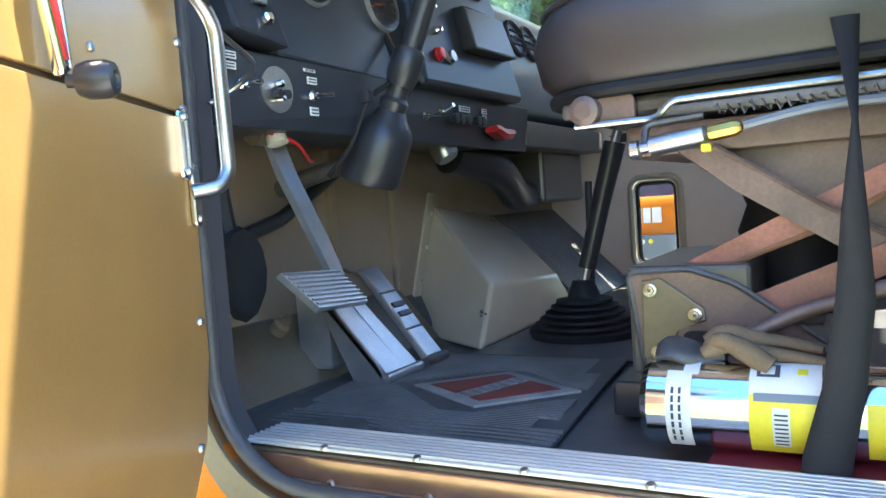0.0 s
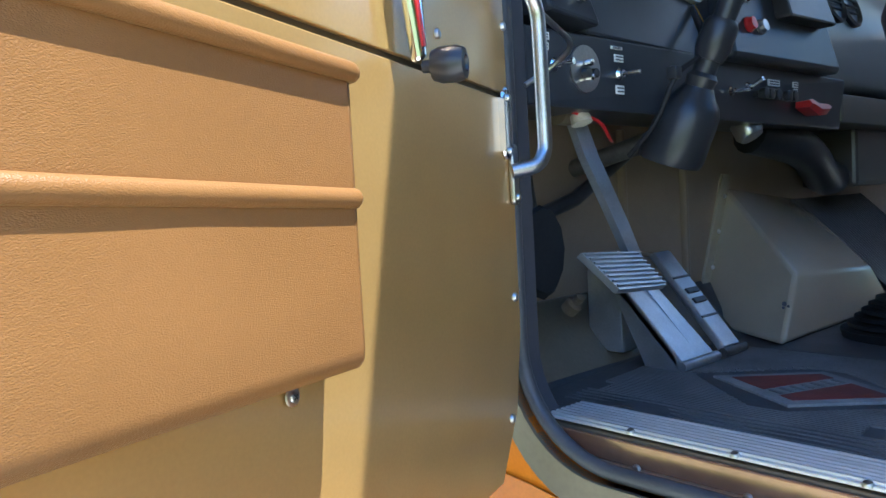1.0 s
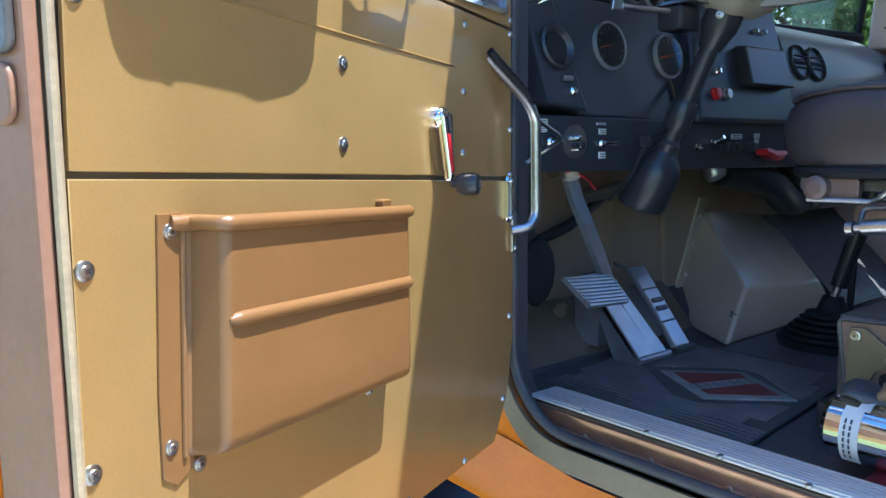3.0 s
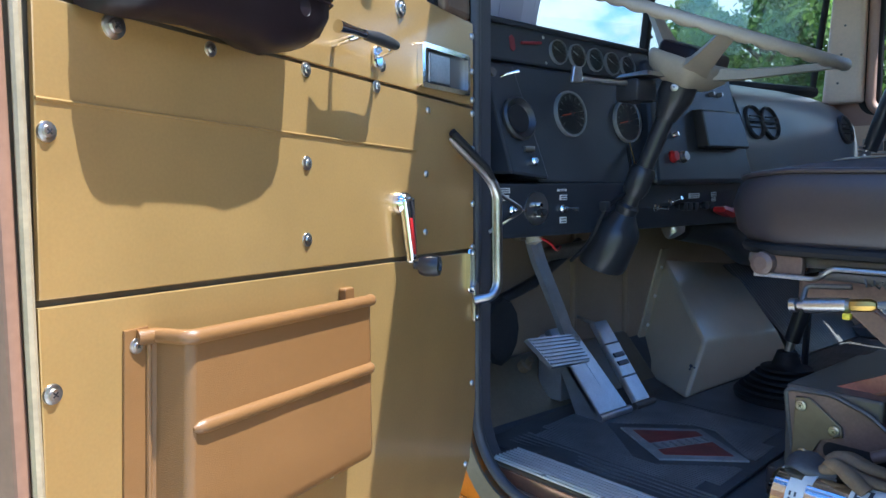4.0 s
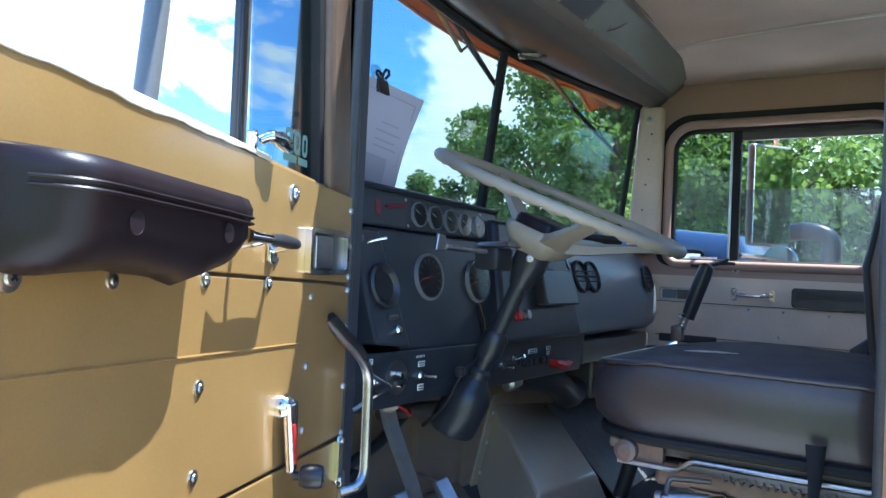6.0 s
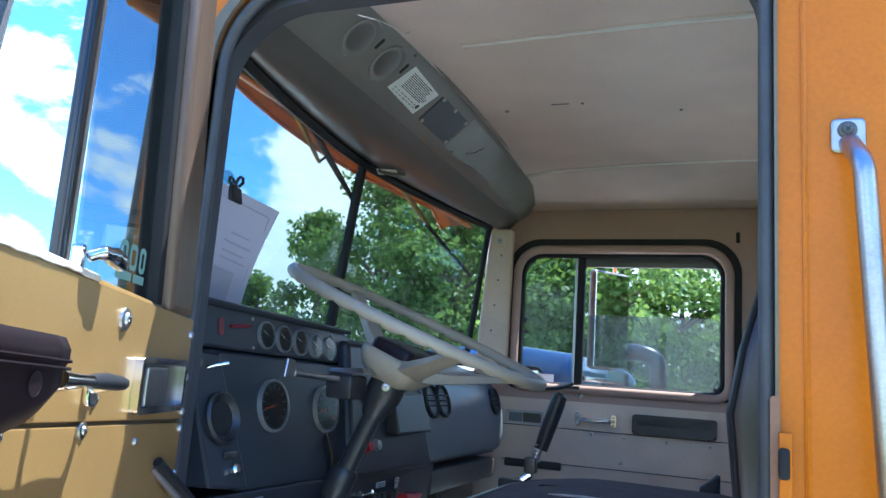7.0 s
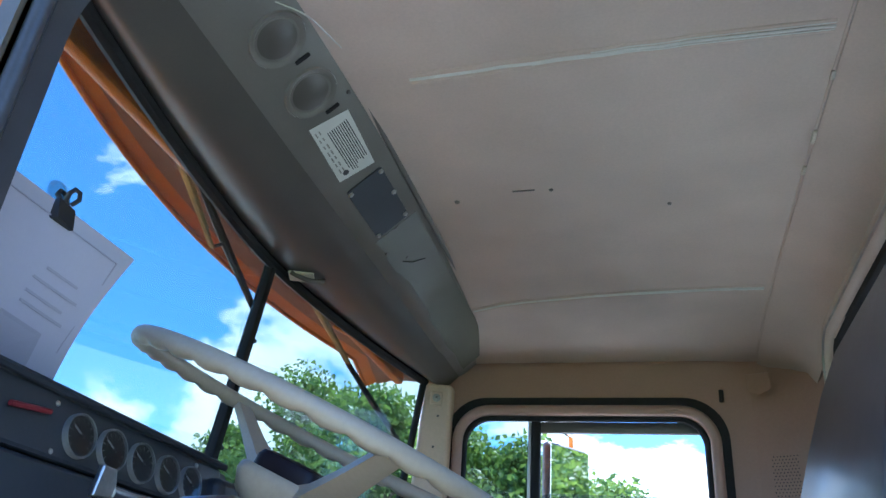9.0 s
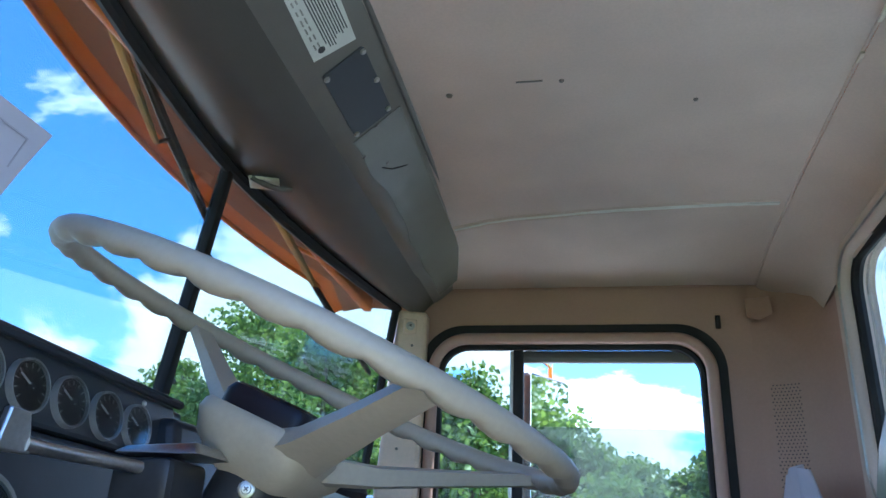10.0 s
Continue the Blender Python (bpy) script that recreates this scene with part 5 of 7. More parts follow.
# chassis step tank below the cab
tk = thing("fuel_tank", (-0.2, 0.1, 0.42), "black cylindrical fuel tank below the cab", "tank")
part("barrel", lathe([(0.0, -0.75), (0.24, -0.75), (0.27, -0.72), (0.27, 0.72), (0.24, 0.75), (0.0, 0.75)], (-0.2, 0.12, 0.66), (1, 0, 0), 32), black_plastic, tk)
for x in (-0.62, -0.12, 0.35):
    part("strap", lathe([(0.272, 0), (0.278, 0.003), (0.278, 0.05), (0.272, 0.053)], (x, 0.12, 0.66), (1, 0, 0), 32), rubber, tk)
part("step_plate", box((-0.2, -0.22, 0.40), (1.3, 0.24, 0.03), 0.004), dark_steel, tk)
part("hanger", box((-0.2, 0.30, 0.80), (1.2, 0.30, 0.05), 0.01), black_plastic, tk)
fb = thing("mud_flap", (-0.95, 0.0, 0.3), "black mudguard and hose ahead of the cab step", "mudguard")
part("sheet", hexa([(-1.02, -0.42, 0.30), (-1.02, 0.45, 0.30), (-0.99, 0.45, 0.30), (-0.99, -0.42, 0.30), (-0.80, -0.42, 1.00), (-0.80, 0.45, 1.00), (-0.77, 0.45, 1.00), (-0.77, -0.42, 1.00)], 0.006), rubber, fb)
part("shelf", box((-0.70, -0.10, 0.72), (0.34, 0.55, 0.02), 0.004), black_plastic, fb)
part("hose", tube(fillet([(-0.86, -0.20, 0.78), (-0.70, -0.18, 0.80), (-0.52, -0.06, 0.84), (-0.42, 0.06, 0.80)], 0.08), 0.035, 14), rubber, fb)
ch = thing("chassis_rail", (0, MID, 0.8), "black steel chassis rails and axle under the cab", "chassis")
part("rail", box((0.3, 0.62, 0.85), (5.0, 0.08, 0.25), 0.008), black_plastic, ch)
part("rail", box((0.3, 1.33, 0.85), (5.0, 0.08, 0.25), 0.008), black_plastic, ch)


def wheel_thing(x, y):
    w = thing("truck_wheel", (x, y, 0.0), "black truck tyre on a steel rim", "wheel", group="truck wheels")
    part("tyre", lathe([(0.30, -0.14), (0.46, -0.15), (0.52, -0.12), (0.52, 0.12), (0.46, 0.15), (0.30, 0.14)], (x, y, 0.52), (0, 1, 0), 36), rubber, w)
    part("rim", lathe([(0.0, -0.05), (0.2, -0.06), (0.30, -0.12), (0.30, 0.12), (0.2, 0.06), (0.0, 0.05)], (x, y, 0.52), (0, 1, 0), 28), steel, w)


for x in (-1.6, 2.6):
    for y in (0.05, 1.9):
        wheel_thing(x, y)


# ---------------------------------------------------------------- dashboard
dash = thing("dashboard", (-0.6, 0.6, 1.6), "black-blue painted metal dashboard with round gauges", "dashboard")
# upper gauge strip, leaning
part("gauge_strip", hexa([(-0.600, 0.085, 1.972), (-0.600, 0.700, 1.962), (-0.76, 0.700, 1.962), (-0.76, 0.085, 1.972),
                          (-0.612, 0.085, 2.055), (-0.612, 0.700, 2.040), (-0.76, 0.700, 2.040), (-0.76, 0.085, 2.055)], 0.006), dash_m, dash)
part("strip_lip", tube([(-0.606, 0.085, 2.056), (-0.606, 0.70, 2.041)], 0.006, 8), dash_m, dash)
# main cluster panel, slightly recessed below the strip
part("cluster_panel", hexa([(-0.560, 0.235, 1.715), (-0.560, 0.640, 1.705), (-0.75, 0.640, 1.705), (-0.75, 0.235, 1.715),
                            (-0.598, 0.150, 1.968), (-0.598, 0.690, 1.960), (-0.75, 0.690, 1.960), (-0.75, 0.150, 1.968)], 0.006), dash_m, dash)
# left switch pod standing proud
part("switch_pod", hexa([(-0.535, 0.125, 1.735), (-0.535, 0.240, 1.722), (-0.70, 0.245, 1.722), (-0.70, 0.085, 1.735),
                         (-0.592, 0.095, 1.966), (-0.592, 0.185, 1.963), (-0.70, 0.19, 1.963), (-0.70, 0.085, 1.966)], 0.006), dash_m, dash)
# centre stack right of the column
part("centre_panel", hexa([(-0.520, 0.62, 1.705), (-0.505, 1.085, 1.705), (-0.72, 1.10, 1.705), (-0.72, 0.62, 1.705),
                           (-0.585, 0.66, 2.02), (-0.570, 1.030, 2.02), (-0.74, 1.03, 2.02), (-0.74, 0.66, 2.02)], 0.014, 3), dash_m, dash)
part("ash_box", hexa([(-0.500, 0.82, 1.80), (-0.490, 1.02, 1.80), (-0.54, 1.02, 1.80), (-0.54, 0.82, 1.80),
                      (-0.525, 0.82, 1.90), (-0.520, 1.01, 1.90), (-0.56, 1.01, 1.90), (-0.56, 0.82, 1.90)], 0.006), black_plastic, dash)
# lower switch panel
part("lower_panel", hexa([(-0.560, 0.09, 1.600), (-0.560, 1.20, 1.590), (-0.70, 1.20, 1.590), (-0.70, 0.09, 1.600),
                          (-0.560, 0.09, 1.715), (-0.545, 1.20, 1.705), (-0.70, 1.20, 1.705), (-0.70, 0.09, 1.715)], 0.004), dash_m, dash)
# rounded passenger side pad with its air vents
rows = []
for j in range(13):
    y = 1.085 + 0.80 * j / 12
    e = 0.02 * math.exp(-((j - 12) / 2.0) ** 2)
    rows.append([V(-0.80, y, 2.015 - e), V(-0.70, y, 2.012 - e), V(-0.625, y, 1.990 - e), V(-0.580, y, 1.950 - e), V(-0.555, y, 1.895), V(-0.540, y, 1.830), V(-0.535, y, 1.760), V(-0.545, y, 1.715), V(-0.575, y, 1.690), V(-0.70, y, 1.680)])
part("passenger_pad", shell(rows, (-0.03, 0, -0.004)), dash_pad, dash, "rounded passenger dash with oval vents, sky sheen put into its grey-blue")
for y in (1.150, 1.245, 1.800):
    n = V(0.95, 0, 0.30)
    c = V(-0.553, y, 1.880)
    vt = part("air_vent", lathe([(0.050, -0.014), (0.053, 0.008), (0.048, 0.012), (0.042, 0.003), (0, 0.002)], c, n, 24), black_plastic, dash, "round black air vent")
    for k in (-0.015, 0.0, 0.015):
        part("louvre", box(c + n * 0.008 + V(0, 0, k), (0.006, 0.072, 0.004), 0.001), rubber, vt)
part("under_tray", box((-0.64, 1.52, 1.640), (0.18, 0.66, 0.07), 0.01), header_m, dash)
part("dash_top", hexa([(-0.61, 0.085, 2.030), (-0.61, 0.72, 2.022), (-0.83, 0.72, 2.022), (-0.83, 0.085, 2.030),
                       (-0.615, 0.085, 2.046), (-0.615, 0.72, 2.034), (-0.83, 0.72, 2.034), (-0.83, 0.085, 2.046)], 0.003), dash_m, dash)


def gauge(y, z, x, r, face_tilt, big=False):
    n = V(math.cos(face_tilt), 0, math.sin(face_tilt))
    c = V(x, y, z)
    g = part("gauge", lathe([(r * 1.05, -0.008), (r * 1.055, 0.004), (r * 1.035, 0.007), (r * 1.01, 0.007), (r * 0.985, 0.003), (r * 0.92, 0.003)], c, n, 30), bezel_m, dash, "round gauge with a bright bezel")
    part("dial", lathe([(r * 0.93, 0.0), (r * 0.93, 0.0035), (0, 0.0035)], c, n, 26), gauge_face, g)
    up = n.cross(V(0, 1, 0)).normalized()
    if up.z < 0:
        up = -up
    rt = V(0, 1, 0)
    bm = bmesh.new()
    for k in range(11):
        a = radians(-130 + 26 * k)
        d = up * math.cos(a) + rt * math.sin(a)
        s = n.cross(d)
        p0, p1 = c + n * 0.0042 + d * r * 0.66, c + n * 0.0042 + d * r * 0.84
        w = s * r * 0.022
        hexa([p0 - w, p0 + w, p1 + w, p1 - w, p0 - w + n * .0006, p0 + w + n * .0006, p1 + w + n * .0006, p1 - w + n * .0006], bm=bm)
    part("scale_marks", bm, grey_mat, g)
    a = radians(-100 if big else -60)
    d = up * math.cos(a) + rt * math.sin(a)
    part("needle", tube([c + n * 0.006 - d * r * 0.15, c + n * 0.006 + d * r * 0.7], 0.0018 if big else 0.001, 6), needle_m if big else white_m, g)
    part("needle_hub", lathe([(r * 0.12, 0.004), (r * 0.10, 0.008), (0, 0.0085)], c, n, 12), black_plastic, g)
    gl = part("glass", lathe([(r * 0.93, 0.0075), (0, 0.0085)], c, n, 26), gauge_glass, g)
    gl.visible_shadow = False


tilt_s = math.atan2(0.012, 0.083)
for y in (0.341, 0.407, 0.473, 0.539, 0.602):
    gauge(y, 2.006 - 0.040 * (y - 0.337), -0.604, 0.0265, tilt_s)
tilt_c = math.atan2(0.036, 0.25)
gauge(0.358, 1.868, -0.580, 0.050, tilt_c, True)
gauge(0.572, 1.860, -0.579, 0.050, tilt_c, True)
# badge: a plain red shape on the strip
part("badge", slab([(0.188, 1.998), (0.196, 1.994), (0.204, 1.999), (0.202, 2.024), (0.195, 2.029), (0.187, 2.023)], 0.0, 0.003, lambda a, b, d: V(-0.602 - (b - 1.972) * 0.14 + d, a, b)), badge_m, dash, "small dark red badge")
part("handle_bar", tube([(-0.602, 0.220, 2.014), (-0.600, 0.280, 2.020)], 0.0035, 8), badge_m, dash)
for y, z in ((0.105, 1.985), (0.298, 2.035), (0.62, 2.028), (0.30, 1.978), (0.66, 1.975)):
    screw("dash_screw", dash, (-0.602 - (z - 1.972) * 0.14, y, z), (1, 0, 0.1), 0.004, False)
# pod: toggle, round vent, rocker, switch
pn = V(0.97, 0, 0.24)


def on_pod(y, z, d=0.0):
    f = (z - 1.735) / 0.231
    return V(-0.535 - 0.057 * f, y, z) + pn * d


part("toggle", tube([on_pod(0.140, 1.935), on_pod(0.146, 1.936, 0.014), on_pod(0.166, 1.938, 0.028)], [0.004, 0.003, 0.0045], 10), chrome, dash, "chrome toggle")
part("plug", lathe([(0.010, 0), (0.009, 0.005), (0, 0.006)], on_pod(0.116, 1.942), pn, 14), dark_steel, dash)
pv = part("round_vent", lathe([(0.046, 0.0), (0.047, 0.008), (0.042, 0.012), (0.034, 0.006), (0.030, 0.001), (0, 0.001)], on_pod(0.168, 1.848), pn, 26), black_plastic, dash, "round black air vent")
part("vent_flap", lathe([(0.030, 0.002), (0.030, 0.004), (0, 0.004)], on_pod(0.168, 1.848), pn, 20), rubber, pv)
part("rocker", box(on_pod(0.183, 1.785, 0.004), (0.008, 0.030, 0.012), 0.002), steel, dash)
part("key_switch", lathe([(0.010, 0), (0.010, 0.008), (0.006, 0.012), (0, 0.012)], on_pod(0.192, 1.760), pn, 16), chrome, dash)
# lower panel switches, plate, labels
LX = -0.556
kp = part("round_plate", lathe([(0.036, 0), (0.036, 0.003), (0, 0.003)], (LX - 0.002, 0.222, 1.660), (1, 0, 0), 28), steel, dash, "round bright ignition plate")
for y, z, r in ((0.222, 1.668, 0.006), (0.214, 1.652, 0.008), (0.232, 1.652, 0.008), (0.222, 1.645, 0.005)):
    part("key_button", lathe([(r, 0.003), (r * 0.9, 0.014), (0, 0.015)], (LX, y, z), (1, 0, 0), 14), chrome if r < 0.007 else black_plastic, kp)
for y, z, a, b in ((0.305, 1.682, 0.024, 0.012), (0.305, 1.632, 0.022, 0.014), (0.118, 1.700, 0.034, 0.011), (0.118, 1.685, 0.030, 0.011), (0.825, 1.674, 0.052, 0.013), (0.925, 1.676, 0.026, 0.012), (0.925, 1.662, 0.020, 0.010), (0.30, 1.698, 0.03, 0.005)):
    p = part("switch_label", box((LX + 0.003 + (0.01 if y > 0.5 else 0), y, z), (0.002, a, b), 0.0005), white_m, dash, "small white printed label")
    for k in (-0.22, 0.18):
        part("print_bar", box((LX + 0.0045 + (0.01 if y > 0.5 else 0), y, z + k * b), (0.001, a * 0.75, b * 0.16)), ink, p)


def toggle(y, z, x=LX, dz=0.0, dy=0.012):
    t = part("toggle_switch", lathe([(0.010, 0), (0.010, 0.004), (0.006, 0.008), (0.006, 0.012), (0, 0.012)], (x, y, z), (1, 0, 0), 14), chrome, dash, "chrome toggle switch")
    part("toggle_lever", tube([(x + 0.01, y, z), (x + 0.036, y + dy, z + dz)], [0.003, 0.005], 10), chrome, t)


toggle(0.305, 1.657)
toggle(0.655, 1.648, LX + 0.006, 0.0, 0.01)
toggle(0.145, 1.660, LX, 0, 0.004)
toggle(0.720, 1.66, LX + 0.006, 0.012, 0.0)
for y in (0.755, 0.78, 0.81, 0.86, 0.885):
    part("push_knob", lathe([(0.007, 0), (0.007, 0.010), (0.011, 0.014), (0.011, 0.026), (0, 0.028)], (LX + 0.006, y, 1.648), (1, 0, 0), 14), black_plastic, dash)
part("red_handle", loft([[V(-0.548 + dx, 0.935 + 0.1 * s, 1.628 + 0.006 * math.cos(s * 5) + dz) for dx, dz in ((0, -0.011 * k), (0.03, -0.013 * k), (0.036, 0), (0.03, 0.013 * k), (0, 0.011 * k))] for s, k in ((0, 0.55), (0.15, 0.9), (0.5, 1.0), (0.85, 0.9), (1.0, 0.5))]), red_m, dash, "red plastic pull handle")
for y, z, r, m in ((0.700, 1.775, 0.013, red_m), (0.745, 1.775, 0.013, steel), (0.72, 1.83, 0.007, chrome), (0.72, 1.88, 0.006, chrome), (0.68, 1.92, 0.006, chrome), (0.92, 1.945, 0.006, steel), (0.96, 1.945, 0.006, steel)):
    f = (z - 1.705) / 0.315
    part("push_button", lathe([(r * 1.2, 0), (r * 1.2, 0.004), (r, 0.006), (r * 0.9, 0.014), (0, 0.015)], (-0.520 - 0.065 * f + (y - 0.62) * 0.03, y, z), (1, 0, 0.2), 16), m, dash)
part("bulb_holder", lathe([(0.028, -0.02), (0.030, 0.01), (0.024, 0.02), (0.0, 0.022)], (-0.60, 0.82, 1.585), (0.5, 0, -0.8), 18), steel, dash)
# loose wires below the dash
wr = thing("loose_wires", (-0.6, 0.35, 1.6), "red and black wires hanging below the dashboard", "wires")
part("red_wire", tube(fillet([(-0.60, 0.24, 1.60), (-0.58, 0.29, 1.585), (-0.60, 0.34, 1.555), (-0.64, 0.40, 1.56)], 0.04), 0.003, 6), red_m, wr)
part("black_wire", tube(fillet([(-0.575, 0.57, 1.80), (-0.53, 0.53, 1.73), (-0.50, 0.47, 1.69), (-0.51, 0.40, 1.66), (-0.54, 0.39, 1.58), (-0.60, 0.39, 1.53)], 0.06), 0.0045, 8), rubber, wr)
part("yellow_wire", tube(fillet([(-0.580, 0.58, 1.82), (-0.535, 0.545, 1.76), (-0.525, 0.52, 1.73)], 0.03), 0.0013, 6), brass, wr)
part("connector", box((-0.515, 0.405, 1.66), (0.02, 0.02, 0.022), 0.004), black_plastic, wr)
part("clip", lathe([(0.016, -0.01), (0.018, 0.006), (0, 0.012)], (-0.60, 0.262, 1.588), (0.3, 0, -1), 14), worn_white, wr)

# ---------------------------------------------------------------- steering column and wheel
SC = V(-0.3543, 0.5354, 2.0537)               # wheel centre
SN = V(0.405, 0.023, 1.0).normalized()     # its axis
SR = (V(1, 0, 0) - SN * SN.x).normalized()    # towards the seat
SY = SN.cross(SR)
sw = thing("steering_wheel", SC, "cream plastic three-spoke steering wheel with finger grips", "steering wheel")
R0 = 0.291
pts = []
for i in range(144):
    a = 2 * math.pi * i / 144
    pts.append(SC + (SR * math.cos(a) + SY * math.sin(a)) * R0)
bm = bmesh.new()
vs = []
for i, p in enumerate(pts):
    a = 2 * math.pi * i / 144
    out = (p - SC).normalized()
    rr = []
    for j in range(12):
        b = 2 * math.pi * j / 12
        k = 0.0126
        dn = -math.sin(b)
        groove = 1.0 - 0.42 * max(0, dn) * (0.5 + 0.5 * math.cos(a * 36)) ** 2
        rr.append(bm.verts.new(p + out * math.cos(b) * k * 0.95 + SN * math.sin(b) * k * 1.05 * groove))
    vs.append(rr)
for i in range(144):
    for j in range(12):
        bm.faces.new((vs[i][j], vs[i][(j + 1) % 12], vs[(i + 1) % 144][(j + 1) % 12], vs[(i + 1) % 144][j]))
part("rim", bm, wheel_m, sw, smooth=60)
HC = SC - SN * 0.098
for deg in (150, 33, 311):
    a = radians(deg)
    d = SR * math.cos(a) + SY * math.sin(a)
    s = SN.cross(d)
    rg = []
    for t, wd, th, dz in ((0.045, 0.036, 0.016, 0.0), (0.11, 0.026, 0.012, 0.020), (0.20, 0.019, 0.009, 0.058), (0.270, 0.016, 0.008, 0.088), (0.290, 0.015, 0.007, 0.096)):
        c = HC + d * t + SN * dz
        rg.append([c - s * wd - SN * th * .6, c - s * wd * .5 - SN * th, c + s * wd * .5 - SN * th, c + s * wd - SN * th * .6, c + s * wd * .85 + SN * th, c - s * wd * .85 + SN * th])
    part("spoke", loft(rg), wheel_m, sw)
rg = []
for h, k in ((-0.040, 0.45), (-0.034, 0.62), (-0.012, 0.90), (0.010, 1.0), (0.020, 0.98), (0.024, 0.93)):
    rg.append([HC + SN * h + SR * p * k + SY * q * k for p, q in rrect(-0.068, -0.088, 0.068, 0.088, 0.030, 5)])
part("hub", loft(rg), wheel_m, sw, smooth=50)
rg = []
for h, k in ((0.022, 1.0), (0.038, 1.0), (0.046, 0.94), (0.049, 0.80)):
    rg.append([HC + SN * h + SR * p * k + SY * q * k for p, q in rrect(-0.050, -0.076, 0.050, 0.076, 0.016, 4)])
hb = part("horn_pad", loft(rg), vinyl, sw, "dark maroon padded horn button")
part("pad_slot", box(HC + SN * 0.0495, (0.006, 0.09, 0.002), 0.0005, rot=Matrix((SR, SY, SN)).transposed()), black_plastic, hb)
col = thing("steering_column", HC - SN * 0.5, "black steering column with indicator arm and flared boot", "steering column")
CN = V(0.387, 0.136, 1.0).normalized()      # the column leans in a little towards the door
C = lambda d: SC - CN * (0.050 + d)
part("upper_shroud", lathe([(0.036, -0.03), (0.040, 0.02), (0.040, 0.07), (0.030, 0.10), (0.024, 0.12)], C(0.045), -CN, 24), black_plastic, col)
part("shaft", tube([C(0.13), C(0.45)], 0.020, 16), black_plastic, col)
part("collar", lathe([(0.024, 0), (0.030, 0.01), (0.030, 0.05), (0.024, 0.07)], C(0.28), -CN, 20), black_plastic, col)
part("collar", lathe([(0.022, 0), (0.027, 0.008), (0.023, 0.03)], C(0.372), -CN, 20), black_plastic, col)
boot_ring = lambda d, r, q: [C(d) + (SR * math.cos(k * math.pi / 10) + SY * math.sin(k * math.pi / 10)) * r + V(q, 0, 0) for k in range(20)]
part("boot", loft([boot_ring(0.395, 0.026, 0), boot_ring(0.410, 0.034, 0), boot_ring(0.424, 0.046, 0), boot_ring(0.442, 0.053, 0), boot_ring(0.520, 0.057, -0.004), boot_ring(0.530, 0.054, -0.005), boot_ring(0.526, 0.050, -0.005)]), black_plastic, col, "flared glossy black boot", smooth=50)
part("lower_shaft", tube([C(0.47), V(-0.785, 0.47, 1.52)], 0.018, 12), dark_steel, col)
screw("column_bolt", col, C(0.095) + V(0.35, -0.93, 0.0) * 0.039, (0.35, -0.93, 0.05), 0.0052, True)
# trailer brake / indicator stalk unit on the column
st = part("stalk_unit", box(C(0.10) + V(-0.055, -0.075, 0.0), (0.06, 0.075, 0.05), 0.008), black_plastic, col, "black indicator switch unit")
part("stalk", tube(fillet([C(0.10) + V(-0.05, -0.10, 0.014), C(0.10) + V(-0.09, -0.17, 0.018), C(0.10) + V(-0.10, -0.21, 0.020)], 0.03), [0.006] * 8 + [0.007], 10), steel, st)
part("paddle", hexa([C(0.10) + V(-0.095, -0.205, 0.012), C(0.10) + V(-0.105, -0.235, 0.012), C(0.10) + V(-0.112, -0.235, 0.012), C(0.10) + V(-0.103, -0.205, 0.012),
                     C(0.10) + V(-0.095, -0.215, 0.045), C(0.10) + V(-0.105, -0.228, 0.048), C(0.10) + V(-0.112, -0.228, 0.048), C(0.10) + V(-0.103, -0.215, 0.045)], 0.002), steel, st)
part("cap", hexa([C(0.10) + V(0.0, -0.11, 0.028), C(0.10) + V(-0.09, -0.11, 0.028), C(0.10) + V(-0.09, -0.03, 0.028), C(0.10) + V(0.0, -0.03, 0.028),
                  C(0.10) + V(-0.01, -0.10, 0.040), C(0.10) + V(-0.08, -0.10, 0.036), C(0.10) + V(-0.08, -0.04, 0.036), C(0.10) + V(-0.01, -0.04, 0.040)], 0.003), steel, st)

# ---------------------------------------------------------------- pedals
bp = thing("brake_pedal", (-0.6, 0.29, 1.35), "worn steel brake pedal with a ribbed pad on a long arm", "pedal")
arm = [(-0.635, 0.288, 1.60), (-0.620, 0.303, 1.53), (-0.590, 0.342, 1.41), (-0.575, 0.358, 1.350)]
part("arm", loft([[V(x - 0.006, y - w, z), V(x - 0.006, y + w, z), V(x + 0.006, y + w * 0.9, z + 0.004), V(x + 0.006, y - w * 0.9, z + 0.004)] for (x, y, z), w in zip(arm, (0.020, 0.021, 0.020, 0.018))]), pedal_steel, bp)
pu, pv_, pn_ = V(0, 0.997, -0.07), V(0.62, 0.10, -0.78).normalized(), None
pc = V(-0.553, 0.287, 1.336)
pn_ = pu.cross(pv_).normalized()
if pn_.z < 0:
    pn_ = -pn_
rg = [[pc + pu * a + pv_ * b + pn_ * h for a, b in ((-0.080, -0.036), (0.066, -0.036), (0.078, 0.036), (-0.055, 0.038))] for h in (0.0, 0.012)]
pad = part("pad", loft(rg), pedal_steel, bp, "ribbed steel pad")
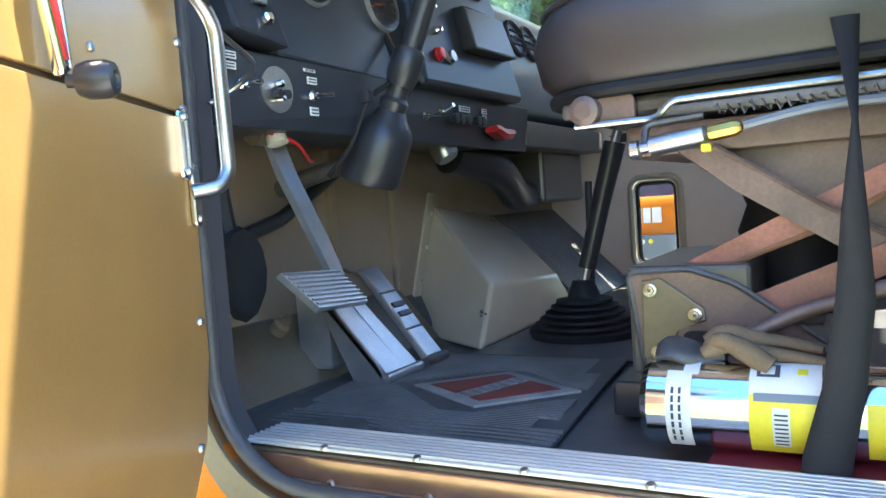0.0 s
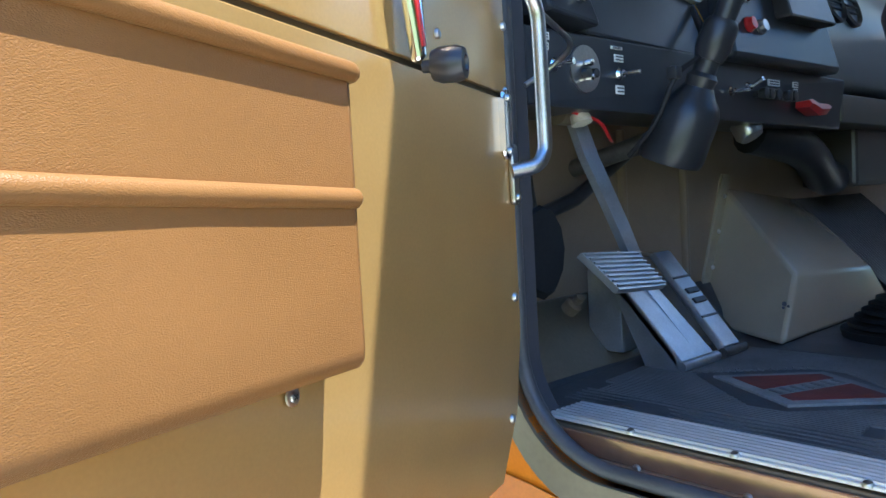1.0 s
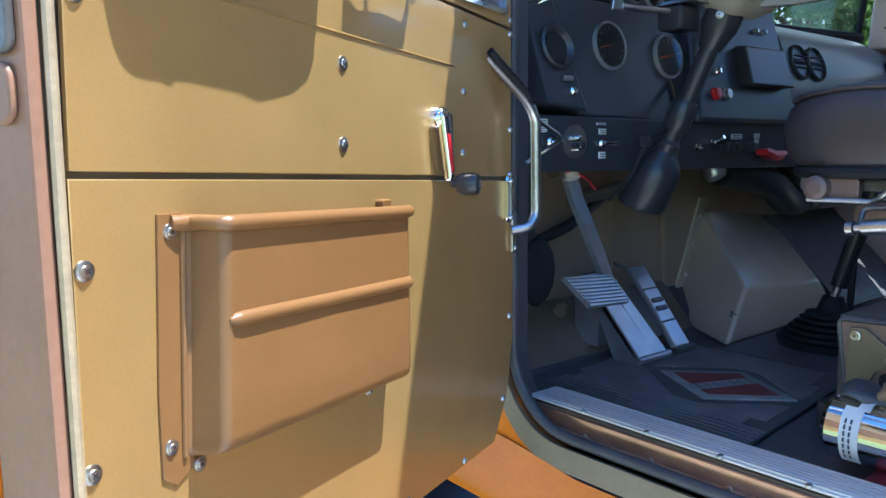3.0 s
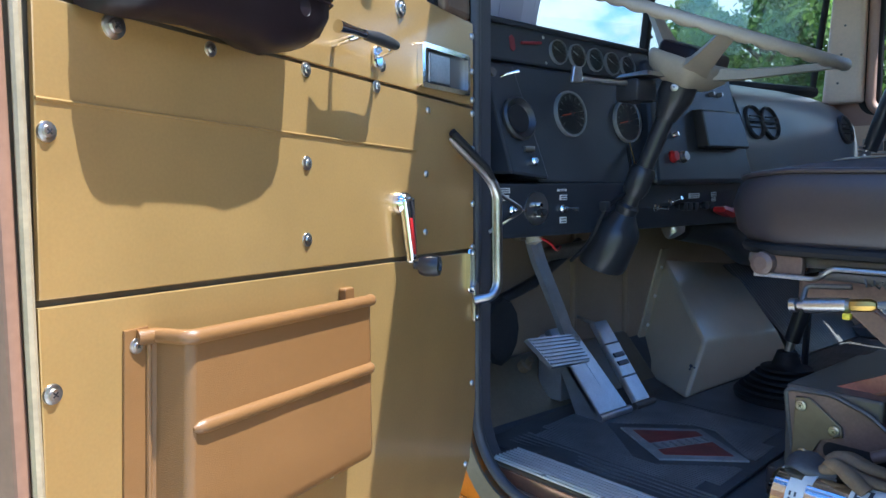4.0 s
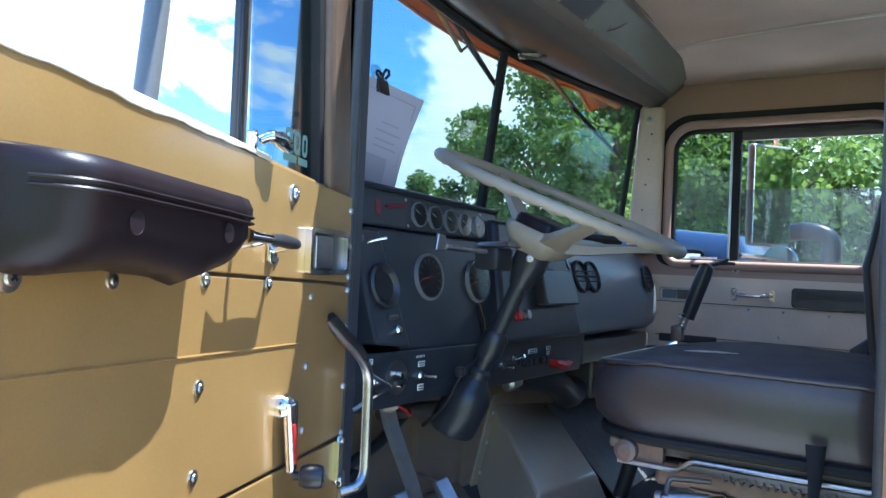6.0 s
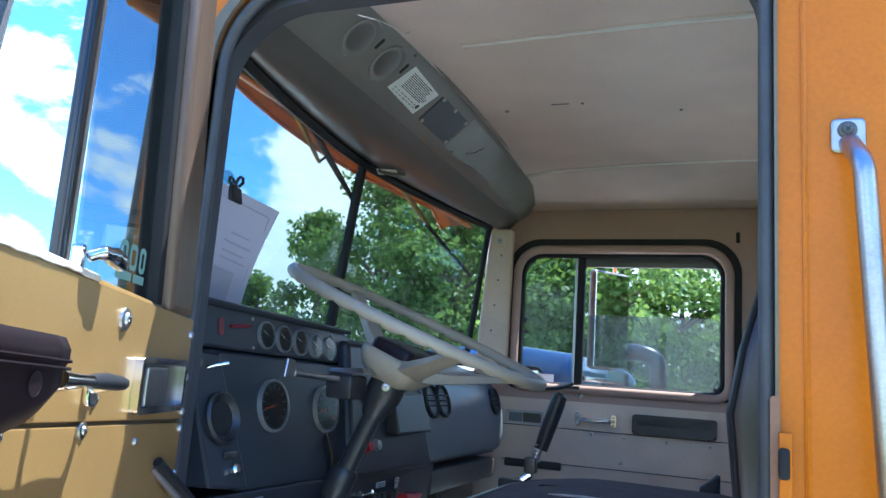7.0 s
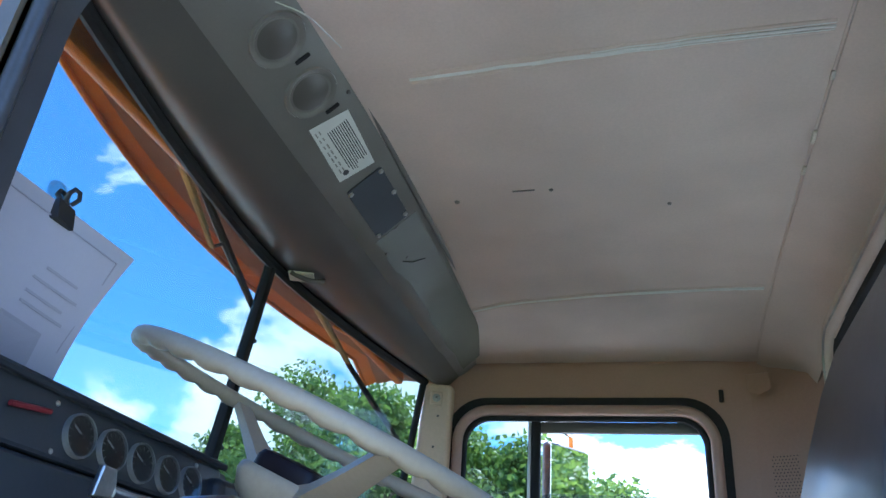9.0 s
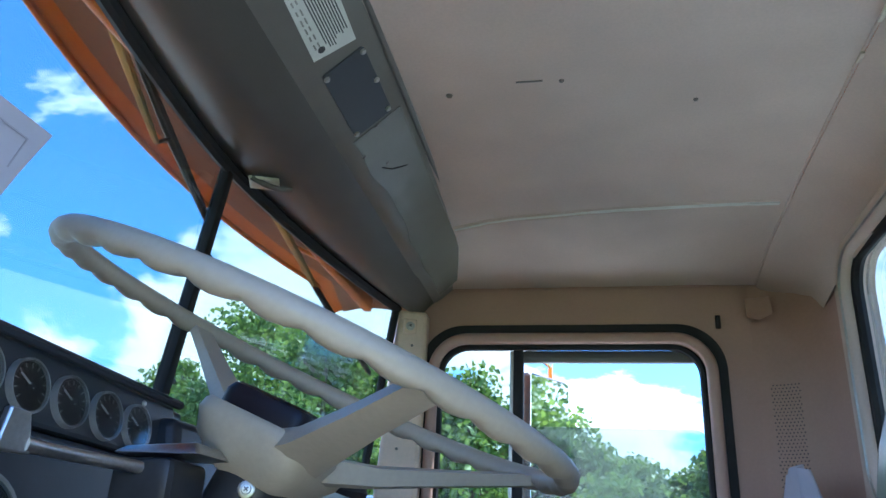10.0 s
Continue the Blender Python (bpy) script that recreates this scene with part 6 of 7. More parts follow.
for i in range(8):
    b = -0.031 + 0.0088 * i
    o = 0.003 * i
    part("rib", hexa([pc + pu * (-0.077 + o) + pv_ * (b - .0022) + pn_ * .0121, pc + pu * (0.066 + o * 0.5) + pv_ * (b - .0022) + pn_ * .0121, pc + pu * (0.066 + o * 0.5) + pv_ * (b + .0022) + pn_ * .0121, pc + pu * (-0.077 + o) + pv_ * (b + .0022) + pn_ * .0121,
                      pc + pu * (-0.077 + o) + pv_ * (b - .001) + pn_ * .016, pc + pu * (0.066 + o * 0.5) + pv_ * (b - .001) + pn_ * .016, pc + pu * (0.066 + o * 0.5) + pv_ * (b + .001) + pn_ * .016, pc + pu * (-0.077 + o) + pv_ * (b + .001) + pn_ * .016]), pedal_steel, pad)
part("pivot", lathe([(0.022, -0.03), (0.022, 0.03)], (-0.635, 0.272, 1.605), (0, 1, 0), 16), jamb_m, bp)
tr = thing("treadle_valve", (-0.53, 0.48, 1.165), "broad worn steel treadle pedal hinged at the floor", "pedal")
part("plate", hexa([(-0.525, 0.415, 1.168), (-0.525, 0.525, 1.168), (-0.540, 0.525, 1.160), (-0.540, 0.415, 1.160),
                    (-0.690, 0.415, 1.350), (-0.690, 0.505, 1.350), (-0.705, 0.505, 1.338), (-0.705, 0.415, 1.338)], 0.004), pedal_steel, tr)
part("ridge", hexa([(-0.530, 0.475, 1.173), (-0.530, 0.482, 1.173), (-0.535, 0.482, 1.168), (-0.535, 0.475, 1.168), (-0.688, 0.465, 1.357), (-0.688, 0.472, 1.357), (-0.692, 0.472, 1.352), (-0.692, 0.465, 1.352)]), pedal_steel, tr)
part("skirt", hexa([(-0.530, 0.415, 1.155), (-0.530, 0.420, 1.155), (-0.60, 0.420, 1.155), (-0.60, 0.415, 1.155), (-0.545, 0.415, 1.185), (-0.545, 0.420, 1.185), (-0.690, 0.420, 1.34), (-0.690, 0.415, 1.34)]), pedal_steel, tr)
part("hinge", tube([(-0.525, 0.41, 1.163), (-0.525, 0.53, 1.163)], 0.009, 10), pedal_steel, tr)
part("housing", box((-0.69, 0.46, 1.25), (0.08, 0.08, 0.16), 0.01), pedal_steel, tr)
ac = thing("accelerator_pedal", (-0.52, 0.585, 1.165), "narrow bright steel accelerator pedal", "pedal")
part("plate", hexa([(-0.522, 0.553, 1.172), (-0.522, 0.615, 1.172), (-0.535, 0.615, 1.163), (-0.535, 0.553, 1.163),
                    (-0.690, 0.590, 1.345), (-0.690, 0.652, 1.345), (-0.702, 0.652, 1.335), (-0.702, 0.590, 1.335)], 0.005), pedal_steel, ac)
for f in (0.45, 0.55):
    c = V(-0.522, 0.584, 1.174).lerp(V(-0.690, 0.621, 1.347), f)
    part("tread", box(c, (0.012, 0.040, 0.006), 0.001, rot=Matrix.Rotation(radians(46), 3, "Y")), black_plastic, ac)
for f in (0.30, 0.70):
    c = V(-0.522, 0.584, 1.173).lerp(V(-0.690, 0.621, 1.346), f)
    part("joint", box(c, (0.004, 0.060, 0.003), 0.0, rot=Matrix.Rotation(radians(46), 3, "Y")), dark_steel, ac)
part("hinge", tube([(-0.522, 0.545, 1.165), (-0.522, 0.625, 1.165)], 0.009, 10), dark_steel, ac)
part("rod", tube([(-0.69, 0.62, 1.33), (-0.78, 0.64, 1.34)], 0.005, 8), steel, ac)
cl = thing("clutch_pedal", (-0.68, 0.22, 1.35), "black clutch pedal with an oval rubber pad", "pedal")
part("arm", tube(fillet([(-0.70, 0.215, 1.62), (-0.70, 0.218, 1.50), (-0.685, 0.222, 1.40)], 0.05), 0.020, 8), black_plastic, cl)
part("pad", loft([[V(-0.672 + h * 0.9, 0.224 + 0.055 * math.cos(t * 0.524) * k, 1.372 + 0.080 * math.sin(t * 0.524) * k + h * 0.3) for t in range(12)] for h, k in ((0.0, 0.9), (0.008, 1.0), (0.018, 0.9))]), rubber, cl)
part("cross_shaft", tube([(-0.72, 0.12, 1.47), (-0.73, 0.24, 1.42), (-0.745, 0.42, 1.46), (-0.76, 0.62, 1.55)], 0.014, 10), black_plastic, cl)
# small floor switch
ds = thing("dimmer_switch", (-0.64, 0.33, 1.25), "small tan foot switch on the toe board", "switch")
part("body", lathe([(0.016, 0), (0.016, 0.02), (0.009, 0.024), (0.009, 0.04), (0, 0.042)], (-0.725, 0.36, 1.255), (0.75, 0, 0.65), 16), cloth_brown, ds)

# ---------------------------------------------------------------- engine cover
ec = thing("engine_cover", (-0.65, 1.1, 1.15), "brown-gold painted metal engine cover box on the floor", "engine cover")
part("body", hexa([(-0.503, 0.742, 1.146), (-0.503, 1.36, 1.146), (-0.79, 1.52, 1.146), (-0.79, 0.93, 1.146),
                   (-0.533, 0.885, 1.274), (-0.530, 1.300, 1.250), (-0.79, 1.48, 1.425), (-0.79, 1.075, 1.468)], 0.010, 3), gold_in, ec)
part("flange", hexa([(-0.786, 0.895, 1.155), (-0.786, 0.935, 1.155), (-0.778, 0.935, 1.155), (-0.778, 0.895, 1.155), (-0.786, 1.045, 1.50), (-0.786, 1.085, 1.50), (-0.778, 1.085, 1.50), (-0.778, 1.045, 1.50)], 0.002), gold_in, ec)
for i in range(4):
    screw("flange_screw", ec, (-0.770, 0.93 + 0.034 * i, 1.19 + 0.085 * i), (1, 0, 0), 0.006, False, mat=steel)
for y, z, r in ((0.80, 1.222, 0.005), (0.792, 1.215, 0.003), (0.815, 1.215, 0.003)):
    part("hole", lathe([(r, 0), (r, 0.001), (0, 0.001)], (-0.519 - (z - 1.2) * 0.2, y + 0.0, z), (0.75, -0.55, 0.35), 10), ink, ec)

# ---------------------------------------------------------------- floor mat
FM = thing("floor_mat", (-0.37, 0.4, 1.15), "black ribbed rubber floor mat with a red diamond emblem", "floor mat")
rows = []
for i in range(29):
    x = -0.63 + 0.51 * i / 28
    r = []
    for j in range(13):
        y = 0.125 + 0.02 * (x + 0.6) + 0.56 * j / 12
        lift = 0.022 * math.exp(-((x + 0.44) / 0.045) ** 2) * math.exp(-((j) / 1.3) ** 2) + 0.004 * math.sin(x * 21) * math.exp(-(j / 2.0) ** 2)
        r.append((x - (y - 0.125) * 0.09, y, 1.151 + lift))
    rows.append(r)
part("sheet", shell(rows, (0, 0, -0.005)), mat_rubber, FM)
bm = bmesh.new()
for k in range(64):
    y = 0.165 + 0.008 * k
    if 0.29 < y < 0.56:
        spans = []
        h = 0.155 * (1 - abs(y - 0.425) / 0.135)
        spans = [(-0.60, -0.325 - h - 0.03), (-0.325 + h + 0.03, -0.16)]
    elif y < 0.24:
        spans = [(-0.60, -0.14)] if k % 2 else []
    else:
        spans = [(-0.58, -0.19)]
    for a, b in spans:
        if b - a > 0.02:
            box(((a + b) / 2 - (y - 0.125) * 0.09 + 0.02, y, 1.152), (b - a, 0.0040, 0.005), 0.0, bm=bm)
tagged(part("ribs", bm, mat_rib, FM), kind="stuff")


def dia(cx, cy, a, b, z0, z1, k=1.0):
    return slab([(cx - a * k, cy - 0.012 * k), (cx + 0.02 * k, cy - b * k), (cx + a * k, cy + 0.012 * k), (cx - 0.02 * k, cy + b * k)], z0, z1, in_xy(0), 0.001)


ECX, ECY = -0.322, 0.428
em = part("emblem", dia(ECX, ECY, 0.148, 0.112, 1.151, 1.1555), grey_mat, FM, "grey diamond emblem with red fields")


def clip_poly(poly, nx, ny, d):
    """The part of a flat outline on the side nx * x + ny * y > d of a line."""
    out = []
    for (x0, y0), (x1, y1) in zip(poly, poly[1:] + poly[:1]):
        a, b = nx * x0 + ny * y0 - d, nx * x1 + ny * y1 - d
        if a > 0:
            out.append((x0, y0))
        if a * b < 0:
            f = a / (a - b)
            out.append((x0 + (x1 - x0) * f, y0 + (y1 - y0) * f))
    return out


field = [(-0.117, -0.009), (0.016, -0.088), (0.117, 0.009), (-0.016, 0.088)]
for sg in (-1, 1):
    pc_ = clip_poly(field, sg * 0.92, -sg * 0.39, 0.020)
    part("emblem_field", slab([(ECX + x, ECY + y) for x, y in pc_], 1.1555, 1.1567, in_xy(0), 0.0004), red_mat, em)
for k in range(7):
    f = -0.06 + 0.02 * k
    part("emblem_rib", box((ECX + 0.39 * f, ECY + 0.92 * f, 1.1562), (0.026, 0.006, 0.0016), 0.0004, rot=Matrix.Rotation(radians(-23), 3, "Z")), mat_rib, em)
# floor covering on the tunnel side, ribbed
tm = thing("tunnel_mat", (-0.3, 1.2, 1.15), "black ribbed rubber mat beside the gear lever", "floor mat")
part("sheet", shell([[(-0.50, 0.70, 1.150), (-0.50, 1.3, 1.150), (-0.52, 1.88, 1.150)], [(0.55, 0.70, 1.150), (0.55, 1.3, 1.150), (0.55, 1.88, 1.150)]], (0, 0, -0.004)), mat_rubber, tm)
bm = bmesh.new()
for k in range(46):
    box((-0.17, 1.10 + 0.016 * k, 1.153), (0.62, 0.006, 0.006), bm=bm)
tagged(part("ribs", bm, mat_rib, tm), kind="stuff")
pt = thing("passenger_toe_mat", (-0.66, 1.65, 1.3), "black ribbed rubber sloping up the passenger toe board", "floor mat")
part("sheet", shell([[(-0.50, 1.40, 1.152), (-0.50, 1.90, 1.152)], [(-0.77, 1.40, 1.42), (-0.77, 1.90, 1.42)]], (0.004, 0, 0.004)), mat_rubber, pt)
bm = bmesh.new()
for k in range(28):
    y = 1.42 + 0.017 * k
    hexa([(-0.51, y, 1.164), (-0.51, y + .006, 1.164), (-0.507, y + .006, 1.167), (-0.507, y, 1.167), (-0.765, y, 1.418), (-0.765, y + .006, 1.418), (-0.762, y + .006, 1.422), (-0.762, y, 1.422)], bm=bm)
tagged(part("ribs", bm, mat_rib, pt), kind="stuff")
single("passenger_sill", box((-0.1, 1.905, 1.168), (0.86, 0.085, 0.03), 0.006), dash_pad, "grey-green painted sill below the passenger door", "sill", kind="structure")
# heater duct under the passenger dash
hd = thing("heater_duct", (-0.68, 1.6, 1.5), "dark heater box and hose under the dashboard", "heater")
part("box", box((-0.70, 1.66, 1.53), (0.15, 0.36, 0.16), 0.012), header_m, hd)
part("hose", tube(fillet([(-0.66, 0.95, 1.585), (-0.62, 1.15, 1.55), (-0.66, 1.35, 1.47), (-0.70, 1.52, 1.48)], 0.08), 0.045, 14), black_plastic, hd)

# ---------------------------------------------------------------- gear lever
gl_ = thing("gear_lever", (-0.33, 0.95, 1.15), "long gear lever with a concertina boot and black grip", "gear lever")
prof = [(0.125, 0.0), (0.125, 0.008)]
for i in range(6):
    r = 0.116 - 0.013 * i
    prof += [(r + 0.012, 0.012 + 0.013 * i), (r + 0.012, 0.018 + 0.013 * i), (r - 0.012, 0.021 + 0.013 * i)]
prof += [(0.035, 0.095), (0.024, 0.125), (0.0, 0.126)]
part("boot", lathe(prof, (-0.335, 0.945, 1.148), (0.0, 0, 1), 28), rubber, gl_, "black rubber concertina boot", smooth=60)
lev = fillet([(-0.335, 0.945, 1.26), (-0.300, 0.955, 1.40), (-0.255, 0.965, 1.56), (-0.205, 0.985, 1.72), (-0.178, 0.995, 1.80)], 0.06)
part("rod", tube(lev, 0.010, 10), steel, gl_)
part("sleeve", tube([(-0.325, 0.948, 1.30), (-0.288, 0.958, 1.44), (-0.250, 0.967, 1.575)], [0.020, 0.021, 0.024], 14), black_plastic, gl_)
part("grip", tube([(-0.178, 0.995, 1.785), (-0.165, 0.998, 1.83), (-0.142, 1.0, 1.90), (-0.134, 1.0, 1.925), (-0.131, 1.0, 1.932)], [0.017, 0.019, 0.020, 0.018, 0.008], 14), black_plastic, gl_)
part("splitter", box((-0.20, 0.985, 1.745), (0.03, 0.03, 0.04), 0.005), dark_steel, gl_)
part("spring", tube([(-0.190 + 0.0115 * math.cos(t * 0.8), 0.99 + 0.0115 * math.sin(t * 0.8), 1.755 + 0.0011 * t) for t in range(40)], 0.002, 5), steel, gl_)
part("lever_clip", tube(fillet([(-0.20, 0.985, 1.72), (-0.225, 0.975, 1.70), (-0.26, 0.965, 1.70)], 0.01), 0.010, 8), chrome, gl_)
part("valve_box", box((-0.245, 0.965, 1.695), (0.06, 0.035, 0.028), 0.006), black_plastic, gl_)
pl = thing("parking_lever", (-0.42, 1.25, 1.15), "thin black lever beside the gear lever", "lever")
part("rod", tube([(-0.42, 1.25, 1.16), (-0.41, 1.25, 1.50)], 0.010, 8), black_plastic, pl)

# ---------------------------------------------------------------- driver's seat
seat = thing("driver_seat", (0.08, 0.55, 1.15), "worn dark vinyl and cloth air-suspension driver's seat", "seat")
SY0, SY1, SX0, SX1 = 0.295, 0.815, -0.185, 0.345


def crown(x):
    """Rise of the cushion's upper edge along the seat, dropping at its rounded ends."""
    f = (x - SX0) / (SX1 - SX0)
    return 0.026 * math.sin(math.pi * min(1, max(0, f)) ** 1.25) ** 0.6 - 0.008


def cushion(h, k, puff):
    o = rrect(SX0 + k, SY0 + k, SX1 - k * 0.4, SY1 - k, (0.13, 0.06, 0.06, 0.13), 7)
    return [V(a - 0.012 * puff, b, h + crown(a) * min(1, max(0, (h - 1.60) / 0.12))) for a, b in o]


part("cushion", loft([cushion(1.592, 0.05, 0), cushion(1.600, 0.018, 0), cushion(1.630, 0.004, 1), cushion(1.680, 0.0, 1.4), cushion(1.712, 0.004, 1), cushion(1.726, 0.010, 0.5)], caps=True), seat_vinyl, seat, "dark vinyl cushion side")
top = [cushion(1.726, 0.010, 0.5), cushion(1.734, 0.020, 0), cushion(1.739, 0.05, 0), cushion(1.743, 0.11, 0), cushion(1.747, 0.17, 0), cushion(1.746, 0.22, 0)]
part("cushion_top", loft(top), seat_fabric, seat, "worn dark cloth top with a split")
part("piping", tube([p + V(0, 0, 0.001) for p in cushion(1.727, 0.006, 0.5)], 0.005, 8, closed=True), seat_vinyl, seat)
part("lower_piping", tube(cushion(1.600, 0.010, 0), 0.010, 8, closed=True), rubber, seat)
part("tear", tube([(x, y, 1.7435 + crown(x)) for x, y in ((-0.025, 0.410), (0.0, 0.402), (0.04, 0.395), (0.075, 0.390))], [0.002, 0.006, 0.006, 0.002], 6, flat=(1, 0.35)), worn_white, seat, "pale foam showing through a split")
rg = []
for z, x0, wd in ((1.70, 0.300, 0.22), (1.80, 0.282, 0.262), (1.92, 0.272, 0.280), (2.02, 0.290, 0.275), (2.10, 0.312, 0.260), (2.18, 0.335, 0.225), (2.23, 0.352, 0.17), (2.25, 0.37, 0.10)):
    rg.append([V(a, b, z + 0.1 * (a - x0)) for a, b in rrect(x0, 0.555 - wd, x0 + 0.13, 0.555 + wd, (0.024, 0.03, 0.03, 0.024), 5)])
part("backrest", loft(rg), seat_vinyl, seat, "tall dark vinyl backrest", smooth=60)
part("backrest_piping", tube([V(r[2].x + 0.004, r[2].y - 0.003, r[2].z) for r in rg], 0.005, 8), rubber, seat)
# suspension: pan, slide rails, scissor plates, base box
part("pan", box((0.09, 0.555, 1.580), (0.46, 0.44, 0.022), 0.006), dark_steel, seat)
part("slide_rail", tube(fillet([(-0.11, 0.305, 1.555), (0.00, 0.305, 1.555), (0.02, 0.305, 1.575), (0.34, 0.305, 1.575)], 0.01), 0.0045, 8), zinc, seat)
part("slide_channel", box((0.17, 0.315, 1.562), (0.34, 0.020, 0.014), 0.003), dark_steel, seat)
part("front_roller", lathe([(0.012, -0.022), (0.020, -0.018), (0.022, 0.0), (0.020, 0.015)], (-0.095, 0.315, 1.575), (0, 1, 0), 18), plate_m, seat)
part("roller_bracket", slab(rrect(-0.085, 1.556, -0.030, 1.592, 0.008, 4), -0.006, 0.010, in_xz(0.318), 0.002), plate_m, seat)
part("spring", tube([(0.07 + 0.004 * t, 0.305 + 0.007 * math.cos(t * 1.9), 1.556 + 0.007 * math.sin(t * 1.9)) for t in range(60)], 0.0018, 5), dark_steel, seat)
part("upper_box", box((0.12, 0.565, 1.530), (0.36, 0.40, 0.045), 0.008), plate_m, seat)
va = part("air_valve", lathe([(0.006, -0.055), (0.012, -0.054), (0.012, -0.044), (0.007, -0.042), (0.007, -0.032), (0.0125, -0.030), (0.0125, 0.035), (0.009, 0.040), (0, 0.041)], (0.030, 0.262, 1.520), (1, 0, 0.12), 16), steel, seat, "steel height valve with a brass fitting")
part("brass_fitting", lathe([(0.009, 0), (0.010, 0.004), (0.010, 0.030), (0.006, 0.038), (0, 0.039)], (0.070, 0.262, 1.525), (1, 0, 0.12), 8), brass, va)
part("yellow_tag", box((0.068, 0.255, 1.508), (0.012, 0.012, 0.010), 0.002), yellow_m, va)
part("air_line", tube(fillet([(0.11, 0.262, 1.530), (0.20, 0.262, 1.545), (0.34, 0.27, 1.54)], 0.05), 0.006, 8), dash_pad, va)
part("valve_bracket", tube(fillet([(-0.01, 0.270, 1.515), (-0.01, 0.285, 1.545), (0.06, 0.290, 1.55)], 0.01), 0.005, 8), dark_steel, va)


def plate(pts, y, t, mat, name="scissor_plate", label=""):
    return part(name, slab(pts, 0.0, t, in_xz(y), 0.002), mat, seat, label)


plate([(0.058, 1.515), (0.142, 1.545), (0.345, 1.545), (0.345, 1.30), (0.256, 1.355), (0.19, 1.425)][::-1], 0.40, 0.006, plate_m, label="mauve-brown pressed upper side")
plate([(0.006, 1.515), (0.060, 1.514), (0.190, 1.424), (0.330, 1.34), (0.330, 1.295), (0.202, 1.375), (0.084, 1.453)][::-1], 0.36, 0.010, plate_m, "scissor_arm")
part("arm_flange", tube([(0.060, 0.358, 1.514), (0.190, 0.358, 1.426), (0.33, 0.358, 1.342)], 0.004, 6), plate_m, seat)
plate([(-0.003, 1.354), (0.131, 1.417), (0.30, 1.50), (0.33, 1.48), (0.170, 1.395), (0.044, 1.347)][::-1], 0.376, 0.010, link_m, "scissor_arm", "reddish worn scissor arm")
part("arm_flange", tube([(0.044, 0.374, 1.347), (0.170, 0.374, 1.395), (0.33, 0.374, 1.48)], 0.004, 6), edge_m, seat)
plate([(0.094, 1.317), (0.196, 1.358), (0.30, 1.40), (0.30, 1.36), (0.188, 1.316), (0.135, 1.291)][::-1], 0.350, 0.008, link_m, "link")
part("link_pipe", tube(fillet([(0.10, 0.30, 1.275), (0.15, 0.31, 1.30), (0.30, 0.33, 1.345)], 0.04), 0.010, 10), plate_m, seat)
bs = part("base_plate", slab([(-0.057, 1.352), (0.023, 1.356), (0.080, 1.336), (0.185, 1.261), (0.30, 1.20), (-0.036, 1.180)][::-1], 0.0, 0.010, in_xz(0.328), 0.003), plate_m, seat, "brown pressed steel base side")
part("base_edge", tube(fillet([(-0.036, 0.328, 1.190), (-0.057, 0.328, 1.352), (0.023, 0.328, 1.356), (0.080, 0.328, 1.336), (0.185, 0.328, 1.261)], 0.012), 0.004, 6), dark_steel, bs)
part("base_top", hexa([(-0.057, 0.33, 1.346), (0.035, 0.33, 1.350), (0.06, 0.78, 1.350), (-0.057, 0.78, 1.346), (-0.057, 0.33, 1.352), (0.035, 0.33, 1.356), (0.06, 0.78, 1.356), (-0.057, 0.78, 1.352)]), header_m, bs)
part("opening", slab(rrect(0.012, 1.246, 0.115, 1.274, 0.012, 4), -0.002, 0.0, in_xz(0.328)), rubber, bs)
part("gusset", slab([(-0.037, 1.342), (-0.013, 1.345), (0.042, 1.305), (0.044, 1.288), (0.006, 1.276), (-0.009, 1.236), (-0.040, 1.237)][::-1], -0.006, 0.0, in_xz(0.328), 0.002), jamb_m, bs)
for x, z in ((-0.026, 1.329), (0.031, 1.296), (-0.020, 1.244)):
    screw("bolt", bs, (x, 0.321, z), (0, -1, 0), 0.0058, True)
part("front_tray", box((0.02, 0.50, 1.285), (0.16, 0.33, 0.15), 0.006), header_m, seat)
part("base_foot", box((0.12, 0.56, 1.175), (0.42, 0.46, 0.05), 0.006), black_plastic, seat)
part("bellows", lathe([(0.07, 0), (0.085, 0.04), (0.07, 0.08), (0.085, 0.12), (0.07, 0.16), (0.085, 0.20), (0.07, 0.24)], (0.14, 0.56, 1.27), (0, 0, 1), 20), rubber, seat, smooth=60)
# seat belt
bk = thing("belt_buckle", (0.24, 0.84, 1.70), "black seat belt buckle standing behind the cushion", "buckle")
part("buckle_body", slab([(0.236, 1.700), (0.258, 1.700), (0.258, 1.778), (0.250, 1.780), (0.216, 1.752), (0.214, 1.744)], -0.012, 0.012, in_xz(0.85), 0.004), black_plastic, bk)
part("stalk", tube([(0.247, 0.85, 1.56), (0.247, 0.85, 1.71)], 0.007, 8), black_plastic, bk)
sb = thing("seat_belt", (0.20, 0.12, 1.17), "black webbing seat belt hanging beside the seat", "seat belt")
web = [(0.218, 0.276, 1.640), (0.221, 0.250, 1.585), (0.225, 0.150, 1.516), (0.221, 0.150, 1.424), (0.219, 0.150, 1.341), (0.206, 0.140, 1.252), (0.190, 0.125, 1.188), (0.187, 0.125, 1.168)]
wd = [0.015, 0.009, 0.003, 0.012, 0.018, 0.020, 0.023, 0.023]
rows = []
for p, w in zip(web, wd):
    rows.append([V(p[0] - w, p[1], p[2]), V(p[0] - w * 0.4, p[1] - 0.003, p[2]), V(p[0] + w * 0.4, p[1] - 0.001, p[2]), V(p[0] + w, p[1] + 0.004, p[2])])
part("webbing", shell(rows, (0, 0.003, 0)), belt_m, sb, smooth=80)
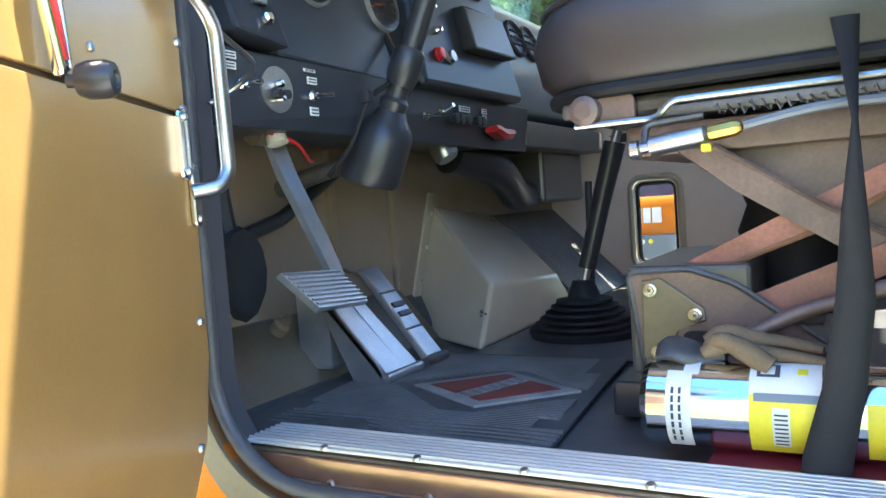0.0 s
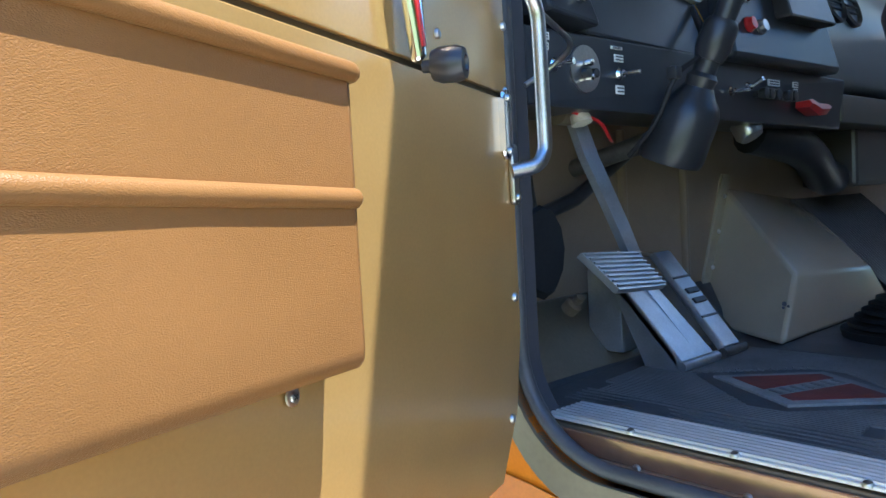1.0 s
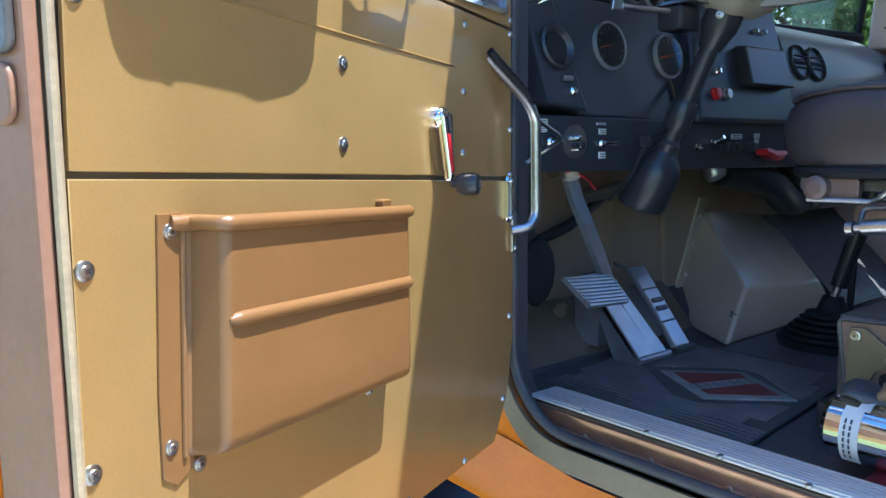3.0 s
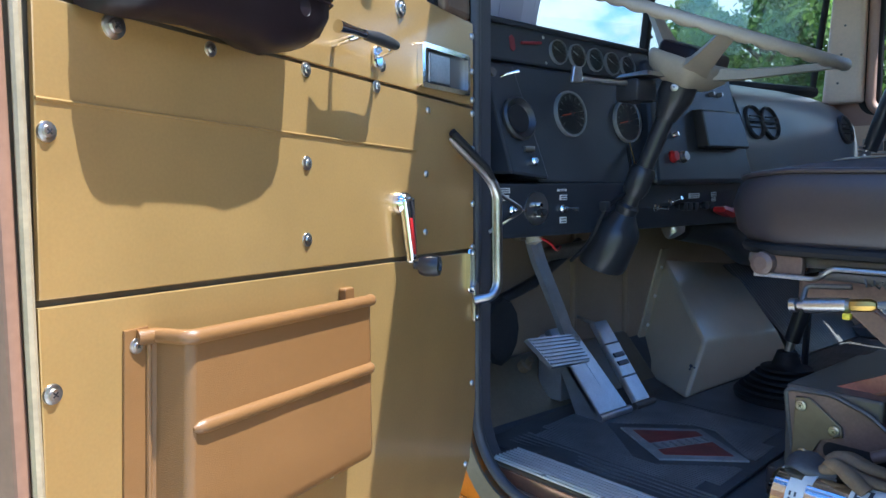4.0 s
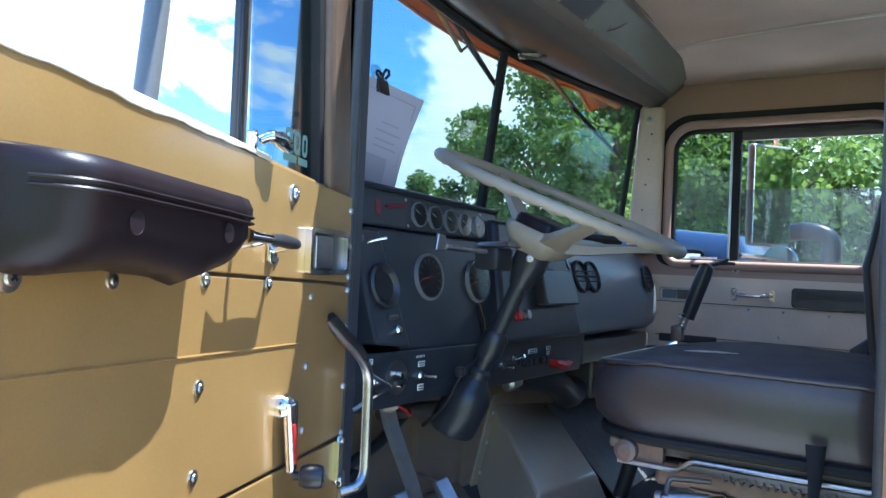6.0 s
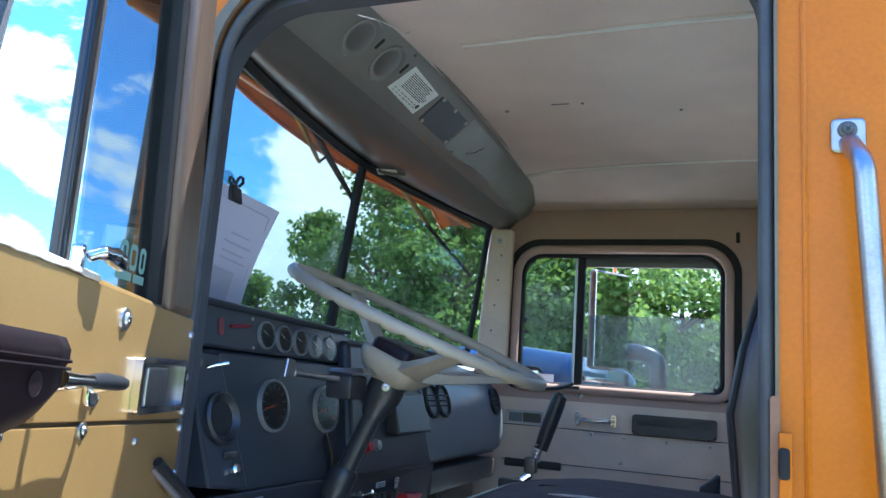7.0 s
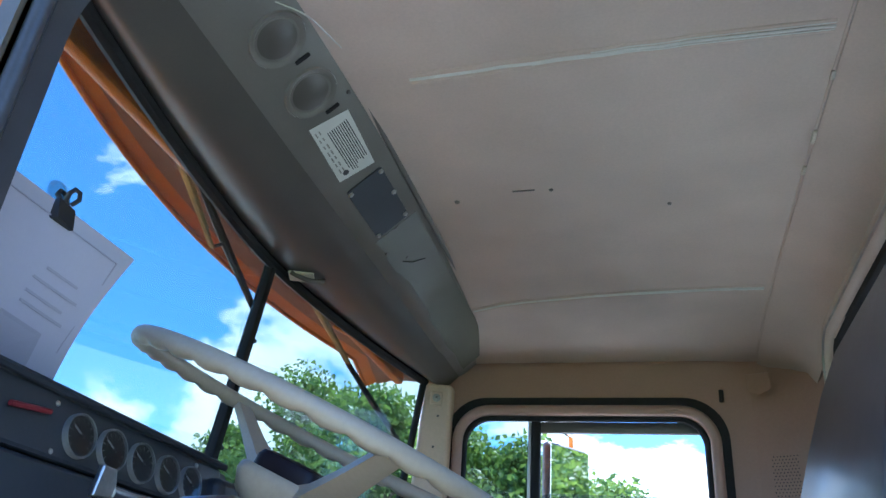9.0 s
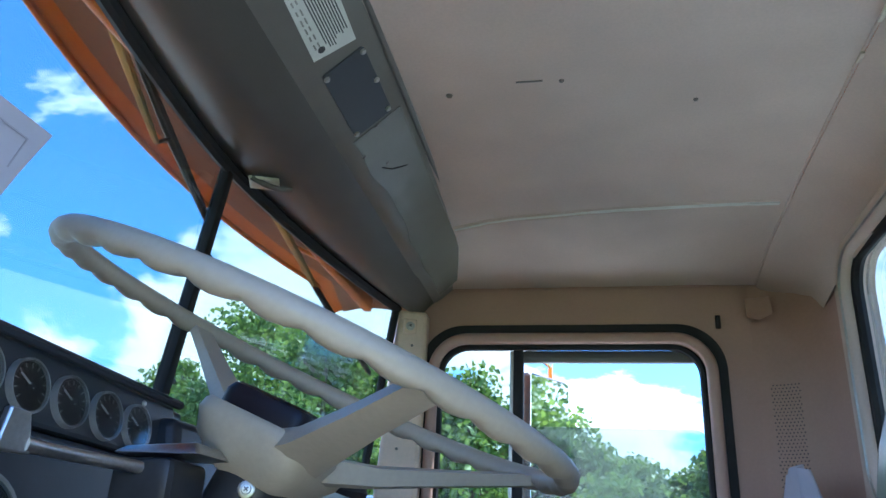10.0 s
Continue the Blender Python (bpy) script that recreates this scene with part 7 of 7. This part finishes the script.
part("anchor", box((0.165, 0.118, 1.165), (0.05, 0.02, 0.008), 0.002), steel, sb)

# chrome cylinder on the floor beside the seat
cy = thing("chrome_cylinder", (0.18, 0.195, 1.16), "chrome cylinder with white, yellow and green labels lying on the floor", "cylinder")
CA, CR = V(0.0, 0.195, 1.214), 0.049
part("shell", lathe([(0, -0.002), (CR * 0.9, -0.002), (CR, 0.006), (CR, 0.42), (CR * 0.8, 0.44), (0, 0.445)], CA, (1, 0, 0), 40), chrome, cy)


def wrap(x0, x1, a0, a1, mat, name, off=0.0006, parent=None):
    rows = []
    for x in (x0, x1):
        rows.append([CA + V(x, -(CR + off) * math.cos(radians(a)), (CR + off) * math.sin(radians(a))) for a in [a0 + (a1 - a0) * i / 12 for i in range(13)]])
    return part(name, shell(rows, (0, -0.0003, 0.0003)), mat, parent or cy)


wrap(0.028, 0.055, -55, 60, white_m, "white_label")
wrap(0.045, 0.062, 55, 95, white_m, "warning_label")
wrap(0.115, 0.185, 15, 95, white_m, "white_label")
wrap(0.115, 0.195, -50, 30, yellow_m, "yellow_label", 0.0010)
wrap(0.225, 0.285, -50, 25, yellow_m, "yellow_label")
wrap(0.265, 0.36, 35, 95, green_m, "green_label")
wrap(0.12, 0.19, 22, 32, dash_pad, "grey_band", 0.0016)
for i in range(7):
    a = -40 + 11 * i
    wrap(0.034, 0.034 + 0.003, a, a + 8, ink, "print_bar", 0.0016)
    wrap(0.042, 0.042 + 0.003, a, a + 8, ink, "print_bar", 0.0016)
wrap(0.138, 0.155, -35, 15, white_m, "barcode_field", 0.0016)
for i in range(8):
    wrap(0.140, 0.153, -32 + 5.4 * i, -30 + 5.4 * i, ink, "barcode_bar", 0.0022)
wrap(0.122, 0.145, 55, 80, ink, "pictogram", 0.0012)
wrap(0.126, 0.140, 59, 76, white_m, "pictogram_mark", 0.0017)
wrap(0.162, 0.172, 60, 72, yellow_m, "yellow_square", 0.0012)
# old leather gloves on the cylinder
gv = thing("work_glove", (0.10, 0.23, 1.265), "crumpled brown leather work glove on the chrome cylinder", "glove")
random.seed(8)
palm = [[V(0.010 + f * 0.075, 0.215 + (0.030 + 0.014 * math.sin(f * 5)) * math.cos(q * 0.5236), 1.268 + 0.006 * math.sin(f * 7) + (0.012 + 0.004 * math.sin(q * 2.2 + f * 6)) * math.sin(q * 0.5236)) for q in range(12)] for f in (0, 0.12, 0.3, 0.5, 0.7, 0.9, 1.0)]
part("palm", loft(palm), mat_rubber, gv, "dark knitted cuff", smooth=70)
for k, (y, z, x1) in enumerate(((0.200, 1.272, 0.195), (0.222, 1.282, 0.185), (0.243, 1.276, 0.205))):
    pts = [(0.062, y - 0.004, z), (0.085, y, z + 0.012), (0.12, y - 0.006, z + 0.004), (0.155, y + 0.004, z - 0.002), (x1, y, z - 0.008)]
    part("finger", tube(fillet(pts, 0.03, 4), [0.009] + [0.014 - 0.0004 * i for i in range(15)] + [0.006], 10, flat=(1, 0.75)), cloth_brown, gv, smooth=70)
part("thumb", tube(fillet([(0.07, 0.205, 1.278), (0.085, 0.188, 1.292), (0.115, 0.182, 1.276), (0.135, 0.180, 1.262)], 0.02, 4), [0.010] * 6 + [0.012] * 6 + [0.009], 10), cloth_brown, gv, smooth=70)
# red box on the floor behind the sill
single("red_case", box((0.22, 0.16, 1.158), (0.30, 0.07, 0.014), 0.003), badge_m, "flat dark red object under the chrome cylinder", "case")

# ---------------------------------------------------------------- paper on the windscreen
pp = thing("paper_sheet", (-0.64, 0.27, 2.06), "white printed sheet leaning in the windscreen corner", "paper")
rows = []
for i in range(13):
    s = i / 12
    rows.append([V(-0.690 + 0.012 * math.sin(s * 2.2) + 0.05 * t * s, 0.140 + 0.012 * s + (0.215 - 0.02 * math.sin(s * 3.1) + 0.015 * s) * t, 2.062 + 0.245 * s - 0.022 * t - 0.012 * t * s) for t in [j / 8 for j in range(9)]])
part("sheet", shell(rows, (-0.0012, 0, 0)), paper_m, pp, smooth=80)


def on_paper(t, s, d=0.0025):
    return V(-0.690 + 0.012 * math.sin(s * 2.2) + 0.05 * t * s + d, 0.140 + 0.012 * s + (0.215 - 0.02 * math.sin(s * 3.1) + 0.015 * s) * t, 2.062 + 0.245 * s - 0.022 * t - 0.012 * t * s)


for t0, t1, s0, s1 in ((0.42, 0.75, 0.08, 0.34), (0.10, 0.92, 0.90, 0.908), (0.912, 0.92, 0.3, 0.9), (0.5, 0.85, 0.42, 0.435), (0.5, 0.8, 0.48, 0.495), (0.5, 0.86, 0.56, 0.575), (0.55, 0.8, 0.64, 0.655)):
    part("print_bar", shell([[on_paper(t0, s0), on_paper(t1, s0)], [on_paper(t0, s1), on_paper(t1, s1)]], (0.0004, 0, 0)), faint, pp)
bc = thing("binder_clip", on_paper(0.46, 1.0), "black binder clip gripping the paper", "binder clip")
c = on_paper(0.46, 0.99, 0.0)
part("jaw", hexa([c + V(-0.010, -0.017, -0.022), c + V(0.010, -0.017, -0.022), c + V(0.010, 0.017, -0.026), c + V(-0.010, 0.017, -0.026), c + V(-0.003, -0.017, 0.010), c + V(0.003, -0.017, 0.010), c + V(0.003, 0.017, 0.006), c + V(-0.003, 0.017, 0.006)], 0.002), black_plastic, bc)
for s in (-1, 1):
    part("loop", tube([c + V(0.003 * s, -0.006, 0.008), c + V(0.010 * s, -0.010, 0.018), c + V(0.012 * s, -0.005, 0.026), c + V(0.012 * s, 0.004, 0.026), c + V(0.010 * s, 0.009, 0.018), c + V(0.003 * s, 0.005, 0.008)], 0.0034, 8), black_plastic, bc)
part("suction_cup", lathe([(0.016, 0), (0.014, 0.006), (0.005, 0.010), (0, 0.012)], c + V(-0.02, -0.004, 0.026), (1, 0, 0), 16), glass, bc)

# ---------------------------------------------------------------- passenger mirror outside
mr = thing("passenger_mirror", (-0.26, 2.03, 1.99), "tall chrome framed door mirror outside the passenger window", "mirror")
mq = Matrix.Rotation(radians(54), 3, "Z")
part("housing", box((-0.215, 2.30, 2.245), (0.215, 0.04, 0.42), 0.018, 3, rot=mq), dark_steel, mr)
g = part("mirror_glass", box(V(-0.215, 2.30, 2.245) + mq @ V(0, -0.0215, 0), (0.195, 0.003, 0.395), 0.0, rot=mq), mirror_m, mr)
part("bracket", tube(fillet([(-0.20, 2.33, 2.50), (-0.22, 2.28, 2.505), (-0.26, 2.03, 2.50)], 0.03), 0.009, 8), chrome, mr)
part("bracket", tube(fillet([(-0.20, 2.33, 2.00), (-0.22, 2.28, 1.99), (-0.26, 2.02, 1.99)], 0.03), 0.009, 8), chrome, mr)
part("pole", tube([(-0.20, 2.345, 1.97), (-0.20, 2.345, 2.53)], 0.010, 8), chrome, mr)
part("convex_mirror", lathe([(0.0, 0.03), (0.06, 0.02), (0.075, 0.0), (0.072, -0.006), (0, -0.010)], (-0.16, 2.28, 1.965), (0.2, 1, 0), 24), chrome, mr)


# ---------------------------------------------------------------- outside
gr = bmesh.new()
N = 40
gv_ = {}
for i in range(N + 1):
    for j in range(N + 1):
        a, b = (i / N * 2 - 1), (j / N * 2 - 1)
        x, y = math.copysign(abs(a) ** 3, a) * 1200, math.copysign(abs(b) ** 3, b) * 1200
        d = math.hypot(x, y)
        gv_[i, j] = gr.verts.new((x, y, 0.0 if d < 25 else 0.15 * math.sin(x * 0.02) * math.cos(y * 0.017)))
for i in range(N):
    for j in range(N):
        gr.faces.new((gv_[i, j], gv_[i + 1, j], gv_[i + 1, j + 1], gv_[i, j + 1]))
single("ground", gr, grass_m, "grass field reaching the horizon", "ground", kind="structure")


# assumed pale ground, added to bounce sunlight up into the cab
lot = bmesh.new()
lathe([(0.0, 0.012), (19.0, 0.012), (21.5, 0.008), (23.0, -0.20)], (0, 19.0, 0), (0, 0, 1), 64, lot)
single("bounce_gravel", lot, gravel_m, "assumed pale gravel ground, added to bounce sunlight onto the truck", "ground", kind="structure")


def tree(x, y, h, w, seed, low=0.10, leaves=10500, leaf=0.25):
    """A broadleaf tree: tapered trunk with limbs, and a crown of leaf clumps with gaps."""
    rnd = random.Random(seed)
    t = thing("tree", (x, y, 0), "leafy green maple tree on the grass", "tree", group="trees round the field")
    bm = tube([(x, y, -0.1), (x + rnd.uniform(-.1, .1), y, h * 0.25), (x + rnd.uniform(-.2, .2), y + .1, h * 0.55), (x, y, h * 0.85)], [h * 0.030, h * 0.024, h * 0.016, h * 0.004], 10)
    clumps = []
    for k in range(46):
        a, f = rnd.uniform(0, 2 * math.pi), rnd.random()
        z = h * (low + (0.96 - low) * f)
        prof = math.sin(min(1.0, (f + 0.12) / 1.1) * math.pi) ** 0.6
        r = w * prof * rnd.uniform(0.35, 0.95)
        c = V(x + r * math.cos(a), y + r * math.sin(a), z)
        clumps.append((c, w * rnd.uniform(0.24, 0.42)))
        if k % 2 == 0:
            zz = max(h * 0.15, z - r * 0.7)
            tube([(x, y, min(zz, h * 0.8)), V(x, y, zz).lerp(c, 0.55) + V(0, 0, 0.1), c], [h * 0.009, h * 0.006, h * 0.002], 6, bm=bm)
    part("trunk", bm, bark_m, t)
    verts, faces = [], []
    for k in range(leaves):
        c, r = clumps[k % len(clumps)]
        while True:
            p = V(rnd.uniform(-1, 1), rnd.uniform(-1, 1), rnd.uniform(-1, 1))
            if p.length < 1:
                break
        p = c + V(p.x, p.y, p.z * 0.75) * (r * (0.55 + 0.45 * p.length))
        n = V(rnd.gauss(0, 1), rnd.gauss(0, 1), rnd.gauss(0.6, 0.8)).normalized()
        u = n.orthogonal().normalized()
        u = Matrix.Rotation(rnd.uniform(0, 6.28), 3, n) @ u
        v = n.cross(u)
        s = leaf * rnd.uniform(0.55, 1.25)
        i0 = len(verts)
        verts += [p - u * s * .5, p + v * s * .36 - u * s * .05 + n * s * .08, p + u * s * .55, p - v * s * .36 - u * s * .05 + n * s * .08]
        faces.append((i0, i0 + 1, i0 + 2, i0 + 3))
    me = bpy.data.meshes.new("crown")
    me.from_pydata([tuple(q) for q in verts], [], faces)
    me.materials.append(leaf_m)
    ob = new("crown", me)
    ob.parent = t
    ob.matrix_parent_inverse = WORLD_OF[t].inverted()
    WORLD_OF[ob] = Matrix.Identity(4)
    tagged(ob, kind="stuff")
    return t


def polar(az, d):
    return d * math.sin(radians(az)), d * math.cos(radians(az))


for az, d, h, w, sd in ((-26.5, 30, 11.0, 3.6, 11), (-20.5, 27, 9.6, 3.6, 12), (-31.0, 33, 9.0, 2.8, 13), (-35.2, 45, 7.4, 2.4, 14), (-14.5, 26, 8.2, 3.2, 15), (-9.0, 25, 7.8, 3.0, 16), (-3.0, 27, 6.8, 3.0, 17), (-23.5, 38, 12.5, 4.5, 31), (-11.5, 36, 9.0, 4.4, 32), (-17, 38, 11.0, 4.4, 33),
                        (2.5, 30, 5.6, 2.8, 18), (9, 30, 6.0, 3.0, 19), (18, 32, 7.0, 3.4, 20), (33, 30, 7.5, 3.5, 21), (52, 26, 9.5, 4.0, 22), (68, 24, 10.5, 4.2, 23), (84, 24, 11.0, 4.4, 25), (100, 26, 9.5, 4.2, 24), (76, 32, 11.5, 4.8, 41), (92, 32, 11.5, 4.8, 42), (110, 30, 10.5, 4.6, 43), (72, 21, 6.5, 3.4, 44), (80, 22, 6.5, 3.4, 45), (88, 21, 6.5, 3.4, 46), (96, 22, 6.5, 3.4, 47)):
    x, y = polar(az, d)
    tree(x, y, h, w, sd)

# blue truck parked alongside
bt = thing("blue_truck", (-1.0, 5.6, 0), "blue old truck parked alongside", "truck")


def tr_ring(x, w, z0, z1, r):
    return [V(x, 5.6 + a, b) for a, b in rrect(-w, z0, w, z1, r, 5)]


part("cab_body", loft([tr_ring(-2.15, 0.86, 0.8, 2.02, 0.12), tr_ring(-2.0, 0.9, 0.8, 2.22, 0.16), tr_ring(-1.3, 0.92, 0.8, 2.26, 0.18), tr_ring(-0.85, 0.9, 0.8, 2.22, 0.18), tr_ring(-0.78, 0.84, 0.8, 2.10, 0.16)]), blue_paint, bt, smooth=50)
part("hood", loft([tr_ring(-3.8, 0.60, 0.8, 1.62, 0.14), tr_ring(-2.8, 0.66, 0.8, 1.74, 0.16), tr_ring(-2.1, 0.74, 0.8, 1.82, 0.16)]), blue_paint, bt, smooth=50)
wd_ = part("side_window", box((-1.42, 4.69, 1.90), (0.75, 0.03, 0.40), 0.05, 3), black_plastic, bt)
part("window_glass", box((-1.42, 4.672, 1.90), (0.68, 0.004, 0.34), 0.0), mirror_m, wd_)
part("sticker", box((-1.06, 4.664, 1.93), (0.20, 0.006, 0.24), 0.0), white_m, bt)
part("sticker_stripe", box((-1.04, 4.659, 1.90), (0.16, 0.004, 0.07), 0.0, rot=Matrix.Rotation(radians(40), 3, "Y")), red_m, bt)
part("sticker_ring", lathe([(0.055, 0), (0.055, 0.004), (0.035, 0.004), (0.035, 0)], (-1.08, 4.661, 1.97), (0, -1, 0), 20), blue_paint, bt)
part("intake_pipe", tube(fillet([(-0.20, 4.62, 0.95), (-0.20, 4.55, 2.0), (-0.20, 4.55, 2.20), (-0.34, 4.55, 2.25), (-0.50, 4.58, 2.22)], 0.12), 0.060, 14), black_plastic, bt, "black elbow intake pipe behind the cab")
part("chassis", box((-0.9, 5.6, 0.85), (4.6, 1.1, 0.22), 0.02), black_plastic, bt)
part("pipe_bracket", box((-0.30, 4.8, 0.93), (0.3, 0.5, 0.12), 0.02), dark_steel, bt)
part("flatbed", box((1.6, 5.6, 1.15), (3.0, 1.9, 0.5), 0.03), dark_steel, bt)
part("fender", loft([[V(x, 5.6 + s * 0.0 + a, b) for a, b in rrect(-0.95, 0.7, 0.95, h_, 0.1, 4)] for x, h_, s in ((-3.55, 0.9, 0), (-3.3, 1.2, 0), (-2.9, 1.25, 0), (-2.5, 1.0, 0))]), blue_paint, bt, smooth=50)
for x in (-3.05, 1.6):
    for y in (4.85, 6.35):
        part("wheel", lathe([(0.26, -0.12), (0.42, -0.13), (0.47, -0.10), (0.47, 0.10), (0.42, 0.13), (0.26, 0.12), (0.0, 0.06)], (x, y, 0.47), (0, 1, 0), 28), rubber, bt)
# orange machine standing between the trucks
ot = thing("orange_machine", (-1.3, 3.9, 0), "orange machine with white lettering parked alongside", "machine")
part("body", box((-1.35, 3.95, 1.16), (2.2, 0.8, 0.54), 0.05, 3), orange, ot)
part("lower_band", box((-1.35, 3.54, 1.05), (2.1, 0.03, 0.34), 0.008), dash_pad, ot)
for a, b in ((0.20, 0.05), (0.27, 0.05), (0.34, 0.05), (0.42, 0.05), (0.475, 0.04), (0.53, 0.05)):
    part("lettering_bar", box((-1.32 + a, 3.545, 1.33), (b, 0.006, 0.085), 0.0), white_m, ot)
for k in range(4):
    part("lamp_dot", lathe([(0.014, 0), (0.012, 0.008), (0, 0.01)], (-0.96 + 0.045 * k, 3.520, 1.185), (0, -1, 0), 12), yellow_m if k == 3 else white_m, ot)
for x in (-2.0, -0.7):
    part("wheel", lathe([(0.20, -0.12), (0.40, -0.13), (0.43, 0.0), (0.40, 0.13), (0.20, 0.12), (0, 0.1)], (x, 3.7, 0.43), (0, 1, 0), 24), rubber, ot)
